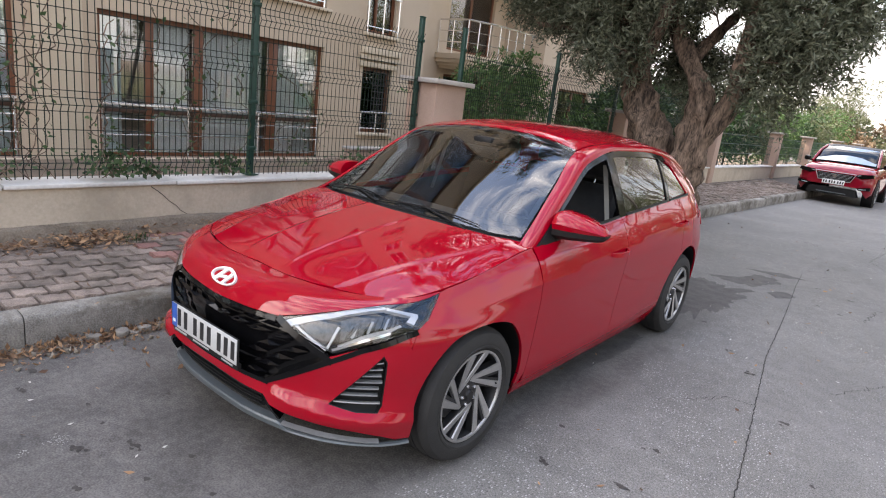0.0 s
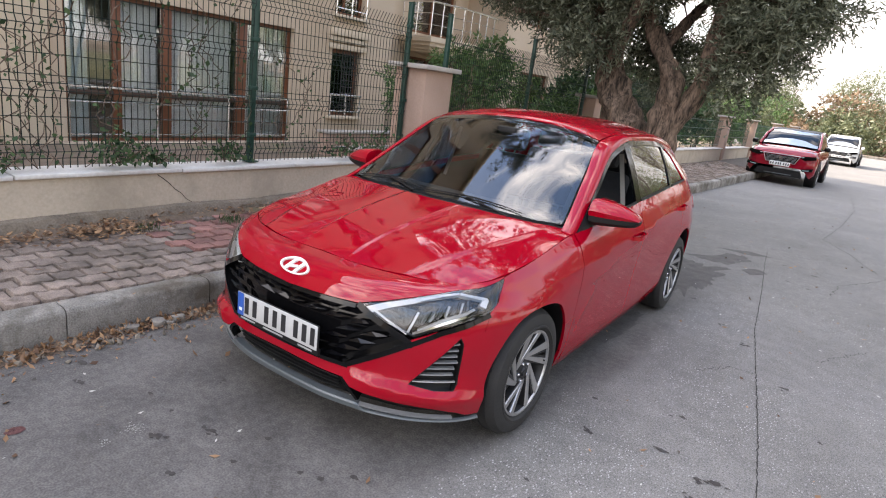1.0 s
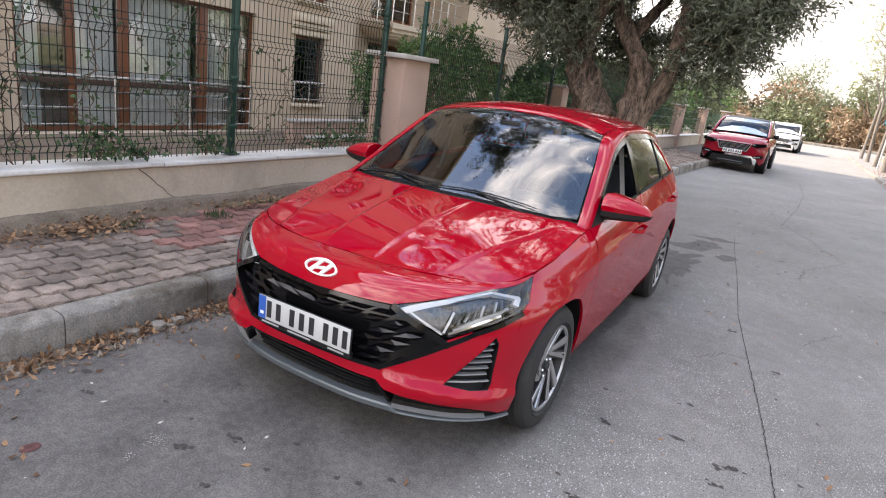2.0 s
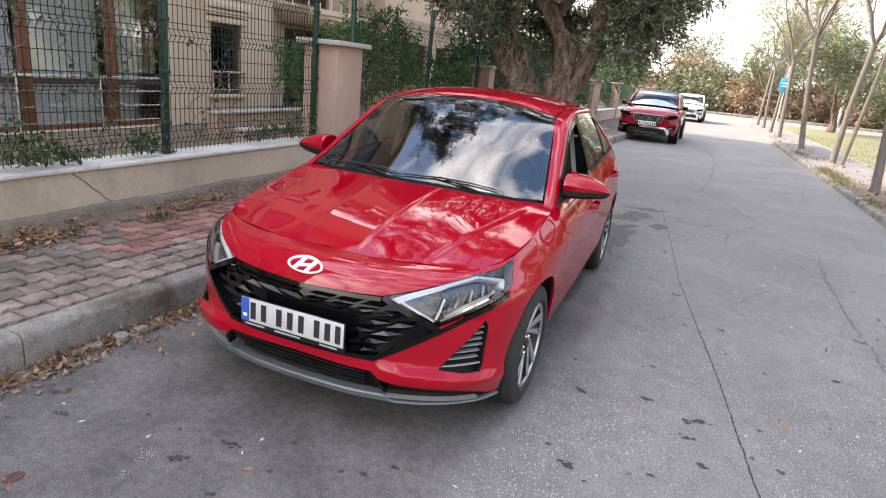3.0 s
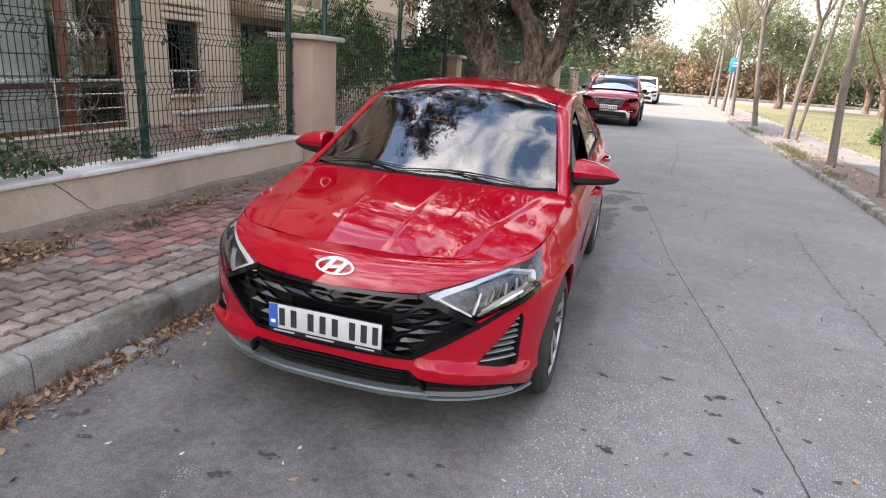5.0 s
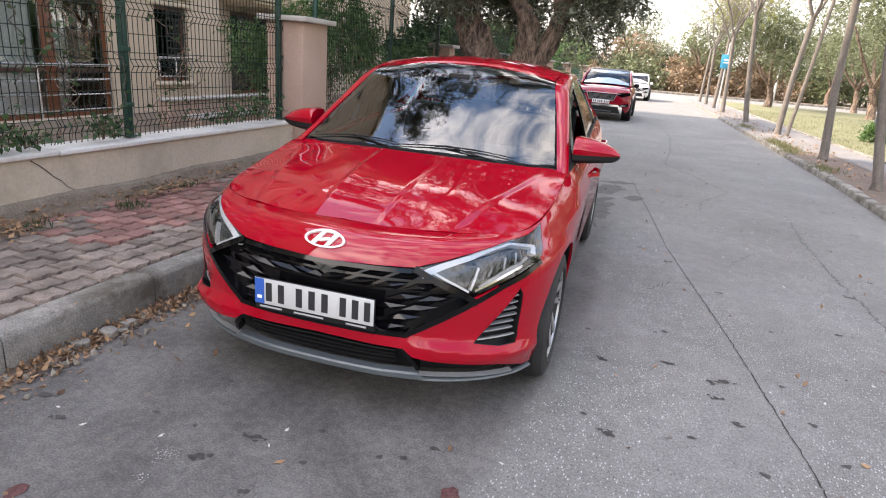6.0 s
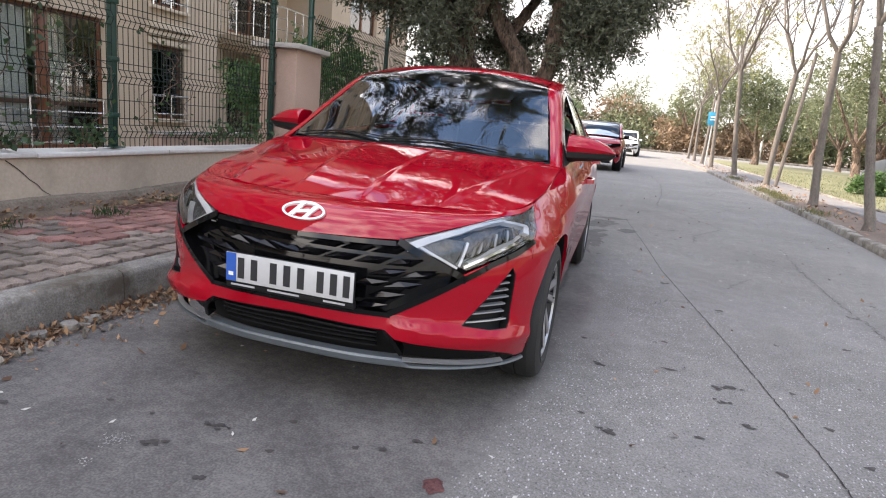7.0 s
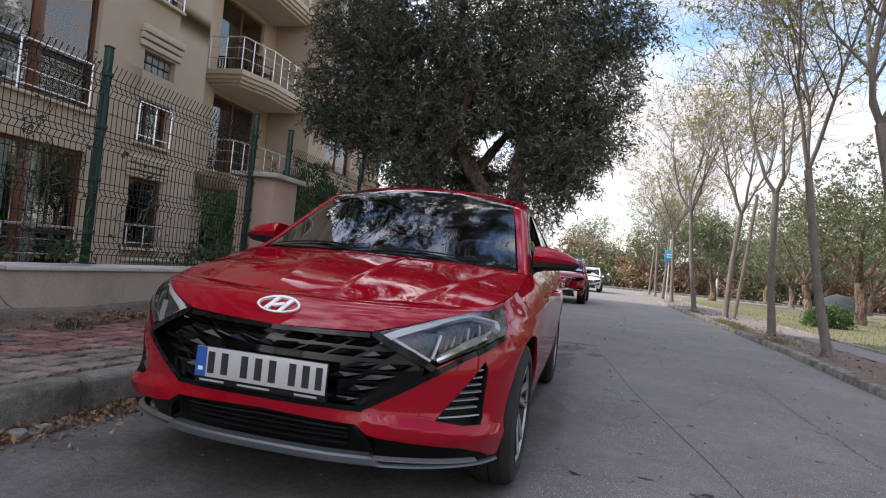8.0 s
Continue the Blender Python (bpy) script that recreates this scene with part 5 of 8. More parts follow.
half_poly = [P_GB0, P_GB1, P_GW, P_LB, P_GT1, P_GT0]
for r in range(6):
    v = .424 + r * .0435
    for c in range(5):
        s = .045 + c * .124 + (.062 if r % 2 else 0)
        if inside(half_poly, s - .035, v) and inside(half_poly, s + .045, v) and not (s < .25 and .435 < v < .56):
            for sd in SIDES:
                part("grille_blade", blade(s, v, .150, .034, .17, sd), M_BLADEBLACK, grille, smooth=0)

# lamps
for sd in SIDES:
    pod = panel(low, lamp_poly, .03, .03, sd, rim=0, lift=-.055)
    lamp = part("headlight", pod, M_GLOSSBLACK, car, "slim headlight with clear lens and bright running-light strips")
    lens = panel(low, [(a, b) for a, b in lamp_poly], .03, .02, sd, rim=.03, lift=-.001)
    o = part("lens", lens, M_LAMPLENS, lamp)
    o.visible_shadow = False

    def inner(pts, width, lift, thick, mat, name, label=""):
        strip_on(pts, width, lift, thick, mat, name, lamp, (sd,), label)

    up = [(a, b - .016) for a, b in LAMP_TOP]
    inner([(up[0][0] + .03, up[0][1] - .004), up[1], up[2], up[3], (up[4][0], up[4][1] - .012)], .026, -.008, .02, M_LAMPWHITE, "light_strip", "bright running-light strip")
    inner([(up[4][0] + .004, up[4][1] - .012), (s_of_y(-.355), .80), (s_of_y(-.385), .735)], .034, -.012, .02, M_LAMPWHITE, "light_strip", "bright running-light strip")
    inner([(P_GT1[0] + .065, .668), (P_LB[0] + .006, .590)], .009, -.014, .02, M_LAMPWHITE, "light_strip", "bright running-light strip")
    cheek = [(P_GT1[0] + .045, .662), (SX(.50), .680), (SX(.55), .696), (P_LB[0] + .040, .690), (P_LB[0] - .002, .598)]
    part("lamp_cheek", panel(low, cheek, .03, .02, sd, rim=.01, lift=-.026), M_LAMPGREY, lamp, "satin grey inner panel")
    bowl = [(P_LB[0] + .052, .628), (SX(.70), .668), (SX(.775), .706), (SX(.80), .74), (SX(.80), .84), (SX(.72), .800), (SX(.62), .712)]
    part("reflector_bowl", panel(low, bowl, .02, .02, sd, rim=.01, lift=-.040), M_LAMPGREY, lamp, "silvered reflector")
    inner([(P_LB[0] + .010, .597), (P_LB[0] + .046, .682)], .010, -.010, .02, M_LAMPWHITE, "light_strip", "bright running-light strip")
    inner([(P_LB[0] + .03, .594), (SX(.70), .640), (SX(.775), .678)], .010, -.010, .02, M_CHROME, "trim_strip")
    inner([(P_LB[0] + .05, .606), (SX(.70), .652), (SX(.775), .690), (SX(.80), .72)], .014, -.018, .02, M_SILVER, "trim_strip")
    for k in range(14):
        s0 = P_LB[0] + .064 + k * .0165
        b0 = .634 + k * .0055
        inner([(s0, b0), (s0 + .016 + .006 * (k % 3), b0 + .034 + k * .0040 + .012 * (k % 2))], .010 - .004 * (k % 2), -.018 - (k % 3) * .007, .02, (M_LAMPGREY, M_GLOSSBLACK, M_SILVER, M_DARKALLOY)[k % 4], "reflector", "chromed reflector module")

# vents in the bumper's corners
for sd in SIDES:
    vent = part("air_vent", panel(low, VENT, .03, .03, sd, rim=0, lift=-.05), M_BLACK, car, "black corner vent with thin slats")
    fr = [VENT[0], VENT[1], VENT[2], VENT[3], VENT[4], VENT[5], VENT[0]]
    strip_on(fr, .006, -.002, .05, M_BLACK, "vent_frame", vent, (sd,))
    for k in range(7):
        v = .388 + k * .028
        t = (v - VENT[0][1]) / (VENT[1][1] - VENT[0][1])
        s0 = VENT[0][0] + (VENT[1][0] - VENT[0][0]) * t + .008
        s1 = s0 + (VENT[3][0] - .004 - s0) * (.98 if k in (0, 3) else .90)
        strip_on([(s0, v), (s1, v + .004)], .005, -.012, .02, M_SILVER, "slat", vent, (sd,))

# lower intake and the grey lip
intake_poly = [(0, .235), (SX(.36), .225), (SX(.82), .20), (SX(.81), .24), (SX(.775), .262), (SX(.70), .292), (SX(.40), .334), (SX(.36), .358), (0, .37)]
intake = part("lower_intake", both(*[panel(low, intake_poly, .05, .03, sd, rim=0, lift=-.085) for sd in SIDES]), M_BLACK, car, "black lower air intake")
for k in range(4):
    strip_on([(0, .262 + k * .024), (SX(.33), .262 + k * .023)], .006, -.026, .02, M_BLACK, "intake_bar", intake)
strip_on([(SX(.36), .352), (SX(.40), .30), (SX(.425), .25)], .016, -.002, .04, M_GLOSSBLACK, "intake_fin", intake)
strip_on([(SX(.43), .228), (SX(.77), .216)], .005, .004, .02, M_SILVER, "intake_trim", intake, label="bright trim line")


def lip_point(s, k):
    prof = [(.206, .014), (.226, .008), (.234, .000), (.238, -.035), (.202, -.03), (.199, .006)]
    v, li = prof[k]
    t = min(1, max(0, (s - .42) / .05))
    t = t * t * (3 - 2 * t)
    v2 = (.205 + (v - .204) * 1.1) * (1 - t) + (.200 + (v - .204) * .34) * t
    return v2, (li if k != 3 else li * (1 - t) - .004 * t)


g = G()
N = 60
for i in range(-N, N + 1):
    s = s_of_y(-.352) * i / N
    for k in range(6):
        v, li = lip_point(abs(s), k)
        p = Vector(low(s, max(.16, v)))
        q = Vector(low(s + .004, max(.16, v))) - Vector(low(s - .004, max(.16, v)))
        n = Vector((q.y, -q.x, 0)).normalized()
        if n.y > 0 and abs(s) < .8:
            n = -n
        p = p + n * li
        g.v.append((p.x, p.y, v))
for i in range(2 * N):
    for k in range(6):
        a, b = i * 6 + k, i * 6 + (k + 1) % 6
        g.f.append((a, a + 6, b + 6, b))
g.f += [tuple(range(6)), tuple(2 * N * 6 + 5 - k for k in range(6))]
part("front_lip", g, M_LIP, car, "grey painted front lip spoiler")

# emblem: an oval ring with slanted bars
em = G()
def on_nose(x, z, out):
    s = math.copysign(SX(abs(x)), x) if abs(x) > 1e-6 else 0.0
    v = v_of_z(abs(s), z)
    p = Vector(low(s, v))
    e = .004
    n = (Vector(low(s + e, v)) - Vector(low(s - e, v))).cross(Vector(low(s, v + e)) - Vector(low(s, v - e))).normalized()
    return p + n * out


def emblem_bar(pts_out, pts_in):
    g = G()
    n = len(pts_out)
    for po, pi in zip(pts_out, pts_in):
        for x, z in (po, pi):
            for o in (.010, -.004):
                g.v.append(tuple(on_nose(x, z, o)))
    for i in range(n - 1):
        a, b = i * 4, i * 4 + 4
        g.f += [(a, a + 2, b + 2, b), (a, b, b + 1, a + 1), (a + 2, a + 3, b + 3, b + 2)]
    return g


EC = .728
ring = [(.089 * math.cos(a), EC + .0275 * math.sin(a)) for a in [2 * math.pi * k / 40 for k in range(41)]]
ring_in = [(.081 * math.cos(a), EC + .0218 * math.sin(a)) for a in [2 * math.pi * k / 40 for k in range(41)]]
badge = part("badge", emblem_bar(ring, ring_in), M_WHITE, car, "bright oval badge", 0)
for pts in ([(-.056, -.020), (-.022, .027), (-.004, .029), (-.036, -.023)], [(.004, -.029), (.036, .023), (.056, .020), (.022, -.027)], [(-.026, .000), (.022, .009), (.026, -.001), (-.022, -.010)]):
    a, b, c, d = [(x, EC + .78 * z) for x, z in pts]
    part("badge_bar", emblem_bar([a, b], [d, c]), M_WHITE, badge, smooth=0)

# number plate with plain bars
plate = part("number_plate", G().box((0, -.783, .500), (.525, .010, .118), .004), M_BLACK, car, "white number plate with a blue end in a black holder")
part("plate_face", G().box((.0, -.7892, .503), (.518, .003, .108), .001), M_PLATE, plate)
part("blue_end", G().box((-.237, -.7912, .503), (.042, .002, .106)), M_BLUE, plate)
part("plate_holder", G().box((0, -.776, .438), (.525, .018, .030), .004), M_BLACK, plate, "black plate holder strip")
for x, w in ((-.195, .045), (-.140, .045), (-.060, .046), (-.004, .046), (.052, .046), (.130, .045), (.182, .045), (.232, .042)):
    part("plate_bar", G().box((x, -.7914, .503), (w * .60, .002, .078)), M_INK, plate)
part("plate_bar", G().box((-.237, -.7926, .478), (.020, .001, .014)), M_WHITE, plate)
for x, w in ((-.19, .10), (-.02, .13), (.185, .085)):
    part("holder_bar", G().box((x, -.7858, .436), (w, .002, .007)), M_GREYINK, plate)

# bonnet
rear = [(.60, .352), (.40, .300), (.20, .272), (0, .262)]
edge = [(p[0] - .004, p[1] + .003) for p in EDGE if p[1] < .425 and p[0] > .02]
right = [(0, EDGE[0][1] + .004)] + edge + [(.742, .425)] + rear
bon = both(*[panel(bonnet, right, .009, .03, sd) for sd in SIDES])
part("bonnet", bon, M_RED, car)

for sd in SIDES:
    # front wing, above the arch and behind the lamp
    wing = [(P_LO_B[0], P_LO_B[1] + .0), (s_of_y(-.30), .765), (P_LO_T[0] + .004, .99), (s_of_y(-.16), 1 - .001), *[(s_of_y(y), 1 - .001) for y in (0, .15, .3)], (s_door - GAP - .012, .999), (s_door - GAP, .80), (s_door - GAP, .30), (s_of_y(.37), .215), (s_of_y(.352), .26)]
    wing += arc(0, .322, .358, -8, 172, 28)[0:] + [(s_arch0 - .032, .62)]
    part("front_wing", panel(low, wing, .03, .025, sd), M_RED, car)
    d1 = [(s_door + GAP, .245), (s_door + GAP, .80), (s_door + .0, .999), *[(s_of_y(y), .999) for y in (.6, .8, 1.0, 1.2)], (s_mid - GAP, .999), (s_mid - GAP, .245)]
    door = part("front_door", panel(low, d1, .035, .025, sd), M_RED, car)
    d2 = [(s_mid + GAP, .245), (s_mid + GAP, .999), *[(s_of_y(y), .999) for y in (1.6, 1.8, 2.0, 2.2, 2.35)], (s_of_y(2.44), .999), (s_of_y(2.40), .78), *[p for p in arc(2.58, .322, .372, 118, 172, 8)], (s_of_y(2.20), .245)]
    door2 = part("rear_door", panel(low, d2, .035, .025, sd), M_RED, car)
    sill = [(s_of_y(.38), .175), (s_of_y(.38), .241), (s_of_y(2.19), .241), (s_of_y(2.19), .175)]
    part("sill", panel(low, sill, .08, .03, sd), M_RED, car)
    part("sill_trim", panel(low, [(s_of_y(.38), .16), (s_of_y(.38), .173), (s_of_y(2.19), .173), (s_of_y(2.19), .16)], .1, .03, sd, lift=-.006), M_BLACK, car)
    q = [(s_of_y(2.444), .999), *[(s_of_y(y), .999) for y in (2.55, 2.7, 2.85)], (4.55, .999), (4.55, .20), (s_of_y(2.96), .20)]
    q += arc(2.58, .322, .368, -12, 118, 22) + [(s_of_y(2.404), .78)]
    part("rear_quarter", panel(low, q, .035, .03, sd), M_RED, car)
    part("rear_bumper", panel(low, [(4.553, .18), (4.553, .999), (S_END, .999), (S_END, .18)], .06, .05, sd), M_RED, car)
    # arches: dark wells and lips
    for cy in (0.0, 2.58):
        g = G()
        n = 30
        for i in range(n + 1):
            a = radians(-14 + 208 * i / n)
            yy, zz = cy + .365 * math.cos(a), .322 + .365 * math.sin(a)
            xo = low(s_of_y(yy), min(.9, max(.17, zz)))[0] - .012
            for xx in (xo, .60):
                g.v.append((xx * sd, yy, max(.15, zz)))
        for i in range(n):
            g.f.append((2 * i, 2 * i + 1, 2 * i + 3, 2 * i + 2) if sd > 0 else (2 * i, 2 * i + 2, 2 * i + 3, 2 * i + 1))
        k = len(g.v)
        g.v.append((.60 * sd, cy, .322))
        for i in range(n):
            g.f.append((k, 2 * i + 3, 2 * i + 1))
        part("wheel_arch_liner", g, M_BLACK, car)
    build_wheel(car, (.775 * sd, 0, .312), sd, turn=-1.0)
    build_wheel(car, (.772 * sd, 2.58, .312), sd)
    # pillar and rail
    rs = [(t, y) for y, t in [(.385, 0.0)] + [(.385 + k * .1, 0) for k in range(1, 28)] + [(3.1, 0), (3.1, 1)] + [(3.0 - k * .1, 1) for k in range(0, 27)] + [(.385, 1)]]
    part("roof_rail", panel(rail_skin, rs, .2, .05, sd, rim=.01), M_RED, car)
    # flank glazing
    zr = lambda y, d=.012: RAIL_Z(y) - d
    zb = lambda y, d=.010: BELT_Z(y) + d
    front = [(.63, zb(.63)), (1.0, zb(1.0)), (1.2, zb(1.2)), (1.375, zb(1.375)), (1.325, zr(1.325, .03)), (1.15, zr(1.15, .026)), (1.0, zr(1.0, .022)), (.85, zr(.85, .02)), (.66, zr(.66, .02))]
    rearw = [(1.47, zb(1.47)), (1.8, zb(1.8)), (2.16, zb(2.16)), (2.235, zr(2.235, .03)), (2.0, zr(2.0, .03)), (1.7, zr(1.7, .03)), (1.43, zr(1.43, .03))]
    quarter = [(2.225, zb(2.225)), (2.62, zb(2.62) + .008), (2.50, zr(2.50, .055)), (2.40, zr(2.40, .035)), (2.295, zr(2.295, .03))]
    # black surrounds: sail panel, centre post, sills
    sail = [(.43, zb(.43, -.004)), (.628, zb(.628, -.004)), (.655, zr(.655, .004)), (.6, zr(.6, .004)), (.45, zr(.45, .002))]
    part("sail_panel", panel(cabin, sail, .05, .05, sd, lift=.002), M_BLACK, car, "black mirror triangle")
    post = [(1.379, zb(1.379, -.004)), (1.466, zb(1.466, -.004)), (1.426, zr(1.426, .004)), (1.329, zr(1.329, .004))]
    part("centre_post", panel(cabin, post, .03, .05, sd, lift=.002), M_GLOSSBLACK, car, "gloss black door post")
    post2 = [(2.164, zb(2.164, -.004)), (2.221, zb(2.221, -.004)), (2.291, zr(2.291, .004)), (2.239, zr(2.239, .004))]
    part("rear_post", panel(cabin, post2, .03, .05, sd, lift=.002), M_GLOSSBLACK, car)
    cpost = [(2.626, zb(2.62, -.004)), (2.95, zb(2.95, -.004)), (3.05, RAIL_Z(3.05)), (2.8, RAIL_Z(2.8)), (2.6, RAIL_Z(2.6)), (2.40, RAIL_Z(2.40) - .001), (2.40, zr(2.40, .033)), (2.50, zr(2.50, .053))]
    part("rear_pillar", panel(cabin, cpost, .04, .04, sd), M_RED, car)
    for a, b in ((.63, 1.376), (1.469, 2.162), (2.223, 2.62)):
        trim = line([(a, zb(a, -.004)), (b, zb(b, -.004))], 5) + line([(b, zb(b, .010)), (a, zb(a, .010))], 5)
        part("window_trim", panel(cabin, trim, .06, .05, sd, lift=.006), M_BLACK, car)
    for a, b, wa, wb in ((.66, 1.327, .021, .031), (1.428, 2.237, .031, .031), (2.293, 2.40, .031, .031)):
        ks = [a + (b - a) * q / 8 for q in range(9)]
        hd = [(q, zr(q, 0)) for q in ks] + [(q, zr(q, wa + (wb - wa) * (q - a) / (b - a))) for q in ks[::-1]]
        part("window_frame", panel(cabin, hd, .05, .05, sd, lift=.002), M_GLOSSBLACK, car)
    panes = [("door_glass", rearw), ("quarter_glass", quarter)]
    if sd < 0:
        panes.append(("door_glass", front))
    for nm, pl in panes:
        o = part(nm, panel(cabin, pl, .06, .06, sd, rim=0, lift=-.006), M_FRONTGLASS if pl is front else M_CARGLASS, car)
        o.visible_shadow = False

    # mirror: a wedge that tapers to its outer tip, over a black lower shell
    def mirror_rows(lower):
        rows = []
        for i in range(13):
            u = i / 12
            x = .792 + .245 * u
            yf, yb = .592 + .085 * u ** 2.2, .752 - .012 * u
            h = .090 * (1 - .18 * u - .62 * u ** 2.6)
            end = 1 - max(0, (u - .86) / .14) ** 2 * .55
            if i == 0:
                h *= .93
            zs = 1.002 + .004 * u
            if lower:
                w = (.052 - .018 * u) * end
                sec = [(yf + .001, zs - .001), (yf + .004, zs - w * .6), (yf + .03, zs - w), (yb - .03, zs - w), (yb - .006, zs - w * .5), (yb, zs)]
            else:
                h *= end
                sec = [(yf, zs), (yf - .010 * end, zs + .32 * h), (yf + .004, zs + .66 * h), (yf + .026, zs + .90 * h), (yf + .06, zs + h), (yb - .03, zs + h), (yb - .003, zs + .93 * h), (yb, zs + .8 * h), (yb, zs)]
            rows.append([(x * sd, yy, zz) for yy, zz in sec])
        g = G()
        n = len(rows[0])
        for r in rows:
            g.v += r
        for i in range(12):
            for j in range(n):
                p, q = i * n + j, i * n + (j + 1) % n
                f = (p, q, q + n, p + n)
                g.f.append(f if sd < 0 else f[::-1])
        ends = [tuple(range(n)), tuple(12 * n + k for k in range(n))[::-1]]
        g.f += ends if sd > 0 else [f[::-1] for f in ends]
        return g

    mirror = part("door_mirror", mirror_rows(False), M_RED, car, "red door mirror on a black foot", 40)
    part("mirror_base", mirror_rows(True), M_BLACK, mirror, "black lower shell", 40)
    part("mirror_arm", G().tube([(.752 * sd, .66, .945), (.79 * sd, .665, .962), (.84 * sd, .67, .972)], [.030, .026, .02], 8), M_BLACK, mirror)
    part("mirror_glass", G().box((.880 * sd, .7500, 1.026), (.115, .004, .044), .001), M_CHROME, mirror)
    # handles
    for yy, zz in ((1.28, .815), (2.33, .895)):
        p = Vector(low(s_of_y(yy), v_of_z(s_of_y(yy), zz)))
        g = G()
        for k in range(13):
            t = k / 12 * 2 - 1
            o = .040 * (1 - abs(t) ** 4) + .004
            for dz, dx in ((-.012, o - .012), (-.012, o), (.012, o - .002), (.012, o - .014)):
                g.v.append(((p.x + dx) * sd, p.y + t * .10, p.z + dz + t * .004))
        for k in range(12):
            for c in range(4):
                a, b = k * 4 + c, k * 4 + (c + 1) % 4
                g.f.append((a, b, b + 4, a + 4) if sd < 0 else (a, a + 4, b + 4, b))
        g.f += [(0, 1, 2, 3), (51, 50, 49, 48)]
        part("door_handle", g, M_RED, door if yy < 2 else door2, "body-coloured door handle")
    # rear lamp
    part("tail_light", panel(low, [(4.28, .80), (4.55, .78), (4.75, .80), (4.75, .92), (4.50, .93), (4.30, .88)], .05, .05, sd, rim=.005, lift=.006), M_REDLENS, car, "red tail light")

# windscreen with its dark border, cowl, wipers
scr = [(0, .318), (.25, .326), (.45, .345), (.60, .372), (.722, .43), (.640, .83), (.575, 1.125), (.45, 1.148), (.25, 1.163), (0, 1.168)]
screen = part("windscreen", both(*[panel(top, scr, .05, .04, sd, rim=0, lift=.0) for sd in SIDES]), M_SCREEN, car)
screen.visible_shadow = False
frit = [
    [(0, .318), (.25, .326), (.45, .345), (.60, .372), (.722, .43), (.70, .455), (.59, .420), (.43, .395), (.25, .378), (0, .37)],
    [(.722, .43), (.640, .83), (.575, 1.125), (.548, 1.10), (.606, .83), (.682, .47)],
    [(.575, 1.125), (.45, 1.148), (.25, 1.163), (0, 1.168), (0, 1.135), (.25, 1.130), (.45, 1.115), (.548, 1.098)],
]
part("screen_border", both(*[panel(top, f, .05, .04, sd, rim=0, lift=-.006) for f in frit for sd in SIDES]), M_BLACK, car, "black printed windscreen border")
cowl = [(0, .20), (.40, .24), (.62, .30), (.745, .40), (.73, .425), (.60, .374), (.45, .347), (.25, .328), (0, .320)]
part("cowl", both(*[panel(top, cowl, .05, .04, sd, rim=0, lift=-.012) for sd in SIDES]), M_BLACK, car, "black plastic cowl below the windscreen")
part("rear_view_mirror", G().box((0, 1.02, 1.27), (.24, .035, .065), .012), M_BLACK, car)
part("sensor_housing", G().box((0, 1.06, 1.335), (.14, .12, .05), .015), M_BLACK, car)
for a, b, lift in (((.52, .372), (-.16, .330), .007), ((-.12, .345), (-.66, .405), .007)):
    pts = []
    for k in range(10):
        t = k / 9
        x, y = a[0] + (b[0] - a[0]) * t, a[1] + (b[1] - a[1]) * t + .012 * math.sin(t * math.pi)
        p = top(x, y)
        pts.append((p[0], p[1] - .004, p[2] + lift))
    w = part("wiper", G().tube(pts, [.0055 - .003 * abs(k / 9 * 2 - 1) for k in range(10)], 6), M_BLACK, car, "black wiper blade")
    m = pts[5]
    part("wiper_arm", G().tube([(a[0] - .05, .315, top(a[0] - .05, .315)[2] + .004), (m[0], m[1], m[2] + .006)], [.006, .004], 6), M_BLACK, w)

# roof, tail, aerial
roof = [(0, 1.172), (.25, 1.167), (.45, 1.152), (.575, 1.130), *[(SC_W(y) - .003, y) for y in (1.3, 1.6, 1.9, 2.2, 2.5, 2.8, 3.0)], (.505, 3.10), (0, 3.12)]
part("roof", both(*[panel(top, roof, .05, .05, sd) for sd in SIDES]), M_RED, car)
part("aerial", G().prism([(2.72, 1.375), (2.90, 1.352), (2.885, 1.415)], -.012, .012, "x"), M_RED, car, "shark-fin aerial")
hatch = G()
pts_t = [(x, top(x, 3.10)[1] + .0, top(x, 3.10)[2] - .004) for x in (-.50, -.3, -.1, .1, .3, .50)]
pts_b = [(x, 3.165 - .10 * (abs(x) / .7) ** 3, .995) for x in (-.68, -.4, -.13, .13, .4, .68)]
for k in range(6):
    hatch.v += [pts_t[k], pts_b[k]]
for k in range(5):
    hatch.f.append((2 * k, 2 * k + 1, 2 * k + 3, 2 * k + 2))
o = part("rear_window", hatch, M_CARGLASS, car, "sloping tinted rear window")
o.visible_shadow = False

# shell behind the panels, floor, cabin
for sd in SIDES:
    part("inner_skin", panel(low, [(s_of_y(.39), .18), (s_of_y(.39), .99), (s_of_y(2.40), .99), (s_of_y(2.24), .6), (s_of_y(2.20), .18)], .12, .08, sd, rim=0, lift=-.045), M_BLACK, car)
    part("inner_nose", panel(low, [(0, .18), (0, .995), (SX(.72), .99), (s_of_y(-.30), .72), (s_of_y(-.36), .5), (s_of_y(-.36), .18)], .08, .06, sd, rim=0, lift=-.07), M_BLACK, car)
floor_pan = G().box((0, 1.35, .195), (1.10, 3.55, .03), 0)
floor_pan.box((0, 1.2, .22), (1.52, 1.6, .05), 0)
part("floor_pan", floor_pan, M_BLACK, car)
part("bulkhead", G().box((0, .36, .60), (1.36, .05, .66), 0), M_BLACK, car)
g = G()
dash = [(.36, .90), (.40, .935), (.62, .945), (.80, .925), (.86, .86), (.80, .70), (.70, .55), (.40, .55)]
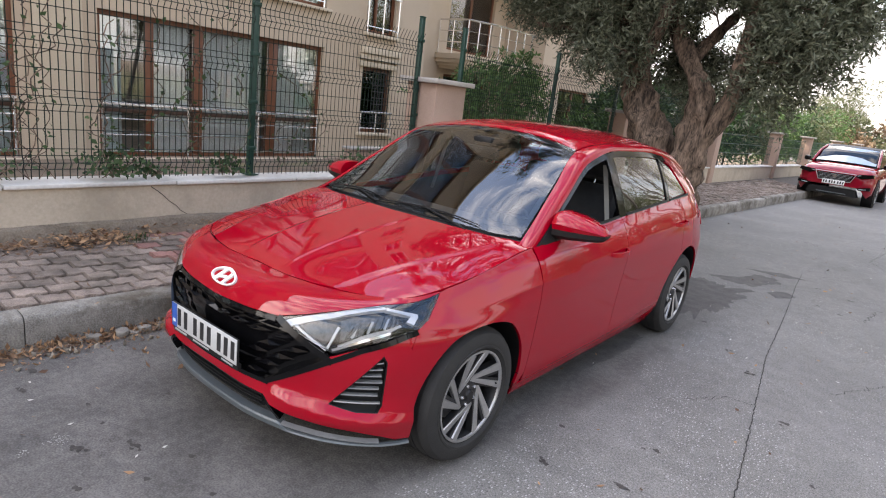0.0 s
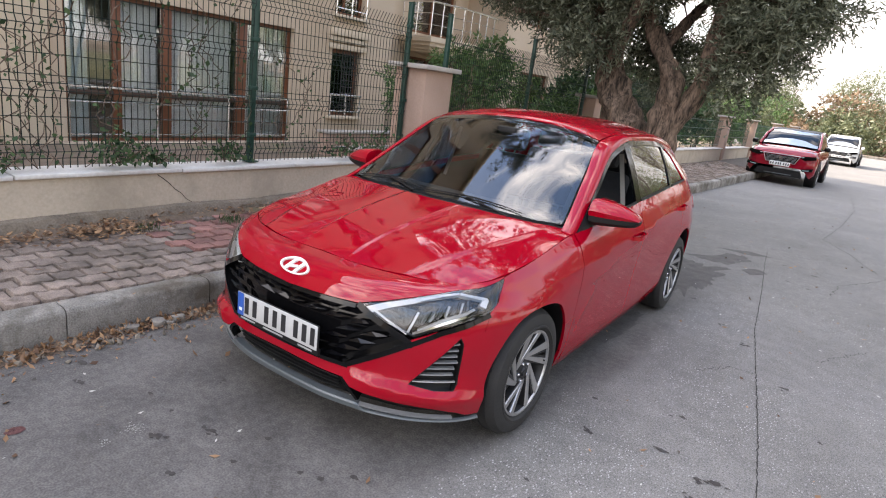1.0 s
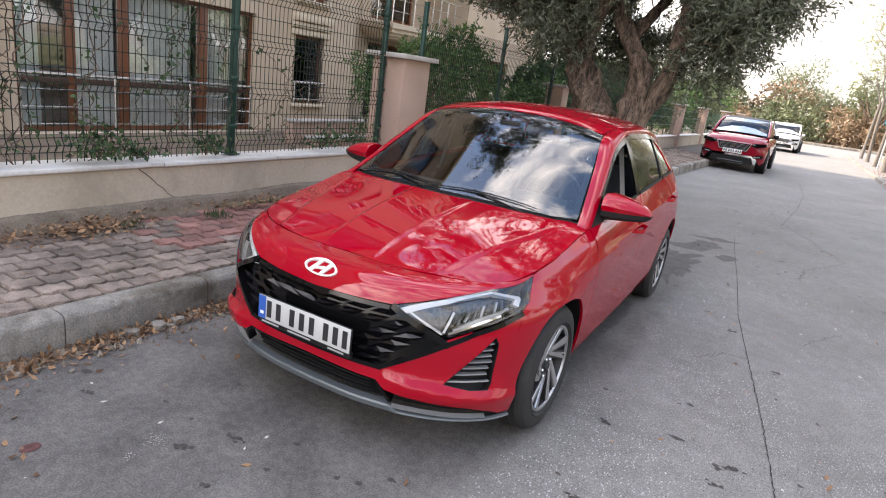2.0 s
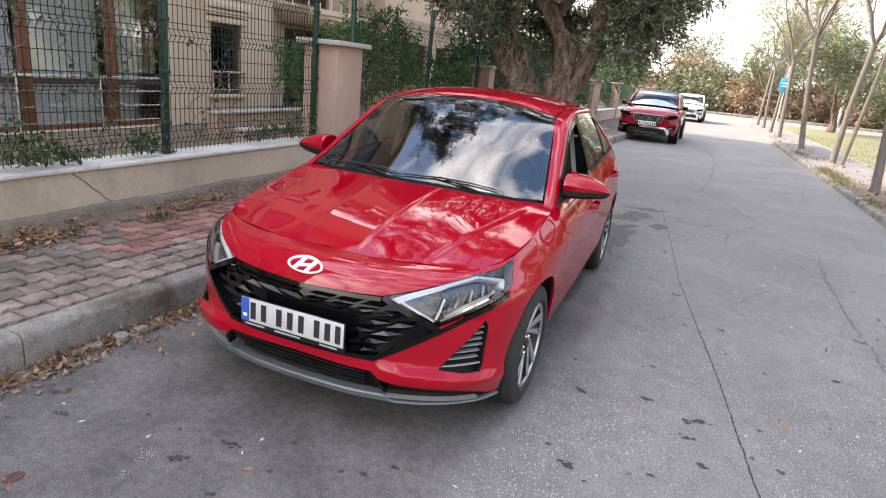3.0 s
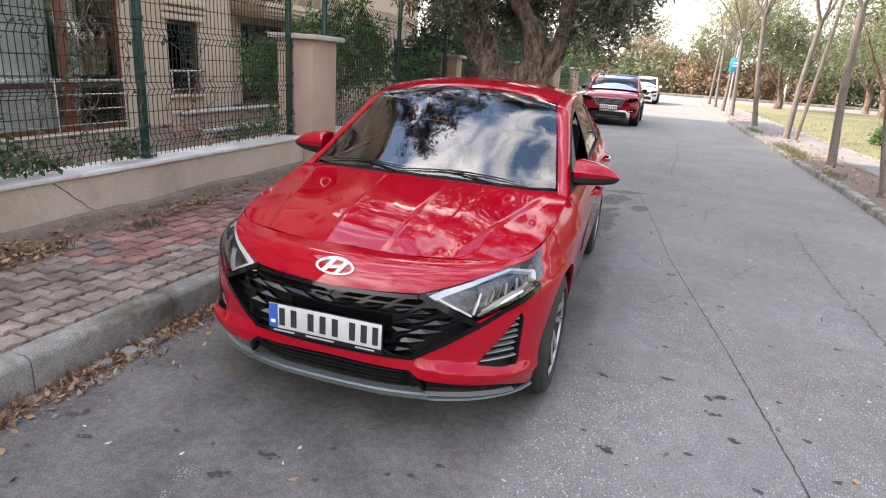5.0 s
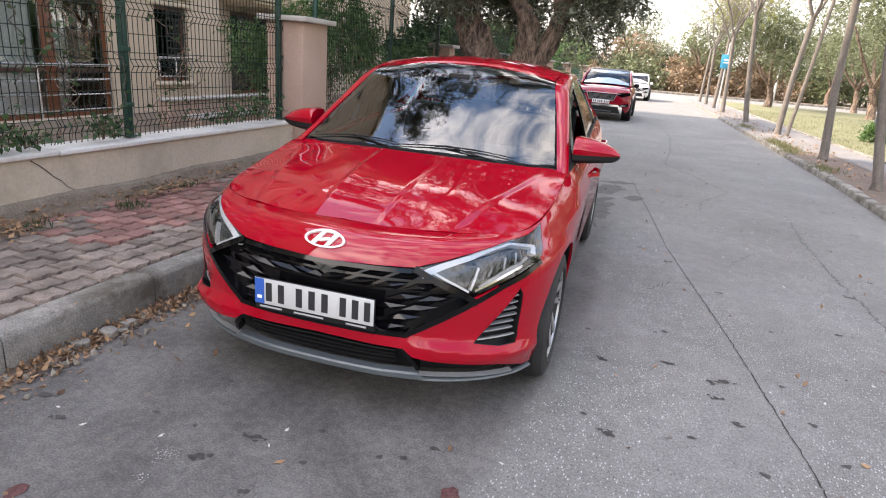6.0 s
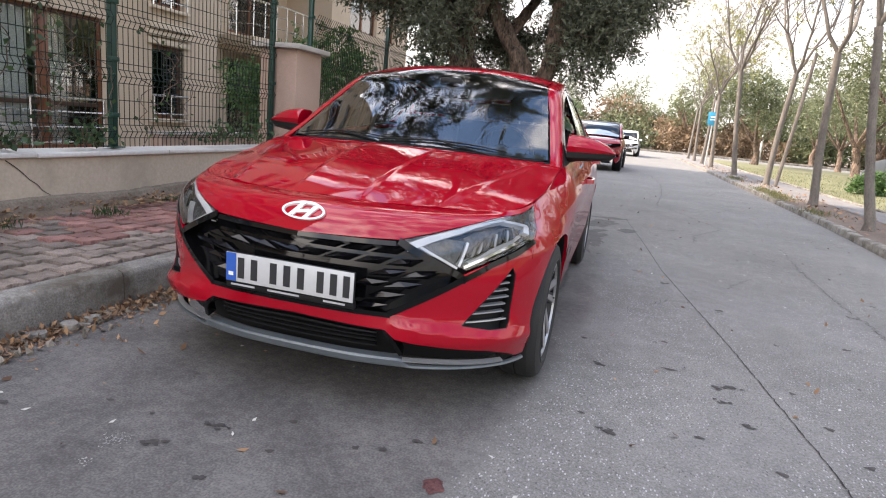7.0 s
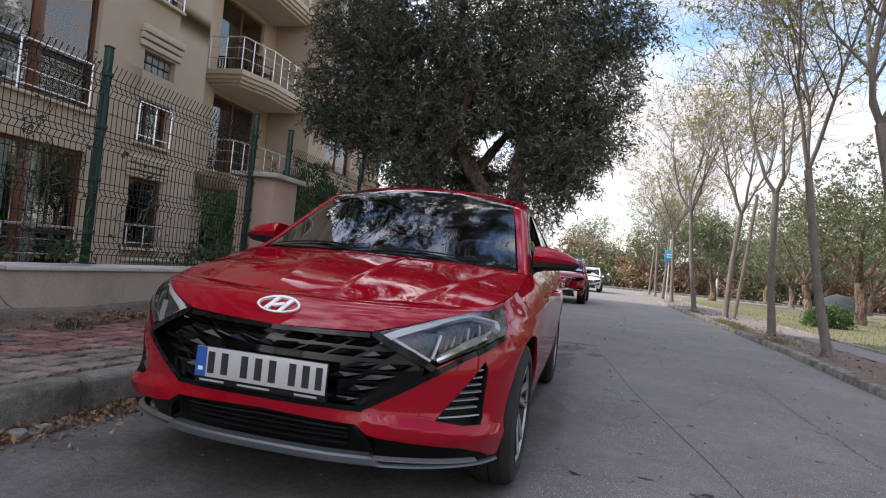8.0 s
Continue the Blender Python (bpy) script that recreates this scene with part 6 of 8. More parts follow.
g.prism(dash, -.69, .69, "x")
part("dashboard", g, M_DASH, car, "dashboard in dark grey that stands for reflection in the windscreen")
part("instrument_hood", G().prism([(.70, .93), (.74, .985), (.84, .975), (.86, .92)], .22, .56, "x"), M_BLACK, car)
ring_g = G()
mat_r = Matrix.Translation((.37, .98, .93)) @ Matrix.Rotation(radians(68), 4, "X")
pts = [mat_r @ Vector((.18 * math.cos(a), .18 * math.sin(a), 0)) for a in [2 * math.pi * k / 32 for k in range(33)]]
sw = part("steering_wheel", ring_g.tube(pts, .016, 8, False), M_BLACK, car, "dark steering wheel")
for a in (200, -20, 270):
    q = mat_r @ Vector((.17 * math.cos(radians(a)), .17 * math.sin(radians(a)), 0))
    part("spoke", G().tube([mat_r @ Vector((0, 0, -.02)), q], [.022, .014], 6), M_BLACK, sw)
part("airbag_pad", G().turn([(0, -.03), (.06, -.03), (.07, -.015), (.05, .0), (0, .005)], (.37, .97, .935), "y", 20), M_BLACK, sw)


def seat(x, y, w):
    s = part("seat", G().box((x, y, .52), (w, .50, .17), .05), M_SEAT, car, "black cloth seat")
    m = Matrix.Translation((x, y + .25, .56)) @ Matrix.Rotation(radians(-18), 4, "X")
    part("backrest", G().box((0, .06, .30), (w - .02, .13, .62), .05, m), M_SEAT, s)
    if w < .7:
        part("headrest", G().box((0, .05, .72), (.27, .10, .17), .04, m), M_SEAT, s)
        for dx in (-.05, .05):
            part("headrest_stalk", G().tube([m @ Vector((dx, .05, .58)), m @ Vector((dx, .05, .68))], .006, 6), M_STEEL, s)
    else:
        for dx in (-.42, 0, .42):
            part("headrest", G().box((dx, .05, .70), (.25, .09, .14), .035, m), M_SEAT, s)
    return s


seat(.37, 1.28, .50)
seat(-.37, 1.28, .50)
seat(0, 2.12, 1.24)
part("roof_lining", both(*[panel(top, [(0, 1.19), (.56, 1.15), (.55, 2.9), (0, 2.9)], .2, .2, sd, rim=0, lift=-.03) for sd in SIDES]), M_BEIGE, car)
for sd in SIDES:
    part("belt_strap", G().ribbon([(.715 * sd, 1.42, .90), (.70 * sd, 1.43, .97), (.625 * sd, 1.44, 1.28)], .030, (0, 1, 0)), M_BEIGE, car, "pale grey seat belt")
    part("pillar_lining", panel(rail_skin, [(.1, .45), (.1, 2.9), (.9, 2.9), (.9, .45)], .4, .2, sd, rim=0, lift=-.03), M_BEIGE, car)

# ---- trees ----
def leaf_mesh(name, pos, along, side, length, width, mat):
    """Many small pointed leaves, each its own little kite with a fold."""
    n = len(pos)
    v = np.empty((n, 4, 3), dtype=np.float32)
    up = np.cross(along, side)
    v[:, 0] = pos
    v[:, 1] = pos + along * (length * 0.45)[:, None] + side * (width * 0.5)[:, None] + up * (width * 0.15)[:, None]
    v[:, 2] = pos + along * length[:, None]
    v[:, 3] = pos + along * (length * 0.45)[:, None] - side * (width * 0.5)[:, None] + up * (width * 0.15)[:, None]
    me = bpy.data.meshes.new(name)
    me.vertices.add(n * 4)
    me.vertices.foreach_set("co", v.reshape(-1))
    me.loops.add(n * 4)
    me.loops.foreach_set("vertex_index", np.arange(n * 4, dtype=np.int32))
    me.polygons.add(n)
    me.polygons.foreach_set("loop_start", np.arange(0, n * 4, 4, dtype=np.int32))
    me.update(calc_edges=True)
    me.validate()
    me.materials.append(mat)
    return me


def unit(a):
    return a / np.maximum(1e-9, np.linalg.norm(a, axis=-1, keepdims=True))


def foliage(rng, lobes, twigs, per, leaf, droop=0.3, shell=0.55, spread=0.26):
    """Leaf places on twigs that fill rounded lobes (x, y, z, r, flatten)."""
    P, A = [], []
    tot = sum(l[3] ** 2 for l in lobes)
    for cx, cy, cz, r, fl in lobes:
        k = int(twigs * r * r / tot)
        d = unit(rng.normal(size=(k, 3)))
        rad = r * (shell + (1 - shell) * rng.random(k) ** 0.6) * (0.78 + 0.35 * np.sin(d[:, 0] * 5 + cx * 3) * np.cos(d[:, 1] * 4 + cz * 2))
        c = d * rad[:, None] * np.array([1, 1, fl]) + np.array([cx, cy, cz])
        ax = unit(d + rng.normal(size=(k, 3)) * 0.7 + np.array([0, 0, -droop]))
        for j in range(per):
            t = j / per
            p = c + ax * (spread * t) + np.array([0, 0, -0.05]) * t * t
            a = unit(ax * 0.7 + rng.normal(size=(k, 3)) * 0.75)
            P.append(p + rng.normal(size=(k, 3)) * 0.012)
            A.append(a)
    P, A = np.concatenate(P), np.concatenate(A)
    S = unit(np.cross(A, rng.normal(size=A.shape)))
    ln = leaf[0] * (0.7 + 0.6 * rng.random(len(P)))
    return P, A, S, ln, ln * leaf[1]


def gnarl(g, path, radii, n=30, amount=0.30, seed=0):
    """A knotty limb: a tube whose girth wanders and whose ribs twist."""
    k = len(g.v)
    pts, rs = [], []
    m = 8
    for i in range(len(path) - 1):
        for j in range(m):
            t = j / m
            p0, p1 = Vector(path[max(0, i - 1)]), Vector(path[i])
            p2, p3 = Vector(path[i + 1]), Vector(path[min(len(path) - 1, i + 2)])
            pts.append(0.5 * ((2 * p1) + (p2 - p0) * t + (2 * p0 - 5 * p1 + 4 * p2 - p3) * t * t + (3 * p1 - p0 - 3 * p2 + p3) * t ** 3))
            rs.append(radii[i] + (radii[i + 1] - radii[i]) * t)
    pts.append(Vector(path[-1]))
    rs.append(radii[-1])
    g.tube(pts, rs, n)
    for i in range(len(pts)):
        for j in range(n):
            q = k + i * n + j
            p = Vector(g.v[q])
            d = p - pts[i]
            a = 2 * math.pi * j / n
            f = 1 + amount * (math.sin(3 * a + i * 0.22 + seed) * 0.6 + noise.noise(p * 5.5 + Vector((seed, 0, 0))) * 1.3 + noise.noise(Vector((p.x * 14, p.y * 14, p.z * 3.5 + seed))) * .8)
            g.v[q] = tuple(pts[i] + d * f)
    return g


rng = np.random.default_rng(5)
olive = thing("olive_tree", "old olive tree with gnarled trunks and dense grey-green crown", "tree", at=(-1.23, 7.2, 0.2))
inv = olive.matrix_world.inverted()
# shrinks the tree about a point near the camera, holding its outline in view
near = Matrix.Translation((1.3, -2.6, 1.3)) @ Matrix.Scale(.92, 4) @ Matrix.Translation((-1.3, 2.6, -1.3))
tr = G()


def bough(path, radii, seed):
    """A limb of the crown, scaled towards the camera's stand to keep its look in view."""
    gnarl(tr, [near @ Vector(p) for p in path], [r * .92 for r in radii], seed=seed)


gnarl(tr, [(-1.08, 7.25, .1), (-1.15, 7.2, .7), (-1.33, 7.12, 1.3), (-1.58, 7.08, 1.85), (-1.76, 7.05, 2.4), (-2.0, 7.05, 3.0), (-2.35, 7.1, 4.0)], [.44, .36, .30, .23, .17, .12, .06], seed=1)
gnarl(tr, [(-.86, 7.15, .1), (-.80, 7.12, .7), (-.70, 7.1, 1.25), (-.68, 7.1, 1.65), (-.71, 7.1, 2.05), (-.97, 7.15, 2.45), (-1.27, 7.2, 2.95), (-1.42, 7.2, 3.8), (-1.5, 7.2, 4.9)], [.38, .28, .24, .18, .14, .12, .10, .08, .05], seed=4)
gnarl(tr, [(-.66, 7.1, 1.2), (-.38, 7.08, 1.7), (-.23, 7.05, 2.2), (-.2, 7.0, 2.7), (-.1, 6.9, 3.4), (.3, 6.7, 4.3)], [.16, .13, .12, .10, .08, .04], seed=9)
bough([(-1.95, 7.9, 1.9), (-1.7, 7.6, 2.6), (-1.35, 7.2, 3.4), (-1.0, 6.7, 4.2)], [.12, .10, .08, .04], 12)
bough([(-1.15, 8.1, 2.6), (-.8, 8.7, 3.4), (-.2, 9.4, 4.4)], [.10, .08, .04], 15)
bough([(-1.7, 8.05, 5.2), (-1.7, 7.9, 5.9), (-1.7, 7.0, 6.6), (-1.8, 5.6, 7.1)], [.06, .05, .035, .015], 31)
bough([(-.36, 7.9, 2.3), (.35, 7.9, 2.9), (.95, 7.8, 3.3)], [.07, .05, .025], 19)
bough([(-2.2, 7.9, 2.6), (-2.9, 7.6, 2.9), (-3.7, 7.4, 3.0)], [.08, .06, .03], 23)
t = part("trunk", tr, M_BARK, olive, "dark furrowed olive trunks", 60)
t.matrix_parent_inverse = inv
inv = inv @ near
lobes = [(.45, 7.8, 3.3, .75, .85), (.95, 7.9, 4.3, .78, .9), (.75, 8.0, 5.4, 1.0, .9), (-.2, 7.4, 4.5, 1.1, .9), (-.3, 8.2, 5.7, 1.1, .85), (-1.3, 7.3, 3.7, 1.05, .8), (-1.4, 7.6, 5.2, 1.3, .95),
         (-2.3, 7.6, 4.3, 1.1, .9), (-2.4, 8.0, 5.6, 1.15, .85), (-3.3, 7.8, 4.8, 1.1, .9), (-3.2, 7.7, 3.6, .95, .8), (-4.0, 7.9, 4.0, .8, .8), 
         (.55, 7.5, 2.65, .5, .9), (.25, 7.7, 2.4, .55, .8), (-1.9, 7.2, 2.6, .50, .7), (.1, 8.3, 3.6, .9, .9), (-1.2, 8.9, 3.4, 1.0, .8), (-2.9, 8.9, 3.5, 1.0, .8), (-2.2, 7.4, 3.1, .75, .7), (-2.75, 7.6, 3.2, .6, .7), (-1.55, 9.3, 4.6, 1.2, .9), (-.2, 9.4, 4.6, 1.1, .9),
         (-2.7, 9.2, 4.6, 1.1, .9), (.9, 7.7, 3.2, .45, .8), (1.25, 8.0, 5.2, .6, .9), (-3.6, 7.6, 3.3, .5, .8),
         (-3.9, 8.2, 5.4, 1.0, .9)]
lobes += [(-1.6, 9.2, 3.1, .9, .8), (-.3, 9.0, 3.3, .85, .8), (.45, 8.7, 3.0, .6, .8), (-1.1, 9.0, 2.5, .6, .8), (-2.2, 9.1, 2.7, .7, .8)]
# unseen ragged boughs over the car, placed to fit its reflections in camera view
back = near.inverted()
for x, y, z, r in ((-2.0, 5.3, 6.3, .95), (-1.0, 5.5, 6.4, .95), (-3.0, 5.0, 6.3, .8), (0.0, 5.8, 6.5, .75), (-3.6, 5.8, 5.9, .8), (-2.9, 3.8, 6.6, .42), (-2.2, 4.2, 6.9, .5), (-1.5, 4.4, 6.9, .48), (-.9, 4.7, 7.2, .5), (-.3, 4.6, 7.0, .42), (.3, 4.9, 7.1, .38), (-2.6, 3.3, 7.0, .3), (-1.2, 3.9, 7.3, .3), (.5, 5.6, 6.3, .6), (.9, 5.2, 7.0, .40), (1.35, 5.6, 6.9, .36), (.7, 4.7, 7.4, .30), (.1, 4.4, 7.5, .32), (1.0, 6.0, 6.3, .45)):
    p = back @ Vector((x, y, z))
    lobes.append((p.x, p.y, p.z, r / .92, .8))
sprays = []
for x, y, z, r, fl in lobes:
    for _ in range(5):
        d = unit(rng.normal(size=3) + np.array([0, -.35, -.05]))
        k = r * rng.uniform(.85, 1.18)
        sprays.append((x + d[0] * k, y + d[1] * k, z + d[2] * k * fl, rng.uniform(.17, .34), 1.0))
P, A, S, ln, wd = foliage(rng, lobes + sprays, 17500, 15, (.098, .24), droop=.45, shell=.5, spread=.32)
# two gaps of sky cut through the crown along the camera's sight lines
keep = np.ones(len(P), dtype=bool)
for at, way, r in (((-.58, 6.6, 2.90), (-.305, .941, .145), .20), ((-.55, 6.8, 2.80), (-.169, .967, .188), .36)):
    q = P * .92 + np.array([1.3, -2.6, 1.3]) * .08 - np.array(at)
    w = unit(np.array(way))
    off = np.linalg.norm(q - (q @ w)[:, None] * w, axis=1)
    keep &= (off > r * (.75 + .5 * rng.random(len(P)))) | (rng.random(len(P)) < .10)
# sky gap between crown top and overhanging bough, cut to fit reflections in view
ragged = 2.5 * np.sin(P[:, 0] * 3.1) + 1.5 * np.sin(P[:, 0] * 7.3 + P[:, 1] * 5) + rng.normal(size=len(P)) * .8


def rise_from(x, y, z):
    q = P * .92 + np.array([1.3, -2.6, 1.3]) * .08 - np.array([x, y, z])
    return np.degrees(np.arctan2(q[:, 2], np.hypot(q[:, 0], q[:, 1]))) + ragged


low_rise, high_rise = rise_from(0, 0, .9), rise_from(0, .75, 1.2)
lace = np.sin(P[:, 0] * 5.7 + 1) * np.sin(P[:, 1] * 4.9) + .6 * np.sin(P[:, 2] * 6.1 + P[:, 0] * 2) > -.38
keep &= (low_rise < 38) | ((high_rise > 38) & (high_rise < 58) & (lace | (high_rise < 47)))
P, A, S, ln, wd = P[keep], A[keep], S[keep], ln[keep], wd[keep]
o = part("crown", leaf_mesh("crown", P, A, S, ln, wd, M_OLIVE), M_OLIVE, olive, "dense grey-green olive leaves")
o["kind"] = "stuff"
o.matrix_parent_inverse = inv
tw = G()
for q in range(420):
    i = rng.integers(len(P))
    p = Vector(P[i].tolist())
    c = Vector(lobes[int(np.argmin([(p.x - l[0]) ** 2 + (p.y - l[1]) ** 2 + (p.z - l[2]) ** 2 for l in lobes]))][:3])
    tw.tube([c, c.lerp(p, .5) + Vector((0, 0, -.05)), p], [.016, .009, .004], 4, False)
o = part("twig_growth", tw, M_BARK, olive)
o["kind"] = "stuff"
o.matrix_parent_inverse = inv


def street_tree(x, y, seed, lean=(0, 0), fork=3.2, r=0.095, leaves=500, height=8.0, pale=True):
    """A young pollarded street tree, nearly bare: straight trunk, upward limbs, fine twigs, a few leaves."""
    rn = random.Random(seed)
    t = thing("street_tree", "slender young street tree, nearly bare with a few yellowing leaves", "tree", "row of street trees on the verge", at=(x, y, 0.08))
    g = G()
    top_ = Vector((lean[0], lean[1], fork))
    mid = top_ * 0.5 + Vector((rn.uniform(-.05, .05), rn.uniform(-.05, .05), 0))
    g.tube([(0, 0, -.05), (0.0, 0.0, .12), mid * .5, mid, mid.lerp(top_, .6), top_], [r * 1.7, r * 1.15, r, r * .92, r * .88, r * .9], 10)
    twig = G()
    tips = []

    def limb(p, d, L, rad, depth):
        n = (8, 6, 5, 4, 3)[depth]
        pts, rs, ds = [p], [rad], [d]
        bend = (.13, .20, .24, .28, .30)[depth]
        for i in range(n):
            d = (d + Vector((rn.gauss(0, bend), rn.gauss(0, bend), rn.gauss(.07, bend * .6)))).normalized()
            p = p + d * L / n
            pts.append(p)
            ds.append(d)
            rs.append(max(.0028, rad * (1 - .70 * (i + 1) / n)))
        (g if depth < 2 else twig).tube(pts, rs, (7, 6, 4, 3, 3)[depth], False)
        if depth >= 3:
            tips.append((p, d))
        if depth < 4:
            m = (7, 5, 4, 3)[depth]
            for q in range(m):
                i = min(n, max(1, round(n * (.28 + .72 * (q + rn.random() * .6) / m))))
                a = rn.uniform(0, 2 * math.pi)
                side = ds[i].cross(Vector((math.cos(a), math.sin(a), .3))).normalized()
                nd = (ds[i] + side * rn.uniform(.45, .95)).normalized()
                limb(pts[i], nd, L * rn.uniform(.48, .68), max(.003, rs[i] * rn.uniform(.50, .70)), depth + 1)

    k = rn.choice((3, 3, 4))
    a0 = rn.uniform(0, 6.28)
    for q in range(k):
        a = a0 + 2 * math.pi * q / k + rn.uniform(-.4, .4)
        limb(top_, Vector((math.cos(a) * .50, math.sin(a) * .50, 1.0)).normalized(), (height - fork) * .56, r * .56, 0)
    part("trunk", g, M_BARK_PALE if pale else M_BARK, t, smooth=60)
    o = part("twig_growth", twig, M_BARK_PALE if pale else M_BARK, t, smooth=60)
    o["kind"] = "stuff"
    rg = np.random.default_rng(seed)
    idx = rg.integers(len(tips), size=leaves // 4)
    P, A = [], []
    for i in idx:
        p, d = np.array(tips[i][0]), np.array(tips[i][1])
        st = unit(d * .4 + rg.normal(size=3) * .5 + np.array([0, 0, -.25]))
        for j in range(7):
            P.append(p + st * (.05 + .035 * j))
            A.append(unit(st * .3 + rg.normal(size=3) * .8))
    P, A = np.array(P), np.array(A)
    S = unit(np.cross(A, rg.normal(size=A.shape)))
    ln = .095 * (.7 + .6 * rg.random(len(P)))
    o = part("foliage", leaf_mesh("leaves", P, A, S, ln, ln * .42, M_STREETLEAF), M_STREETLEAF, t)
    o["kind"] = "stuff"
    return t


street_tree(4.62, 7.45, 3, lean=(-.34, .40), fork=2.9, r=.064, leaves=1300, height=8.2)
street_tree(4.86, 11.2, 8, lean=(-.13, .05), fork=3.0, r=.075, leaves=1300, height=8.6)
street_tree(5.12, 17.0, 14, lean=(.22, .10), fork=3.2, r=.078, leaves=1300, height=8.8)
street_tree(4.96, 21.7, 21, lean=(-.4, .0), fork=3.7, r=.085, leaves=1600, height=9.6)
street_tree(4.90, 27.9, 27, lean=(-.15, .1), fork=3.3, r=.085, leaves=1600, height=8.6)
street_tree(4.95, 32.0, 33, lean=(.1, 0), fork=3.4, r=.08, leaves=1600, height=8.0)
street_tree(5.0, 36.5, 41, lean=(-.1, 0), fork=3.2, r=.08, leaves=1600, height=7.4)
street_tree(5.0, 40.5, 44, lean=(.1, 0), fork=3.2, r=.08, leaves=1600, height=7.0)
street_tree(4.85, 5.6, 52, lean=(-.3, .5), fork=3.2, r=.078, leaves=800, height=8.2)


def park_olive(x, y, seed, h, spread, mat=M_OLIVE_FAR, leaf=(.16, .36), twigs=1500):
    rg = np.random.default_rng(seed)
    rn = random.Random(seed)
    t = thing("park_tree", "round-crowned olive tree on the lawn", "tree", "olive trees in the park", at=(x, y, 0.08))
    g = G()
    base = Vector((0, 0, -.1))
    fork = Vector((rn.uniform(-.3, .3), rn.uniform(-.3, .3), h * .22))
    gnarl(g, [base, base.lerp(fork, .5) + Vector((.12, .1, 0)), fork], [.26, .19, .17], 10, .2, seed)
    lobes = []
    for q in range(4):
        a = q * 1.57 + rn.uniform(-.5, .5)
        e = Vector((math.cos(a) * spread * .5, math.sin(a) * spread * .5, h * rn.uniform(.5, .7)))
        gnarl(g, [fork, fork.lerp(e, .45) + Vector((0, 0, -.15)), e], [.12, .09, .04], 8, .2, seed + q)
    for q in range(13):
        a = rn.uniform(0, 6.28)
        rr = spread * rn.uniform(.1, .75)
        zz = h * rn.uniform(.42, .86)
        lobes.append((math.cos(a) * rr, math.sin(a) * rr, zz, spread * rn.uniform(.30, .48), .85))
    lobes.append((0, 0, h * .75, spread * .55, .8))
    P, A, S, ln, wd = foliage(rg, lobes, twigs, 9, leaf, droop=.4, shell=.5, spread=.35)
    part("trunk", g, M_BARK, t, smooth=60)
    o = part("crown", leaf_mesh("crown", P, A, S, ln, wd, mat), mat, t)
    o["kind"] = "stuff"
    return t


m1 = park_olive(11.4, 24.0, 71, 7.6, 4.0)
park_olive(13.5, 36.5, 72, 7.4, 4.2)
park_olive(9.2, 41.5, 73, 6.2, 3.2)
park_olive(19.5, 31.0, 74, 7.8, 4.4)
park_olive(15.2, 17.5, 75, 7.2, 3.8)
# last five stand out of view, added to keep light off the car's flank
for x, y, r, s in ((7.2, 63.5, 40, 1.10), (17.5, 60.5, 100, .95), (23, 62, 200, 1.05), (29, 58.5, 310, 1.1), (36, 64, 20, 1.2), (27, 44, 75, 1.0), (47, 62, 150, 1.2), (-6.5, 66, 60, 1.0), (2.6, 69, 10, .72), (41, 52, 260, 1.15), (12.5, 66, 130, 1.3), (20, 70, 220, 1.4), (31, 72, 300, 1.4), (0.5, 78, 90, 1.2), (-14, 72, 45, 1.3), (16, 48, 15, .9), (22, 50, 190, 1.0), (34, 40, 80, 1.1), (18, 8, 30, 1.0), (13.5, -2, 140, 1.0), (20, -8, 250, 1.1), (25, 20, 10, 1.1), (12, -12, 70, 1.0)):
    copy_thing(m1, pose(x, y, .05, 0, 0, r) @ Matrix.Scale(s, 4))


def bush(name, label, lobes, mat, twigs, leaf, seed, category="shrub", group="", per=9, spread=.2, stems=True):
    rg = np.random.default_rng(seed)
    c = lobes[0]
    t = thing(name, label, category, group, at=(c[0], c[1], .08))
    inv = t.matrix_world.inverted()
    P, A, S, ln, wd = foliage(rg, lobes, twigs, per, leaf, droop=.1, shell=.35, spread=spread)
    o = part("foliage", leaf_mesh("leaves", P, A, S, ln, wd, mat), mat, t)
    o["kind"] = "stuff"
    o.matrix_parent_inverse = inv
    if stems:
        g = G()
        for l in lobes:
            g.tube([(c[0] + (l[0] - c[0]) * .4, c[1] + (l[1] - c[1]) * .4, .02), ((c[0] + l[0]) / 2, (c[1] + l[1]) / 2, l[2] * .5), l[:3]], [.03, .02, .008], 5, False)
        o = part("stem_growth", g, M_BARK, t)
        o["kind"] = "stuff"
        o.matrix_parent_inverse = inv
    return t


# garden shrubs behind the wall
bush("garden_shrub", "leafy dark green garden shrub behind the fence", [(-4.9, 6.9, 1.1, .75, 1.0), (-4.2, 7.1, 1.5, .75, 1.0), (-3.6, 7.0, 1.6, .6, 1.0), (-4.6, 6.9, 1.9, .5, .9), (-3.9, 7.2, 2.15, .45, .9), (-5.4, 6.7, 1.4, .55, .9)], M_SHRUB, 1300, (.085, .34), 101)
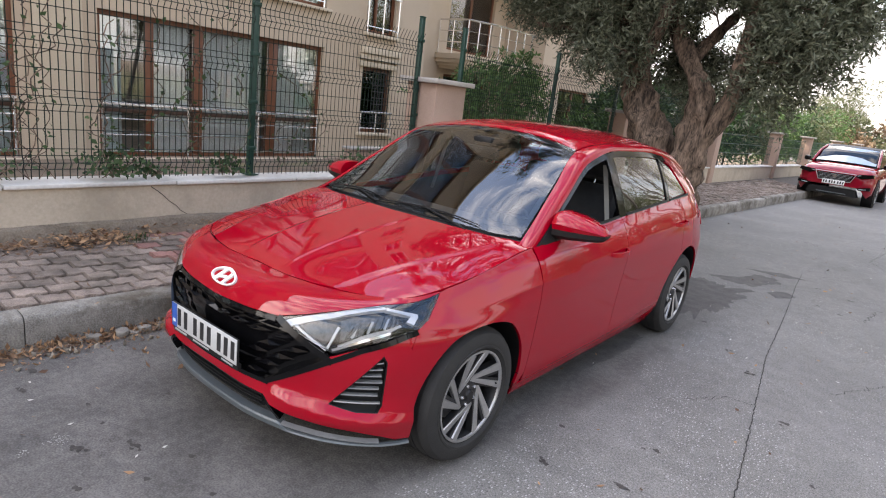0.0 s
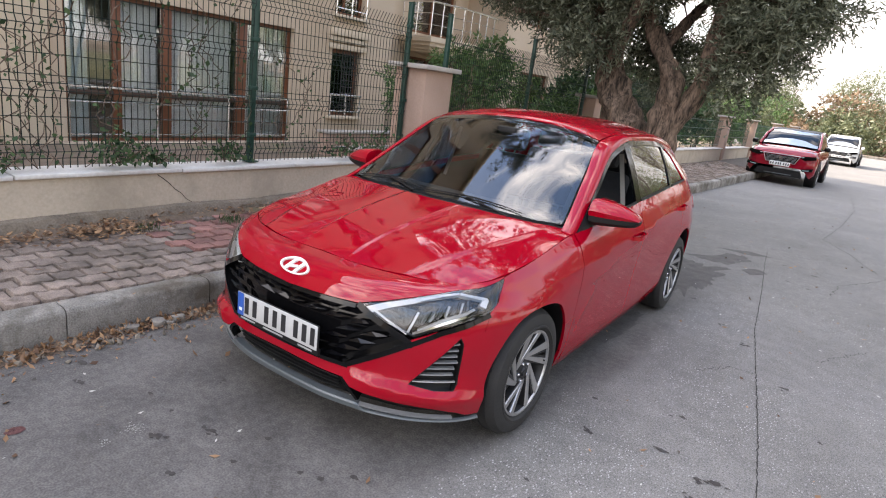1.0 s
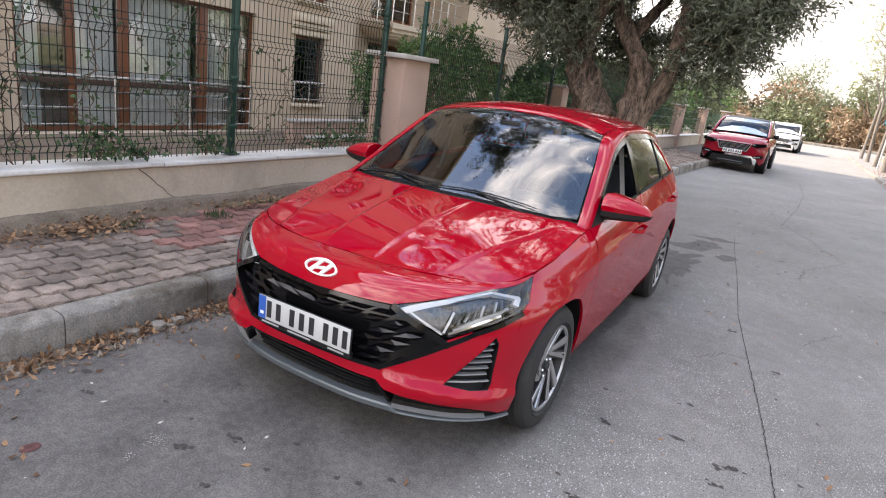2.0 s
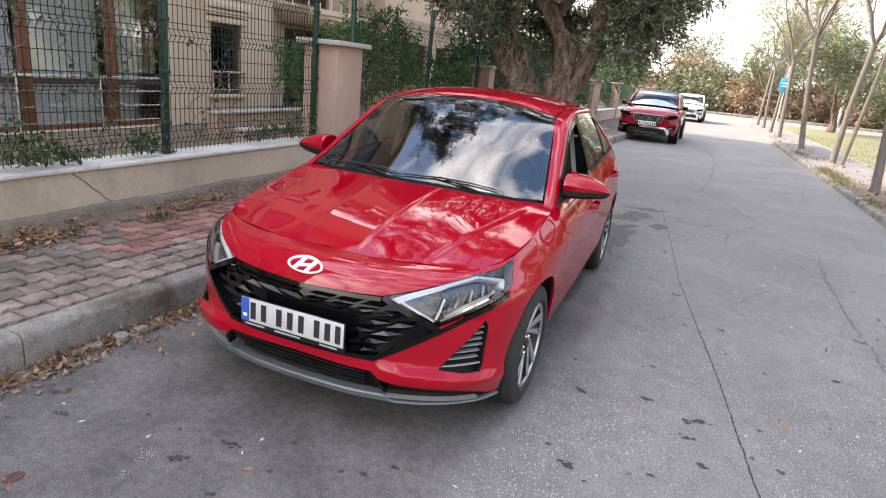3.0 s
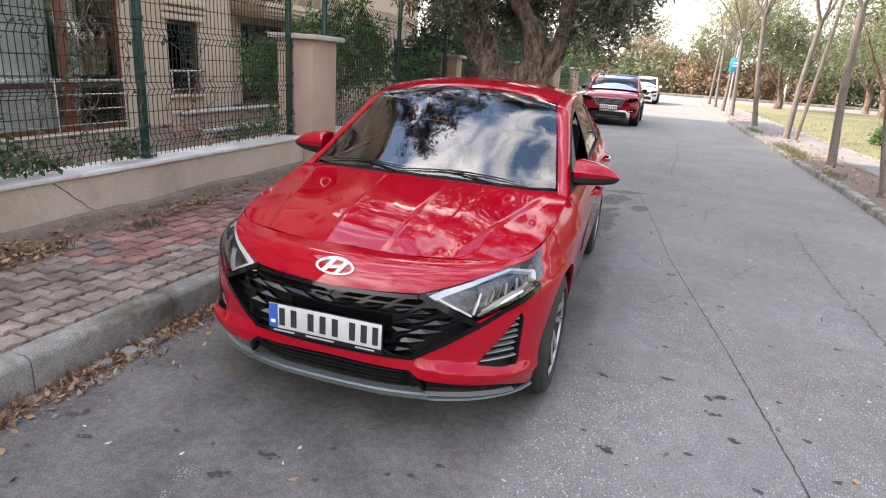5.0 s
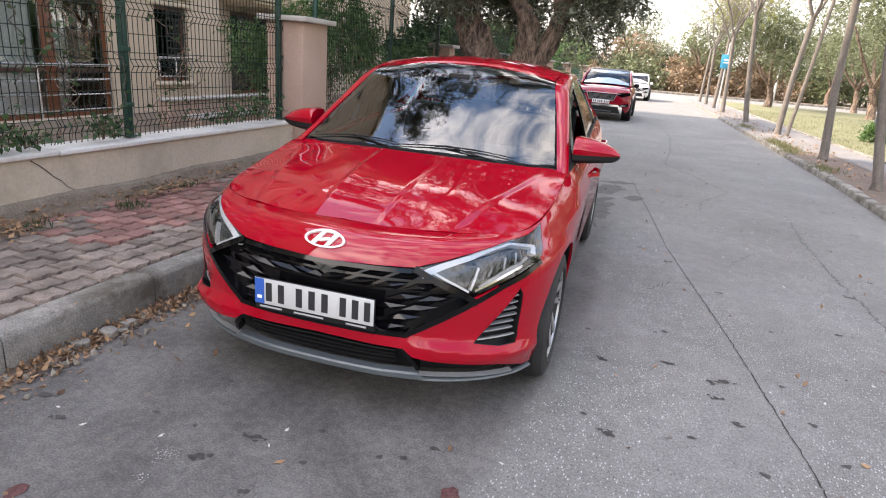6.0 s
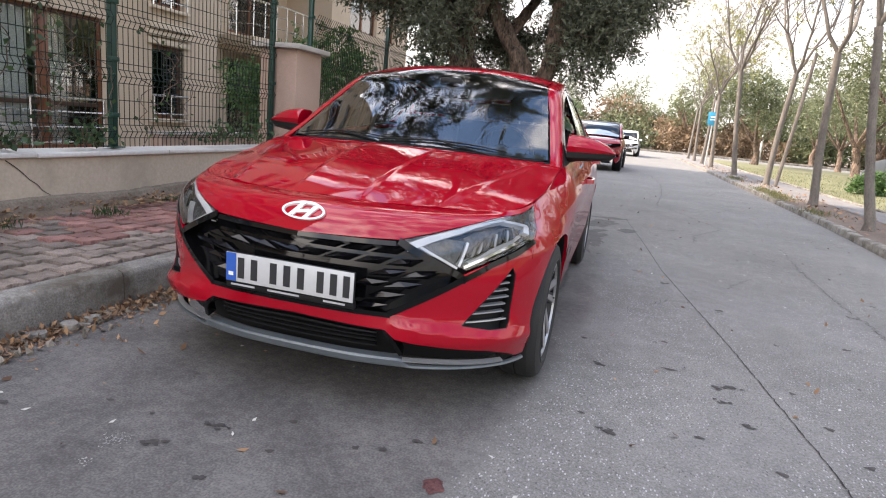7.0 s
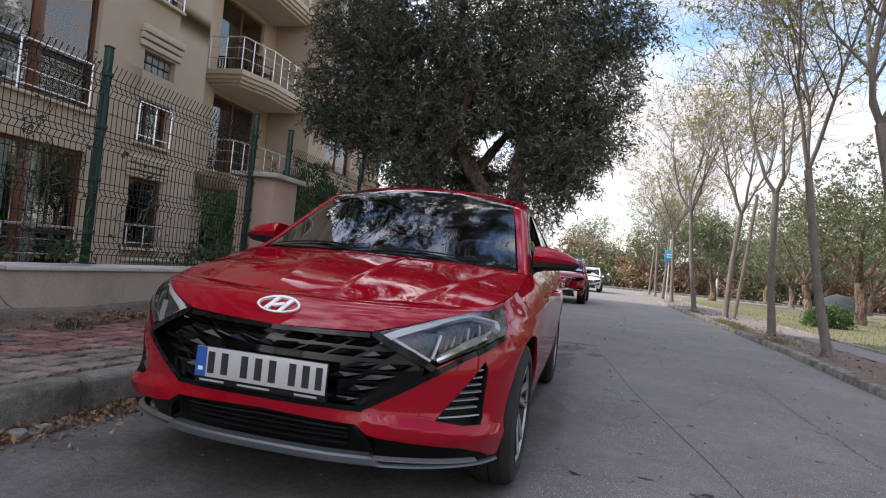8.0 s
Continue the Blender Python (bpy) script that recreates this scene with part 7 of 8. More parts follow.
for k, (yy, zz, rr) in enumerate(((11.0, 1.1, .80), (12.6, 1.7, 1.2), (15.2, 1.7, 1.3), (17.8, 1.7, 1.3), (20.8, 1.7, 1.3), (23.6, 1.7, 1.3), (27, 1.6, 1.4), (31, 1.7, 1.5), (35, 1.9, 1.6), (40, 2.1, 1.8))):
    xx = wall_x(yy) - .5 - rr
    bush("hedge", "leafy green hedge behind the wall", [(xx, yy, zz, rr, 1.0), (xx - .3, yy + .9, zz * 1.2, rr * .8, 1.0), (xx - .2, yy - .9, zz * .9, rr * .8, .9)], (M_SHRUB, M_IVY, M_OLIVE_FAR)[k % 3], 760, (.13, .42), 110 + k, "hedge", "hedges behind the wall")
bush("lawn_bush", "small rounded dark bush on the lawn", [(8.15, 17.9, .45, .45, .8), (8.6, 18.1, .4, .4, .8), (7.8, 17.9, .35, .35, .8)], M_SHRUB, 420, (.10, .4), 131)
bush("lawn_bush", "small rounded dark bush on the lawn", [(10.6, 18.6, .4, .42, .8), (11.0, 18.7, .38, .4, .8)], M_SHRUB, 360, (.10, .4), 132)
# far scrub behind the cross street
for k in range(11):
    xx = -14 + k * 6.2
    bush("far_scrub", "dry brownish scrub behind the cross street", [(xx, 63, 1.1, 2.0, .8), (xx + 2.2, 63.6, 1.5, 2.2, .8), (xx + 4.1, 62.8, 1.0, 1.8, .7), (xx + 1, 66, 2.4, 2.6, .8)], M_DRYBUSH if k % 3 != 2 else M_OLIVE_FAR, 620, (.38, .40), 150 + k, "scrub", "scrub along the cross street", per=6, spread=.5, stems=False)

for k in range(9):
    xx = -10 + k * 7.5
    bush("far_thicket", "dense dark green thicket behind the cross street", [(xx, 70, 2.0, 2.8, .9), (xx + 3.2, 71, 2.6, 3.0, .9), (xx + 5.6, 69.5, 1.7, 2.4, .9), (xx + 1.5, 72, 3.8, 2.6, .8)], M_OLIVE_FAR if k % 4 != 1 else M_DRYBUSH, 760, (.42, .40), 180 + k, "thicket", "thickets along the cross street", per=7, spread=.6, stems=False)

# ivy and weeds on the fence
def climber(y0, y1, strands, top_z, seed, clumps=()):
    rn = random.Random(seed)
    rg = np.random.default_rng(seed)
    t = thing("climbing_vine", "green vine with small leaves climbing the wire fence", "vine", "vines on the fence", at=(wall_x(y0) - .1, (y0 + y1) / 2, .66))
    inv = t.matrix_world.inverted()
    g = G()
    P = []
    for q in range(strands):
        y = rn.uniform(y0, y1)
        z = .66
        pts = [(wall_x(y) - .10, y, z)]
        goal = rn.uniform(.5, 1) * (top_z - .66) + .66
        while z < goal:
            y += rn.gauss(0, .05)
            z += rn.uniform(.03, .08)
            pts.append((wall_x(y) - .10 + rn.uniform(-.03, .05), y, z))
            if rn.random() < .8:
                P.append((pts[-1][0] + rn.gauss(0, .02), y + rn.gauss(0, .035), z + rn.gauss(0, .02)))
        if len(pts) > 2:
            g.tube(pts, [.004] * len(pts), 4, False)
    for cy, cz, r, n in clumps:
        for _ in range(n):
            P.append((wall_x(cy) - .08 + rn.gauss(0, .6) * r * .6, cy + rn.gauss(0, .5) * r, cz + abs(rn.gauss(0, .45)) * r))
        for _ in range(5):
            g.tube([(wall_x(cy) - .1, cy, .66), (wall_x(cy) - .08 + rn.gauss(0, .1), cy + rn.gauss(0, .3) * r, cz + r * .6)], .004, 4, False)
    P = np.array(P)
    A = unit(rg.normal(size=P.shape) + np.array([.4, 0, -.2]))
    S = unit(np.cross(A, rg.normal(size=A.shape)))
    ln = .043 * (.6 + .8 * rg.random(len(P)))
    o = part("stem_growth", g, M_BARK, t)
    o["kind"] = "stuff"
    o.matrix_parent_inverse = inv
    o = part("foliage", leaf_mesh("leaves", P, A, S, ln, ln * .7, M_IVY), M_IVY, t)
    o["kind"] = "stuff"
    o.matrix_parent_inverse = inv


climber(-1.7, -.35, 20, 2.25, 201, [(-.05, .70, .26, 260), (.25, .68, .16, 90), (-.9, .68, .2, 120)])
climber(-.3, 1.0, 8, 2.3, 202, [(.88, .70, .17, 150)])
climber(1.4, 3.2, 4, 1.6, 203, [(2.35, .70, .22, 130), (2.9, .72, .26, 160)])
climber(-3.5, -1.8, 18, 2.25, 204, [(-2.2, .7, .3, 160)])
climber(4.3, 6.3, 6, 1.9, 205, [(5.2, .8, .3, 160)])


# ---- cars further down the street ----
def far_car(at, W, L, H, mat, roof_mat, suv, label, seed):
    c = thing("parked_suv" if suv else "parked_car", label, "car", at=at)
    hw = W / 2
    belt_z, hood_z = (1.04, .97) if suv else (.95, .86)
    lowz = .24 if suv else .18

    def loft(rows, closed=False):
        g = G()
        n = len(rows[0])
        for r in rows:
            g.v += [(x, y, z) for x, y, z in r]
        for i in range(len(rows) - 1):
            for j in range(n - 1):
                a = i * n + j
                g.f.append((a, a + 1, a + n + 1, a + n))
        return g

    st = [(0.0, .72, hood_z - .22, .50), (.05, .84, hood_z - .12, .42), (.16, .94, hood_z - .04, lowz + .06), (.38, .985, hood_z, lowz), (.9, 1.0, hood_z + .06, lowz), (1.18, 1.0, belt_z, lowz), (2.4, 1.0, belt_z + .02, lowz), (3.6, .99, belt_z + .06, lowz), (L - .25, .95, belt_z + .05, lowz + .04), (L, .84, belt_z - .08, .45)]
    rows = []
    for y, w, zt, zl in st:
        w *= hw
        half = [(w * .88, zl), (w * .985, zl + .12), (w, zl + (zt - zl) * .45), (w * .985, zl + (zt - zl) * .78), (w * .93, zt - .05), (w * .82, zt), (w * .45, zt + .028), (0, zt + .035)]
        rows.append([(x, y, z) for x, z in half] + [(-x, y, z) for x, z in half[-2::-1]])
    body = loft(rows)
    body.f.append(tuple(range(len(rows[0]))))
    body.f.append(tuple(len(body.v) - 1 - k for k in range(len(rows[0]))))
    part("body", body, mat, c, smooth=50)
    # cabin
    cs = [(1.05, .86, belt_z + .0), (1.5, .80, belt_z + (H - belt_z) * .62), (1.92, .735, H - .055), (2.4, .73, H), (3.3, .72, H - .01), (L - .45, .70, H - .07), (L - .12, .74, belt_z + .05)]
    rows = []
    for y, w, zt in cs:
        w *= hw
        wb = hw * .90
        half = [(wb, belt_z), (wb * .5 + w * .5, belt_z + (zt - belt_z) * .5), (w + .01, zt - .045), (w * .9, zt - .008), (w * .5, zt), (0, zt + .005)]
        rows.append([(x, y, z) for x, z in half] + [(-x, y, z) for x, z in half[-2::-1]])
    part("cabin_glass", loft(rows), M_GLOSSBLACK, c, "dark tinted windows and pillars", 50)
    roof_rows = [[(x, y, z + .006) for x, y, z in r if z > r[5][2] - .05] for r in rows[2:6]]
    part("roof", loft(roof_rows), roof_mat, c, smooth=50)
    for sd in SIDES:
        a = [(sd * hw * .87, 1.02, belt_z + .01), (sd * (hw * .80 + .012), 1.5, belt_z + (H - belt_z) * .60), (sd * (hw * .735 + .012), 1.92, H - .07), (sd * (hw * .73 + .01), 2.6, H - .035), (sd * (hw * .71 + .01), L - .5, H - .09)]
        part("pillar", G().tube(a, .035, 8), mat, c)
        m = part("door_mirror", G().box((sd * (hw + .06), 1.20, belt_z + .06), (.16, .10, .13), .04), mat if not suv else M_GLOSSBLACK, c)
        part("mirror_arm", G().box((sd * (hw - .02), 1.20, belt_z + .02), (.12, .05, .04), .01), M_BLACK, m)
    scr = loft([[(-hw * .80, 1.10, belt_z + .05), (-hw * .4, 1.05, belt_z + .065), (0, 1.03, belt_z + .07), (hw * .4, 1.05, belt_z + .065), (hw * .80, 1.10, belt_z + .05)],
                [(-hw * .69, 1.88, H - .075), (-hw * .35, 1.85, H - .055), (0, 1.84, H - .05), (hw * .35, 1.85, H - .055), (hw * .69, 1.88, H - .075)]])
    part("windscreen", scr, M_SCREENFAR, c, "windscreen in pale grey painted for the reflected sky")
    # front: grille, lamps, lower bumper, plate
    gz = hood_z - .25
    fr = part("grille", G().prism([(-.44, gz + .10), (.44, gz + .10), (.36, gz - .09), (-.36, gz - .09)], -.035, .04, "y"), M_GLOSSBLACK, c, "black grille with bright surround")
    for q in range(5):
        part("grille_bar", G().box((0, -.038, gz - .065 + q * .034), (.72 + q * .02, .006, .008)), M_SILVER, fr)
    for pts in ([(-.47, gz + .12), (.47, gz + .12)], [(-.47, gz + .12), (-.37, gz - .10)], [(.47, gz + .12), (.37, gz - .10)], [(-.37, gz - .10), (.37, gz - .10)]):
        part("grille_surround", G().tube([(x, -.03, z) for x, z in pts], .008, 6), M_SILVER, fr)
    for sd in SIDES:
        h = part("headlight", G().prism([(sd * .46, gz + .08), (sd * .52, gz + .14), (sd * .84, gz + .17), (sd * .86, gz + .09), (sd * .60, gz + .03)], -.02, .25, "y"), M_GLOSSBLACK, c, "slanted headlight")
        part("lamp_strip", G().tube([(sd * .50, -.025, gz + .10), (sd * .66, .0, gz + .135), (sd * .83, .06, gz + .15)], .008, 6), M_SILVER, h)
        f = part("fog_lamp", G().prism([(sd * .54, .50), (sd * .84, .56), (sd * .84, .47), (sd * .60, .44)], .0, .2, "y"), M_GLOSSBLACK, c)
        part("fog_strip", G().tube([(sd * .60, -.005, .475), (sd * .74, .0, .49), (sd * .80, .03, .535)], .008, 6), M_SILVER, f)
    part("lower_bumper", G().prism([(-.60, .25), (-.52, .43), (.52, .43), (.60, .25)], -.02, .3, "y"), M_BLACK, c, "black lower bumper")
    part("skid_plate", G().box((0, -.03, .30), (.7, .03, .022), .01), M_LIP, c)
    pl = part("number_plate", G().box((0, -.052, gz - .14), (.52, .012, .112), .003), M_WHITE, c, "white number plate")
    for q in range(8):
        part("plate_bar", G().box((-.20 + q * .058 + (.02 if q > 1 else 0) + (.02 if q > 4 else 0) - .02, -.0592, gz - .14), (.032, .002, .07)), M_INK, pl)
    part("badge", G().turn([(0, -.052), (.05, -.052), (.05, -.04), (0, -.04)], (0, 0, gz + .02), "y", 16), M_CHROME, c)
    for sd in SIDES:
        for yy in (.92, L - .88):
            R = .345 if suv else .31
            n = 20
            g = G()
            for i in range(n + 1):
                a = math.pi * i / n
                for rr in (R + .035, R + .09):
                    g.v.append((sd * (hw + .006), yy + rr * math.cos(a), R + rr * math.sin(a)))
            for i in range(n):
                g.f.append((2 * i, 2 * i + 1, 2 * i + 3, 2 * i + 2))
            part("arch_trim", g, M_BLACK, c)
            part("arch_well", G().turn([(0, sd * (hw + .004)), (R + .04, sd * (hw + .004)), (R + .04, sd * (hw - .25))], (0, yy, R), "x", 28), M_BLACK, c)
            build_wheel(c, (sd * (hw - .075), yy, R), sd, 0, R, .22)
    return c


# opaque pale grey stands in for sky reflected in the far cars' glass
M_SCREENFAR = surface("sky_grey_windscreen", (0.42, 0.44, 0.46), (0.50, 0.52, 0.54), 0.10, metal=0.25, bump=0, spec=1.0, coat=1.0)
far_car(pose(.02, 17.1, 0, 0, 0, -1.6), 1.80, 4.45, 1.57, M_RED2, M_BLACK, True, "dark red sport utility vehicle with black roof parked at the kerb", 1)
far_car(pose(.78, 35.5, 0, 0, 0, -2.5), 1.80, 4.3, 1.55, M_WHITECAR, M_WHITECAR, False, "white car parked further down the street", 2)

# ---- park furniture in the distance ----
sg = thing("street_sign", "blue street sign on a slender pole by the verge", "sign", at=(4.80, 29.2, .1))
part("pole", G().tube([(0, 0, -.1), (0, 0, 3.1)], .035, 8), M_GALV, sg)
part("panel", G().box((-.02, -.04, 2.25), (.46, .02, .62), .005), M_SIGN, sg)
part("sign_bar", G().box((-.02, -.053, 2.33), (.22, .003, .06)), M_WHITE, sg)
part("sign_bar", G().box((-.02, -.053, 2.20), (.24, .003, .05)), M_WHITE, sg)
lp = thing("street_lamp", "tall pale street lamp post in the park", "lamp post", at=(10.2, 45.6, .1))
part("pole", G().tube([(0, 0, 0), (0, 0, 3.4), (0, 0, 8.2)], [.09, .07, .05], 10), M_GALV, lp)
part("arm", G().tube([(0, 0, 8.1), (-.5, 0, 8.5), (-1.3, 0, 8.6)], .035, 8), M_GALV, lp)
part("lantern", G().box((-1.55, 0, 8.58), (.6, .2, .09), .03), M_GALV, lp)
ps = thing("support_post", "leaning pale wooden support post beside a street tree", "post", at=(5.42, 16.6, .1))
part("stake", G().tube([(-.12, .1, -.1), (.06, .0, 2.0), (.18, -.1, 3.7)], [.055, .05, .045], 8), M_BARK_PALE, ps)
tent = thing("dome_tent", "small grey dome tent standing on the lawn", "tent", at=(12.6, 29.5, .1))
gt = G()
rows = []
for i in range(7):
    a = math.pi / 2 * i / 6
    rows.append((1.1 * math.cos(a), 1.15 * math.sin(a)))
gt.turn([(max(.001, r), z) for r, z in rows], (0, 0, 0), "z", 20)
part("canopy", gt, M_CANVAS, tent)

# ---- road marks: cracks, spots, fallen leaves ----
def crack(name, pts, w, seed, jit=.009):
    rn = random.Random(seed)
    path = []
    for (xa, ya), (xb, yb) in zip(pts, pts[1:]):
        m = max(2, int(math.hypot(xb - xa, yb - ya) / .022))
        for k in range(m):
            t = k / m
            path.append((xa + (xb - xa) * t + rn.gauss(0, jit), ya + (yb - ya) * t + rn.gauss(0, jit), .0032))
    path.append((*pts[-1], .0032))
    g = G().ribbon(path, [w * rn.uniform(.45, 1.25) for _ in path])
    solid("road_crack", g, M_ROADCRACK, "dark crack running through the asphalt", "crack", "cracks in the road", "structure", 0)


crack("a", [(1.20, 6.2), (1.26, 5.5), (1.42, 4.0), (1.535, 2.75), (1.70, 1.65), (1.82, .85), (1.965, -.3), (2.04, -1.3)], .0060, 1, .0022)
crack("b", [(1.97, 4.58), (2.05, 5.2), (2.47, 6.14), (2.25, 6.8), (2.12, 7.35), (1.72, 8.29), (1.9, 10.5), (2.04, 13.6), (1.9, 17)], .008, 2, .014)
crack("c", [(2.84, 1.3), (2.84, 1.9), (2.82, 2.49), (2.84, 3.7), (2.95, 5.0)], .006, 3, .012)
crack("d", [(1.35, 1.5), (1.53, 1.77), (1.66, 1.80)], .005, 4, .014)
crack("e", [(2.0, 2.44), (2.16, 2.76), (2.3, 3.0)], .005, 5, .012)
crack("f", [(1.25, 9.4), (2.0, 9.9), (2.9, 9.7), (3.9, 10.3)], .010, 6)
crack("g", [(2.9, 11.5), (3.4, 13.4), (4.1, 13.9)], .008, 7)

spots = [(-.346, -.636), (-.362, -1.051), (-.557, -1.04), (-1.047, -1.124), (-1.011, -1.347), (-.123, -1.027), (.372, -.942), (.458, -.91), (.133, -1.082), (-.441, -.722), (.103, -.884), (.548, -.813), (1.184, -.419), (1.075, -.309), (1.726, -.102), (1.52, -.303), (1.452, .377), (1.719, .292), (1.999, .367), (2.064, .034), (2.116, -.251), (1.782, -.451), (1.132, .262), (1.02, .62), (1.85, 1.7), (1.30, 2.6), (2.35, .6)]
rn = random.Random(77)
for q in range(95):
    spots.append((rn.uniform(-.9, 3.9), rn.uniform(-2.2, 9)))
for i, (x, y) in enumerate(spots):
    if abs(x) < .95 and -.7 < y < 3.3:
        continue
    g = G()
    for blob in range(rn.choice((1, 2, 3, 5))):
        r = rn.uniform(.005, .012) if blob else rn.uniform(.008, .015)
        cx, cy = (x + rn.gauss(0, .022), y + rn.gauss(0, .014)) if blob else (x, y)
        n = 12
        lean, stretch, wob = rn.uniform(-.6, .6), rn.uniform(1.0, 2.2), rn.uniform(0, 6)
        k0 = len(g.v)
        for k in range(n):
            q = 2 * math.pi * k / n
            f = r * (1 + .22 * math.sin(3 * q + wob) + rn.uniform(-.2, .2))
            u, w_ = math.cos(q) * f * stretch, math.sin(q) * f
            g.v.append((cx + u * math.cos(lean) - w_ * math.sin(lean), cy + u * math.sin(lean) + w_ * math.cos(lean), .0028 + blob * .0004))
        g.f.append(tuple(range(k0, k0 + n)))
    solid("oil_spot", g, M_STAIN, "dark round oil spot on the asphalt", "stain", "oil spots on the road", "structure", 0)


def stained(outline, seed, label):
    """A dark patch, damp where so labelled, with a ragged edge."""
    rn = random.Random(seed)
    ring = []
    mid = Vector((sum(p[0] for p in outline) / len(outline), sum(p[1] for p in outline) / len(outline), 0))
    for (xa, ya), (xb, yb) in zip(outline, outline[1:] + outline[:1]):
        m = max(3, int(math.hypot(xb - xa, yb - ya) / .018))
        for k in range(m):
            t = k / m
            p = Vector((xa + (xb - xa) * t, ya + (yb - ya) * t, 0))
            w = .36 * noise.noise(p * 5 + Vector((seed, 0, 0))) + .22 * noise.noise(p * 14) + .11 * noise.noise(p * 37) + rn.gauss(0, .012)
            q = mid + (p - mid) * max(.3, 1 + w)
            ring.append((q.x, q.y, .0022))
    g = G()
    g.v, g.f = ring + [(mid.x, mid.y, .0022)], [(k, (k + 1) % len(ring), len(ring)) for k in range(len(ring))]
    solid("dark_patch", g, M_DARKPATCH, label, "stain", "dark patches on the road", "structure", 0)


stained([(.2, 4.6), (.6, 4.75), (.98, 4.65), (1.0, 4.1), (.92, 3.6), (.86, 3.2), (.2, 3.3)], 1, "dark damp patch on the asphalt behind the parked car")
stained([(.5, 4.95), (.75, 5.2), (.85, 5.55), (1.12, 5.6), (1.10, 5.2), (.95, 4.9)], 2, "dark damp patch on the asphalt behind the parked car")
stained([(1.08, 4.75), (1.24, 5.0), (1.38, 4.9), (1.22, 4.6)], 3, "small dark damp patch on the asphalt")
stained([(.7, 5.75), (1.0, 5.95), (1.3, 5.9), (1.05, 5.72)], 4, "small dark damp patch on the asphalt")
# flat darker patch along the sill, reaching under the car
stained([(.55, 2.3), (.78, 2.25), (.82, 1.9), (.77, 1.5), (.70, 1.15), (.5, 1.1)], 5, "dark ragged patch on the asphalt beside the sill")

# soil washed into the gutter
g = G()
n = 260
for i in range(n + 1):
    y = -4.5 + 10 * i / n
    w = .085 + .05 * noise.noise((y * 2.1, 0, 4)) + .03 * noise.noise((y * 9, 1, 4))
    for t, z in ((-.02, .016), (w * .45, .012), (w, .0022)):
        g.v.append((kerb_x(y) + t, y, z + (.006 * noise.noise((y * 14, t * 30, 2)) if z > .005 else 0)))
for i in range(n):
    for j in range(2):
        k = i * 3 + j
        g.f.append((k, k + 1, k + 4, k + 3))
solid("gutter_soil", g, M_SOIL, "brown soil washed along the kerb's foot", "soil", kind="structure")


# soil banked against the wall's foot
g = G()
n = 300
for i in range(n + 1):
    y = -5.5 + 12 * i / n
    w = .15 + .10 * noise.noise((y * 1.3, 0, 8)) + .04 * noise.noise((y * 7, 1, 8))
    x0 = wall_x(y)
    for t, z in ((-.02, .050), (w * .35, .030), (w, -.006)):
        k = t / (kerb_x(y) - x0)
        g.v.append((x0 + t, y, WALK_H + (KERB_H - WALK_H) * k + z + .012 * noise.noise((y * 9, t * 20, 3))))
for i in range(n):
    for j in range(2):
        k = i * 3 + j
        g.f.append((k, k + 1, k + 4, k + 3))
solid("wall_foot_soil", g, M_SOIL, "dry brown soil banked against the garden wall's foot", "soil", kind="structure")


# rough concrete footing that shows at the wall's foot
g = G()
n = 420
for i in range(n + 1):
    y = -8 + 16 * i / n
    out = .070 + .022 * noise.noise((y * 1.9, 3, 1)) + .010 * noise.noise((y * 11, 5, 1))
    up = .085 + .020 * noise.noise((y * 1.4, 7, 2)) + .008 * noise.noise((y * 13, 2, 2))
    for t, z in ((-.01, up + .012), (out * .75, up), (out, up * .55), (out + .012, -.03)):
        k = t / (kerb_x(y) - wall_x(y))
        g.v.append((wall_x(y) + t, y, WALK_H + (KERB_H - WALK_H) * k + z))
for i in range(n):
    for j in range(3):
        k = i * 4 + j
        g.f.append((k, k + 1, k + 5, k + 4))
solid("wall_footing", g, M_FOOTING, "rough stained concrete footing along the garden wall", "footing", kind="structure")


def litter(name, label, places, size, mat, seed, curl=.35):
    """Fallen leaves: small folded, curled kites lying at all angles."""
    rg = np.random.default_rng(seed)
    P = np.array(places)
    n = len(P)
    a = rg.random(n) * 6.283
    tilt = rg.normal(size=n) * curl
    A = np.stack([np.cos(a) * np.cos(tilt), np.sin(a) * np.cos(tilt), np.abs(np.sin(tilt))], 1)
    S = unit(np.cross(A, np.stack([rg.normal(size=n) * curl, rg.normal(size=n) * curl, np.ones(n)], 1)))
    ln = size * (.5 + rg.random(n))
    ob = tagged(new(name, leaf_mesh(name, P, A, S, ln, ln * (.35 + .3 * rg.random(n)), mat)), label, "leaves", kind="stuff")
    return ob


rn = random.Random(31)
pl = []
for _ in range(4400):
    y = rn.uniform(-4, 5)
    d = abs(rn.gauss(0, .075)) + .008
    if rn.random() < .06:
        d += abs(rn.gauss(0, .30))
    pl.append((kerb_x(y) + d, y, .006 + rn.random() * .03 * max(0, 1 - d * 5)))
crumbs = []
for _ in range(3600):
    y = rn.uniform(-3, 4)
    d = abs(rn.gauss(0, .10)) + .004
    crumbs.append((kerb_x(y) + d, y, .004 + rn.random() * .014 * max(0, 1 - d * 5)))
litter("leaf_crumbs", "reddish-brown crumbled leaf bits along the kerb", crumbs, .014, M_CRUMB, 9, .3)
litter("gutter_leaves", "brown and ochre dry leaves drifted along the kerb", pl, .034, M_DRY, 1, .6)
pl = []
for _ in range(900):
    y = rn.uniform(-4, 7)
    d = abs(rn.gauss(0, .11)) + .01
    x = wall_x(y) + d
    t = (x - wall_x(y)) / (kerb_x(y) - wall_x(y))
    pl.append((x, y, WALK_H + (KERB_H - WALK_H) * t + .035 + rn.random() * .02))
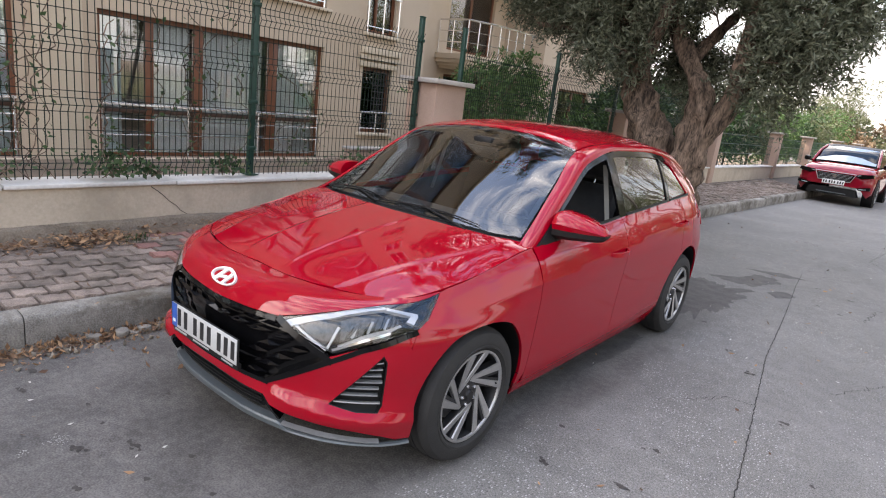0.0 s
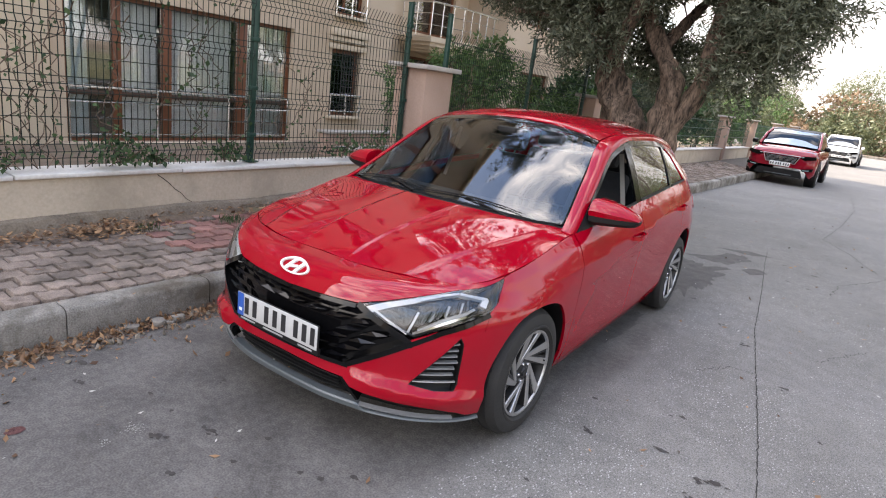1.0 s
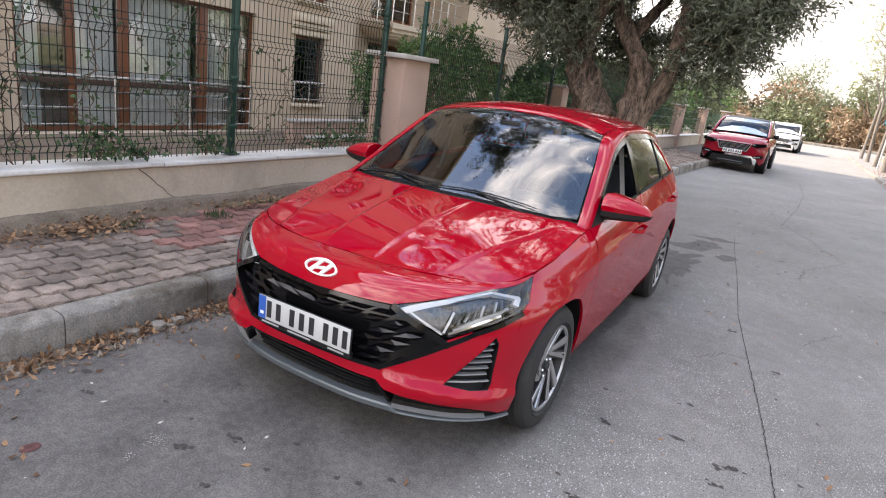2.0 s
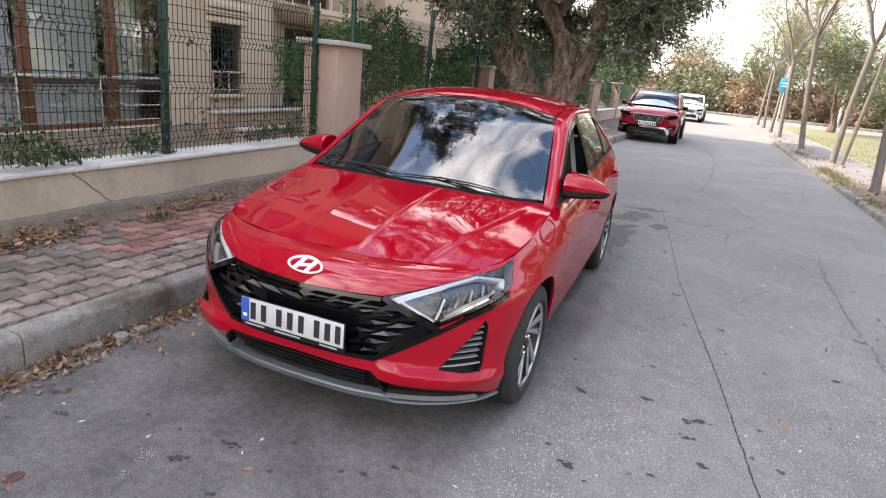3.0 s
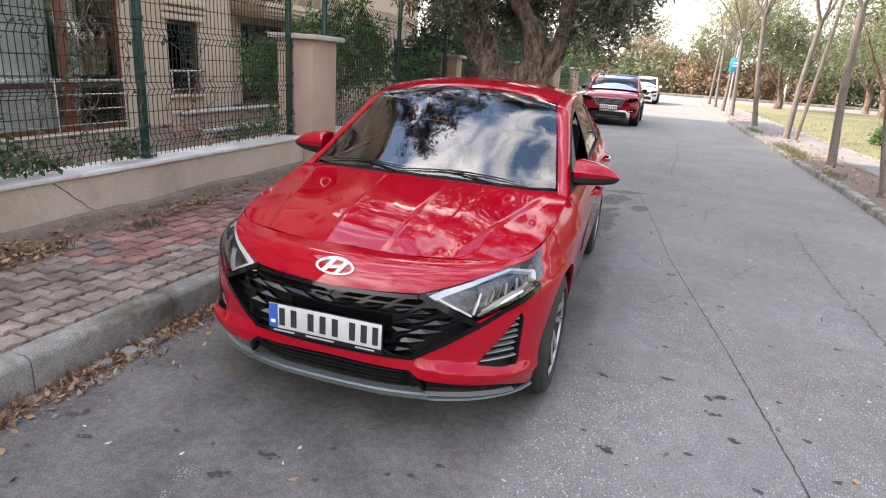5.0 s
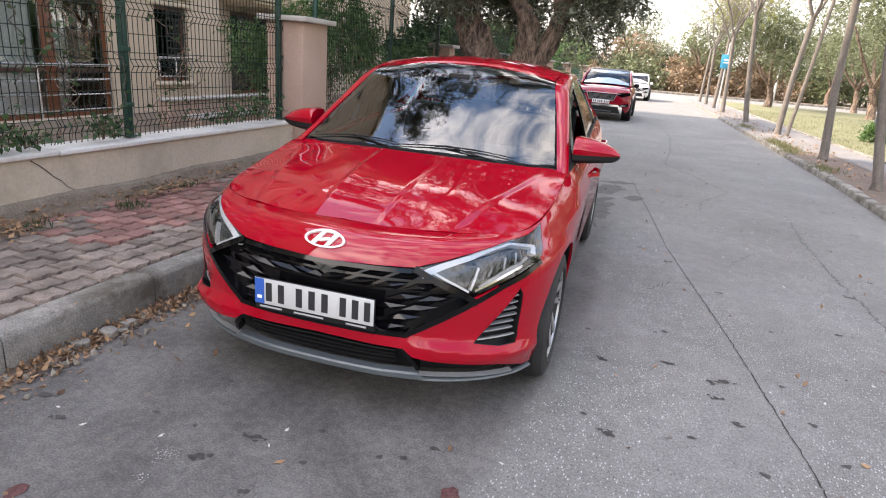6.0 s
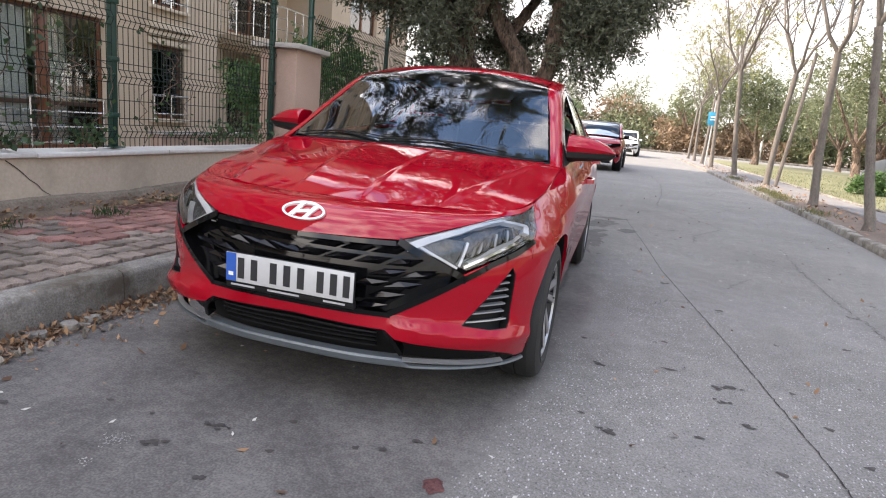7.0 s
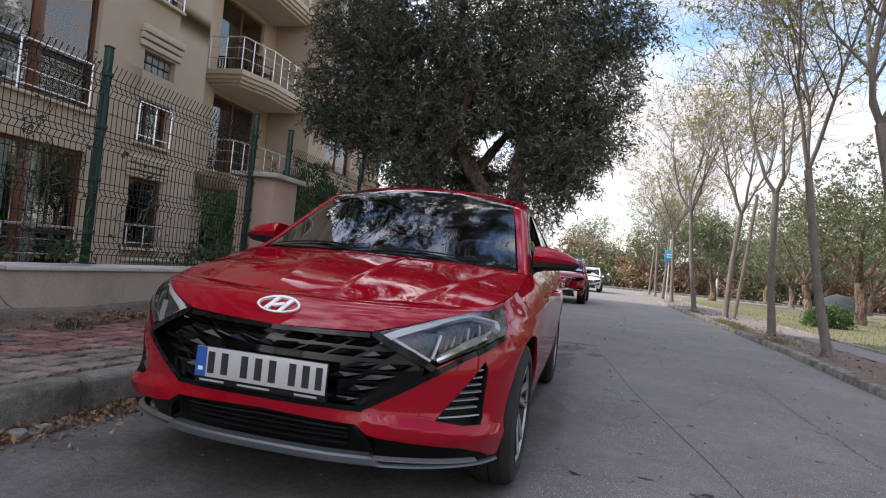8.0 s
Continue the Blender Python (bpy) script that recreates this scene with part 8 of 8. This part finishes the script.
for cy, sy, sx, n in ((-.30, .22, .12, 420), (-1.15, .25, .10, 260), (1.25, .25, .08, 160)):
    for _ in range(n):
        y = cy + rn.gauss(0, sy)
        x = wall_x(y) + .16 + abs(rn.gauss(0, sx))
        t = (x - wall_x(y)) / (kerb_x(y) - wall_x(y))
        pl.append((x, y, WALK_H + (KERB_H - WALK_H) * t + .02 + .06 * max(0, rn.random() - abs(y - cy) * 1.5)))
litter("wall_foot_leaves", "heaps of dry brown leaves at the wall's foot", pl, .040, M_DRY, 2)
pl = []
for _ in range(260):
    pl.append((rn.uniform(-1.2, 4.0), rn.uniform(-2.5, 12), .005))
for _ in range(160):
    y = rn.uniform(-3, 6)
    t = rn.random()
    pl.append((wall_x(y) + (kerb_x(y) - wall_x(y)) * t, y, WALK_H + (KERB_H - WALK_H) * t + .008))
litter("scattered_leaves", "single dry leaves scattered on road and pavement", pl, .036, M_DRY, 3)
pl = []
for _ in range(220):
    pl.append((rn.uniform(-1.2, 4.0), rn.uniform(-2.5, 9), .004))
litter("pale_litter", "tiny pale leaf bits and chips scattered on the road", pl, .022, M_CHIP, 6, .2)
pl = []
for _ in range(900):
    y = rn.uniform(2, 30)
    pl.append((rkerb_x(y) + .12 + rn.random() * 1.0, y, .115 + rn.random() * .02))
litter("verge_leaves", "brown dry leaves on the soil verge", pl, .07, M_DRY, 4)


def pebbles():
    g = G()
    rn = random.Random(5)
    for _ in range(520):
        y = rn.uniform(-3.5, 4)
        d = abs(rn.gauss(0, .10)) + .02
        r = rn.uniform(.006, .022)
        m = Matrix.Translation((kerb_x(y) + d, y, r * .5)) @ Euler((rn.random() * 3, rn.random() * 3, rn.random() * 3)).to_matrix().to_4x4() @ Matrix.Diagonal((r * 1.3, r, r * .75, 1))
        vs = [(1, 0, 0), (-1, 0, 0), (0, 1, 0), (0, -1, 0), (0, 0, 1), (0, 0, -1)]
        vs = [tuple(c + rn.uniform(-.2, .2) for c in v) for v in vs]
        g.add(vs, [(0, 2, 4), (2, 1, 4), (1, 3, 4), (3, 0, 4), (2, 0, 5), (1, 2, 5), (3, 1, 5), (0, 3, 5)], m)
    solid("gutter_stones", g, M_PEBBLE, "small stones and rubble in the gutter", "stones", kind="stuff", smooth=0)


pebbles()


def gutter_stone(d, y, size, seed):
    """One flat broken stone among the leaves at the kerb's foot."""
    rn = random.Random(seed)
    bm = bmesh.new()
    bmesh.ops.create_icosphere(bm, subdivisions=2, radius=1)
    turn = Matrix.Rotation(rn.random() * 6.28, 3, "Z")
    for v in bm.verts:
        c = v.co.copy()
        k = 1 + .35 * noise.noise(c * 1.6 + Vector((seed, 0, 0)))
        c = Vector((max(-.8, min(.8, c.x * k)) * size * .62, max(-.75, min(.75, c.y * k)) * size * .45, max(-.5, min(.55, c.z * k)) * size * .42))
        v.co = turn @ c + Vector((kerb_x(y) + d, y, size * .19))
    g = G().add([tuple(v.co) for v in bm.verts], [tuple(v.index for v in f.verts) for f in bm.faces])
    bm.free()
    solid("stone", g, M_STONE, "flat broken grey stone lying among leaves by the kerb", "stone", "stones by the kerb", smooth=25)


for d, y, size, seed in ((.055, -.76, .085, 1), (.065, -.61, .095, 2), (.06, -.48, .075, 3), (.045, -.82, .055, 4), (.09, -.55, .05, 5), (.05, -1.35, .06, 6)):
    gutter_stone(d, y, size, seed)


def fruit_stain(x, y, r, seed):
    """A squashed fruit dried onto the road, low and lumpy."""
    g = G()
    n, rings = 26, 4
    g.v.append((x, y, .009))
    for j in range(1, rings + 1):
        for k in range(n):
            a = 2 * math.pi * k / n
            f = r * j / rings * (1 + .30 * noise.noise((math.cos(a) * 1.7 + seed, math.sin(a) * 1.7, 0)) + .12 * noise.noise((math.cos(a) * 5 + seed, math.sin(a) * 5, 3)))
            h = .0026 if j == rings else .005 + .004 * noise.noise((math.cos(a) * j * 2, math.sin(a) * j * 2, seed))
            g.v.append((x + math.cos(a) * f, y + math.sin(a) * f * 1.2, h))
    g.f += [(0, 1 + k, 1 + (k + 1) % n) for k in range(n)]
    for j in range(rings - 1):
        for k in range(n):
            a, b = 1 + j * n + k, 1 + j * n + (k + 1) % n
            g.f.append((a, a + n, b + n, b))
    solid("fruit_stain", g, M_FRUIT, "dark red squashed fruit dried onto the asphalt", "stain", "fruit stains on the road", "structure", 30)


fruit_stain(-.635, -1.567, .032, 3)
fruit_stain(.678, -1.034, .034, 8)

# a whitish scuff of tiny chips on the road
rn = random.Random(12)
scuff = [(-.338 + rn.gauss(0, .022), -1.238 + rn.gauss(0, .020), .003) for _ in range(70)] + [(-.328 + rn.gauss(0, .014), -1.362 + rn.gauss(0, .012), .003) for _ in range(22)]
litter("paint_scuff", "whitish scuff of tiny chips on the asphalt", scuff, .0075, M_SCUFF, 14, .05)


def tufts(name, label, places, h, mat, seed):
    rg = np.random.default_rng(seed)
    P = np.array(places)
    n = len(P)
    A = unit(np.stack([rg.normal(size=n) * .45, rg.normal(size=n) * .45, np.ones(n)], 1))
    S = unit(np.cross(A, rg.normal(size=(n, 3))))
    ln = h * (.5 + rg.random(n))
    tagged(new(name, leaf_mesh(name, P, A, S, ln, ln * .09, mat)), label, "grass", kind="stuff")


pl = []
for cy, cx, r, n in ((13.0, 4.55, .5, 900), (9.3, 4.42, .3, 300), (14.2, 4.5, .4, 500), (11.8, 4.40, .25, 260), (19, 4.6, .5, 400)):
    for _ in range(n):
        pl.append((cx + rn.gauss(0, .12), cy + rn.gauss(0, r), .09))
tufts("verge_grass", "yellow-green grass tufts along the kerb", pl, .085, M_BLADE, 9)
pl = []
for _ in range(16000):
    y = rn.uniform(5, 34)
    pl.append((6.2 + 9 * rn.random() ** 1.3, y, .09 + .03 * noise.noise((y, 3, 1))))
tufts("lawn_grass", "short patchy sunlit lawn grass", pl, .075, M_BLADE, 10)
pl = []
for cy, cx in ((-.05, -2.36), (.62, -2.30), (.66, -2.26), (1.4, -2.45), (-1.5, -2.5)):
    for _ in range(70):
        pl.append((cx + rn.gauss(0, .05), cy + rn.gauss(0, .06), WALK_H - .012))
tufts("pavement_weeds", "small green weeds between pavement and wall", pl, .06, M_IVY, 11)


# ---- pavement stones ----
def paver_outline(L, Wd, k):
    """An interlocking stone: long sides run in a zigzag."""
    a, b = L / 2, Wd / 2
    return [(-a, -b + k), (-a * .5, -b - k), (0, -b + k), (a * .5, -b - k), (a, -b + k), (a, b + k), (a * .5, b - k), (0, b + k), (-a * .5, b - k), (-a, b + k)]


PL, PW = .172, .126
outline = paver_outline(PL - .012, PW - .012, .008)


def paver_geo(g, m=None):
    n = len(outline)
    top_o = [(x * .965, y * .955, .0) for x, y in outline]
    vs = [(x, y, -.045) for x, y in outline] + [(x, y, -.005) for x, y in outline] + top_o
    fs = [(i, (i + 1) % n, n + (i + 1) % n, n + i) for i in range(n)] + [(n + i, n + (i + 1) % n, 2 * n + (i + 1) % n, 2 * n + i) for i in range(n)] + [tuple(2 * n + i for i in range(n))]
    g.add(vs, fs, m)
    return g


paver_mesh = paver_geo(G()).mesh("paving_stone", M_PAVER, 30)
paver_mesh_red = paver_geo(G()).mesh("paving_stone_red", M_PAVER_RED, 30)
pav_owner = bpy.data.objects["pavement"]
rest = G()
rn = random.Random(12)
count = 0
for c in range(11):
    i0 = -80
    for i in range(i0, 150):
        y = i * PL + (PL / 2 if c % 2 else 0)
        if not -11 < y < 19:
            continue
        off = .145 + PW * (c + .5)
        x = kerb_x(y) - off
        room = x - wall_x(y)
        if room < .10 + .05 * noise.noise((y * 1.7, 2, 0)):
            continue
        if (x + 1.3) ** 2 + (y - 7.2) ** 2 < .42:
            continue
        t = (x - wall_x(y)) / (kerb_x(y) - wall_x(y))
        z = WALK_H + (KERB_H - WALK_H) * t + rn.uniform(-.006, .006) + .010 * noise.noise((x * 1.4, y * 1.4, 5))
        a = math.degrees(math.atan2(kerb_x(y + .3) - kerb_x(y - .3), .6))
        m = pose(x, y, z, rn.uniform(-1.8, 1.8), rn.uniform(-1.8, 1.8) + 2.3, 90 - a + rn.uniform(-1.6, 1.6))
        if -1.75 < y < 3.0:
            red = 3 <= c and .1 < y + .25 * rn.uniform(-1, 1) < 4.2 and rn.random() < .85
            ob = new("paving_stone", paver_mesh_red if red else paver_mesh)
            ob.parent = pav_owner
            ob.matrix_basis = m
            count += 1
        else:
            paver_geo(rest, m)
o = part("paving", rest, M_PAVER_FAR, pav_owner, smooth=30)
o["kind"] = "stuff"
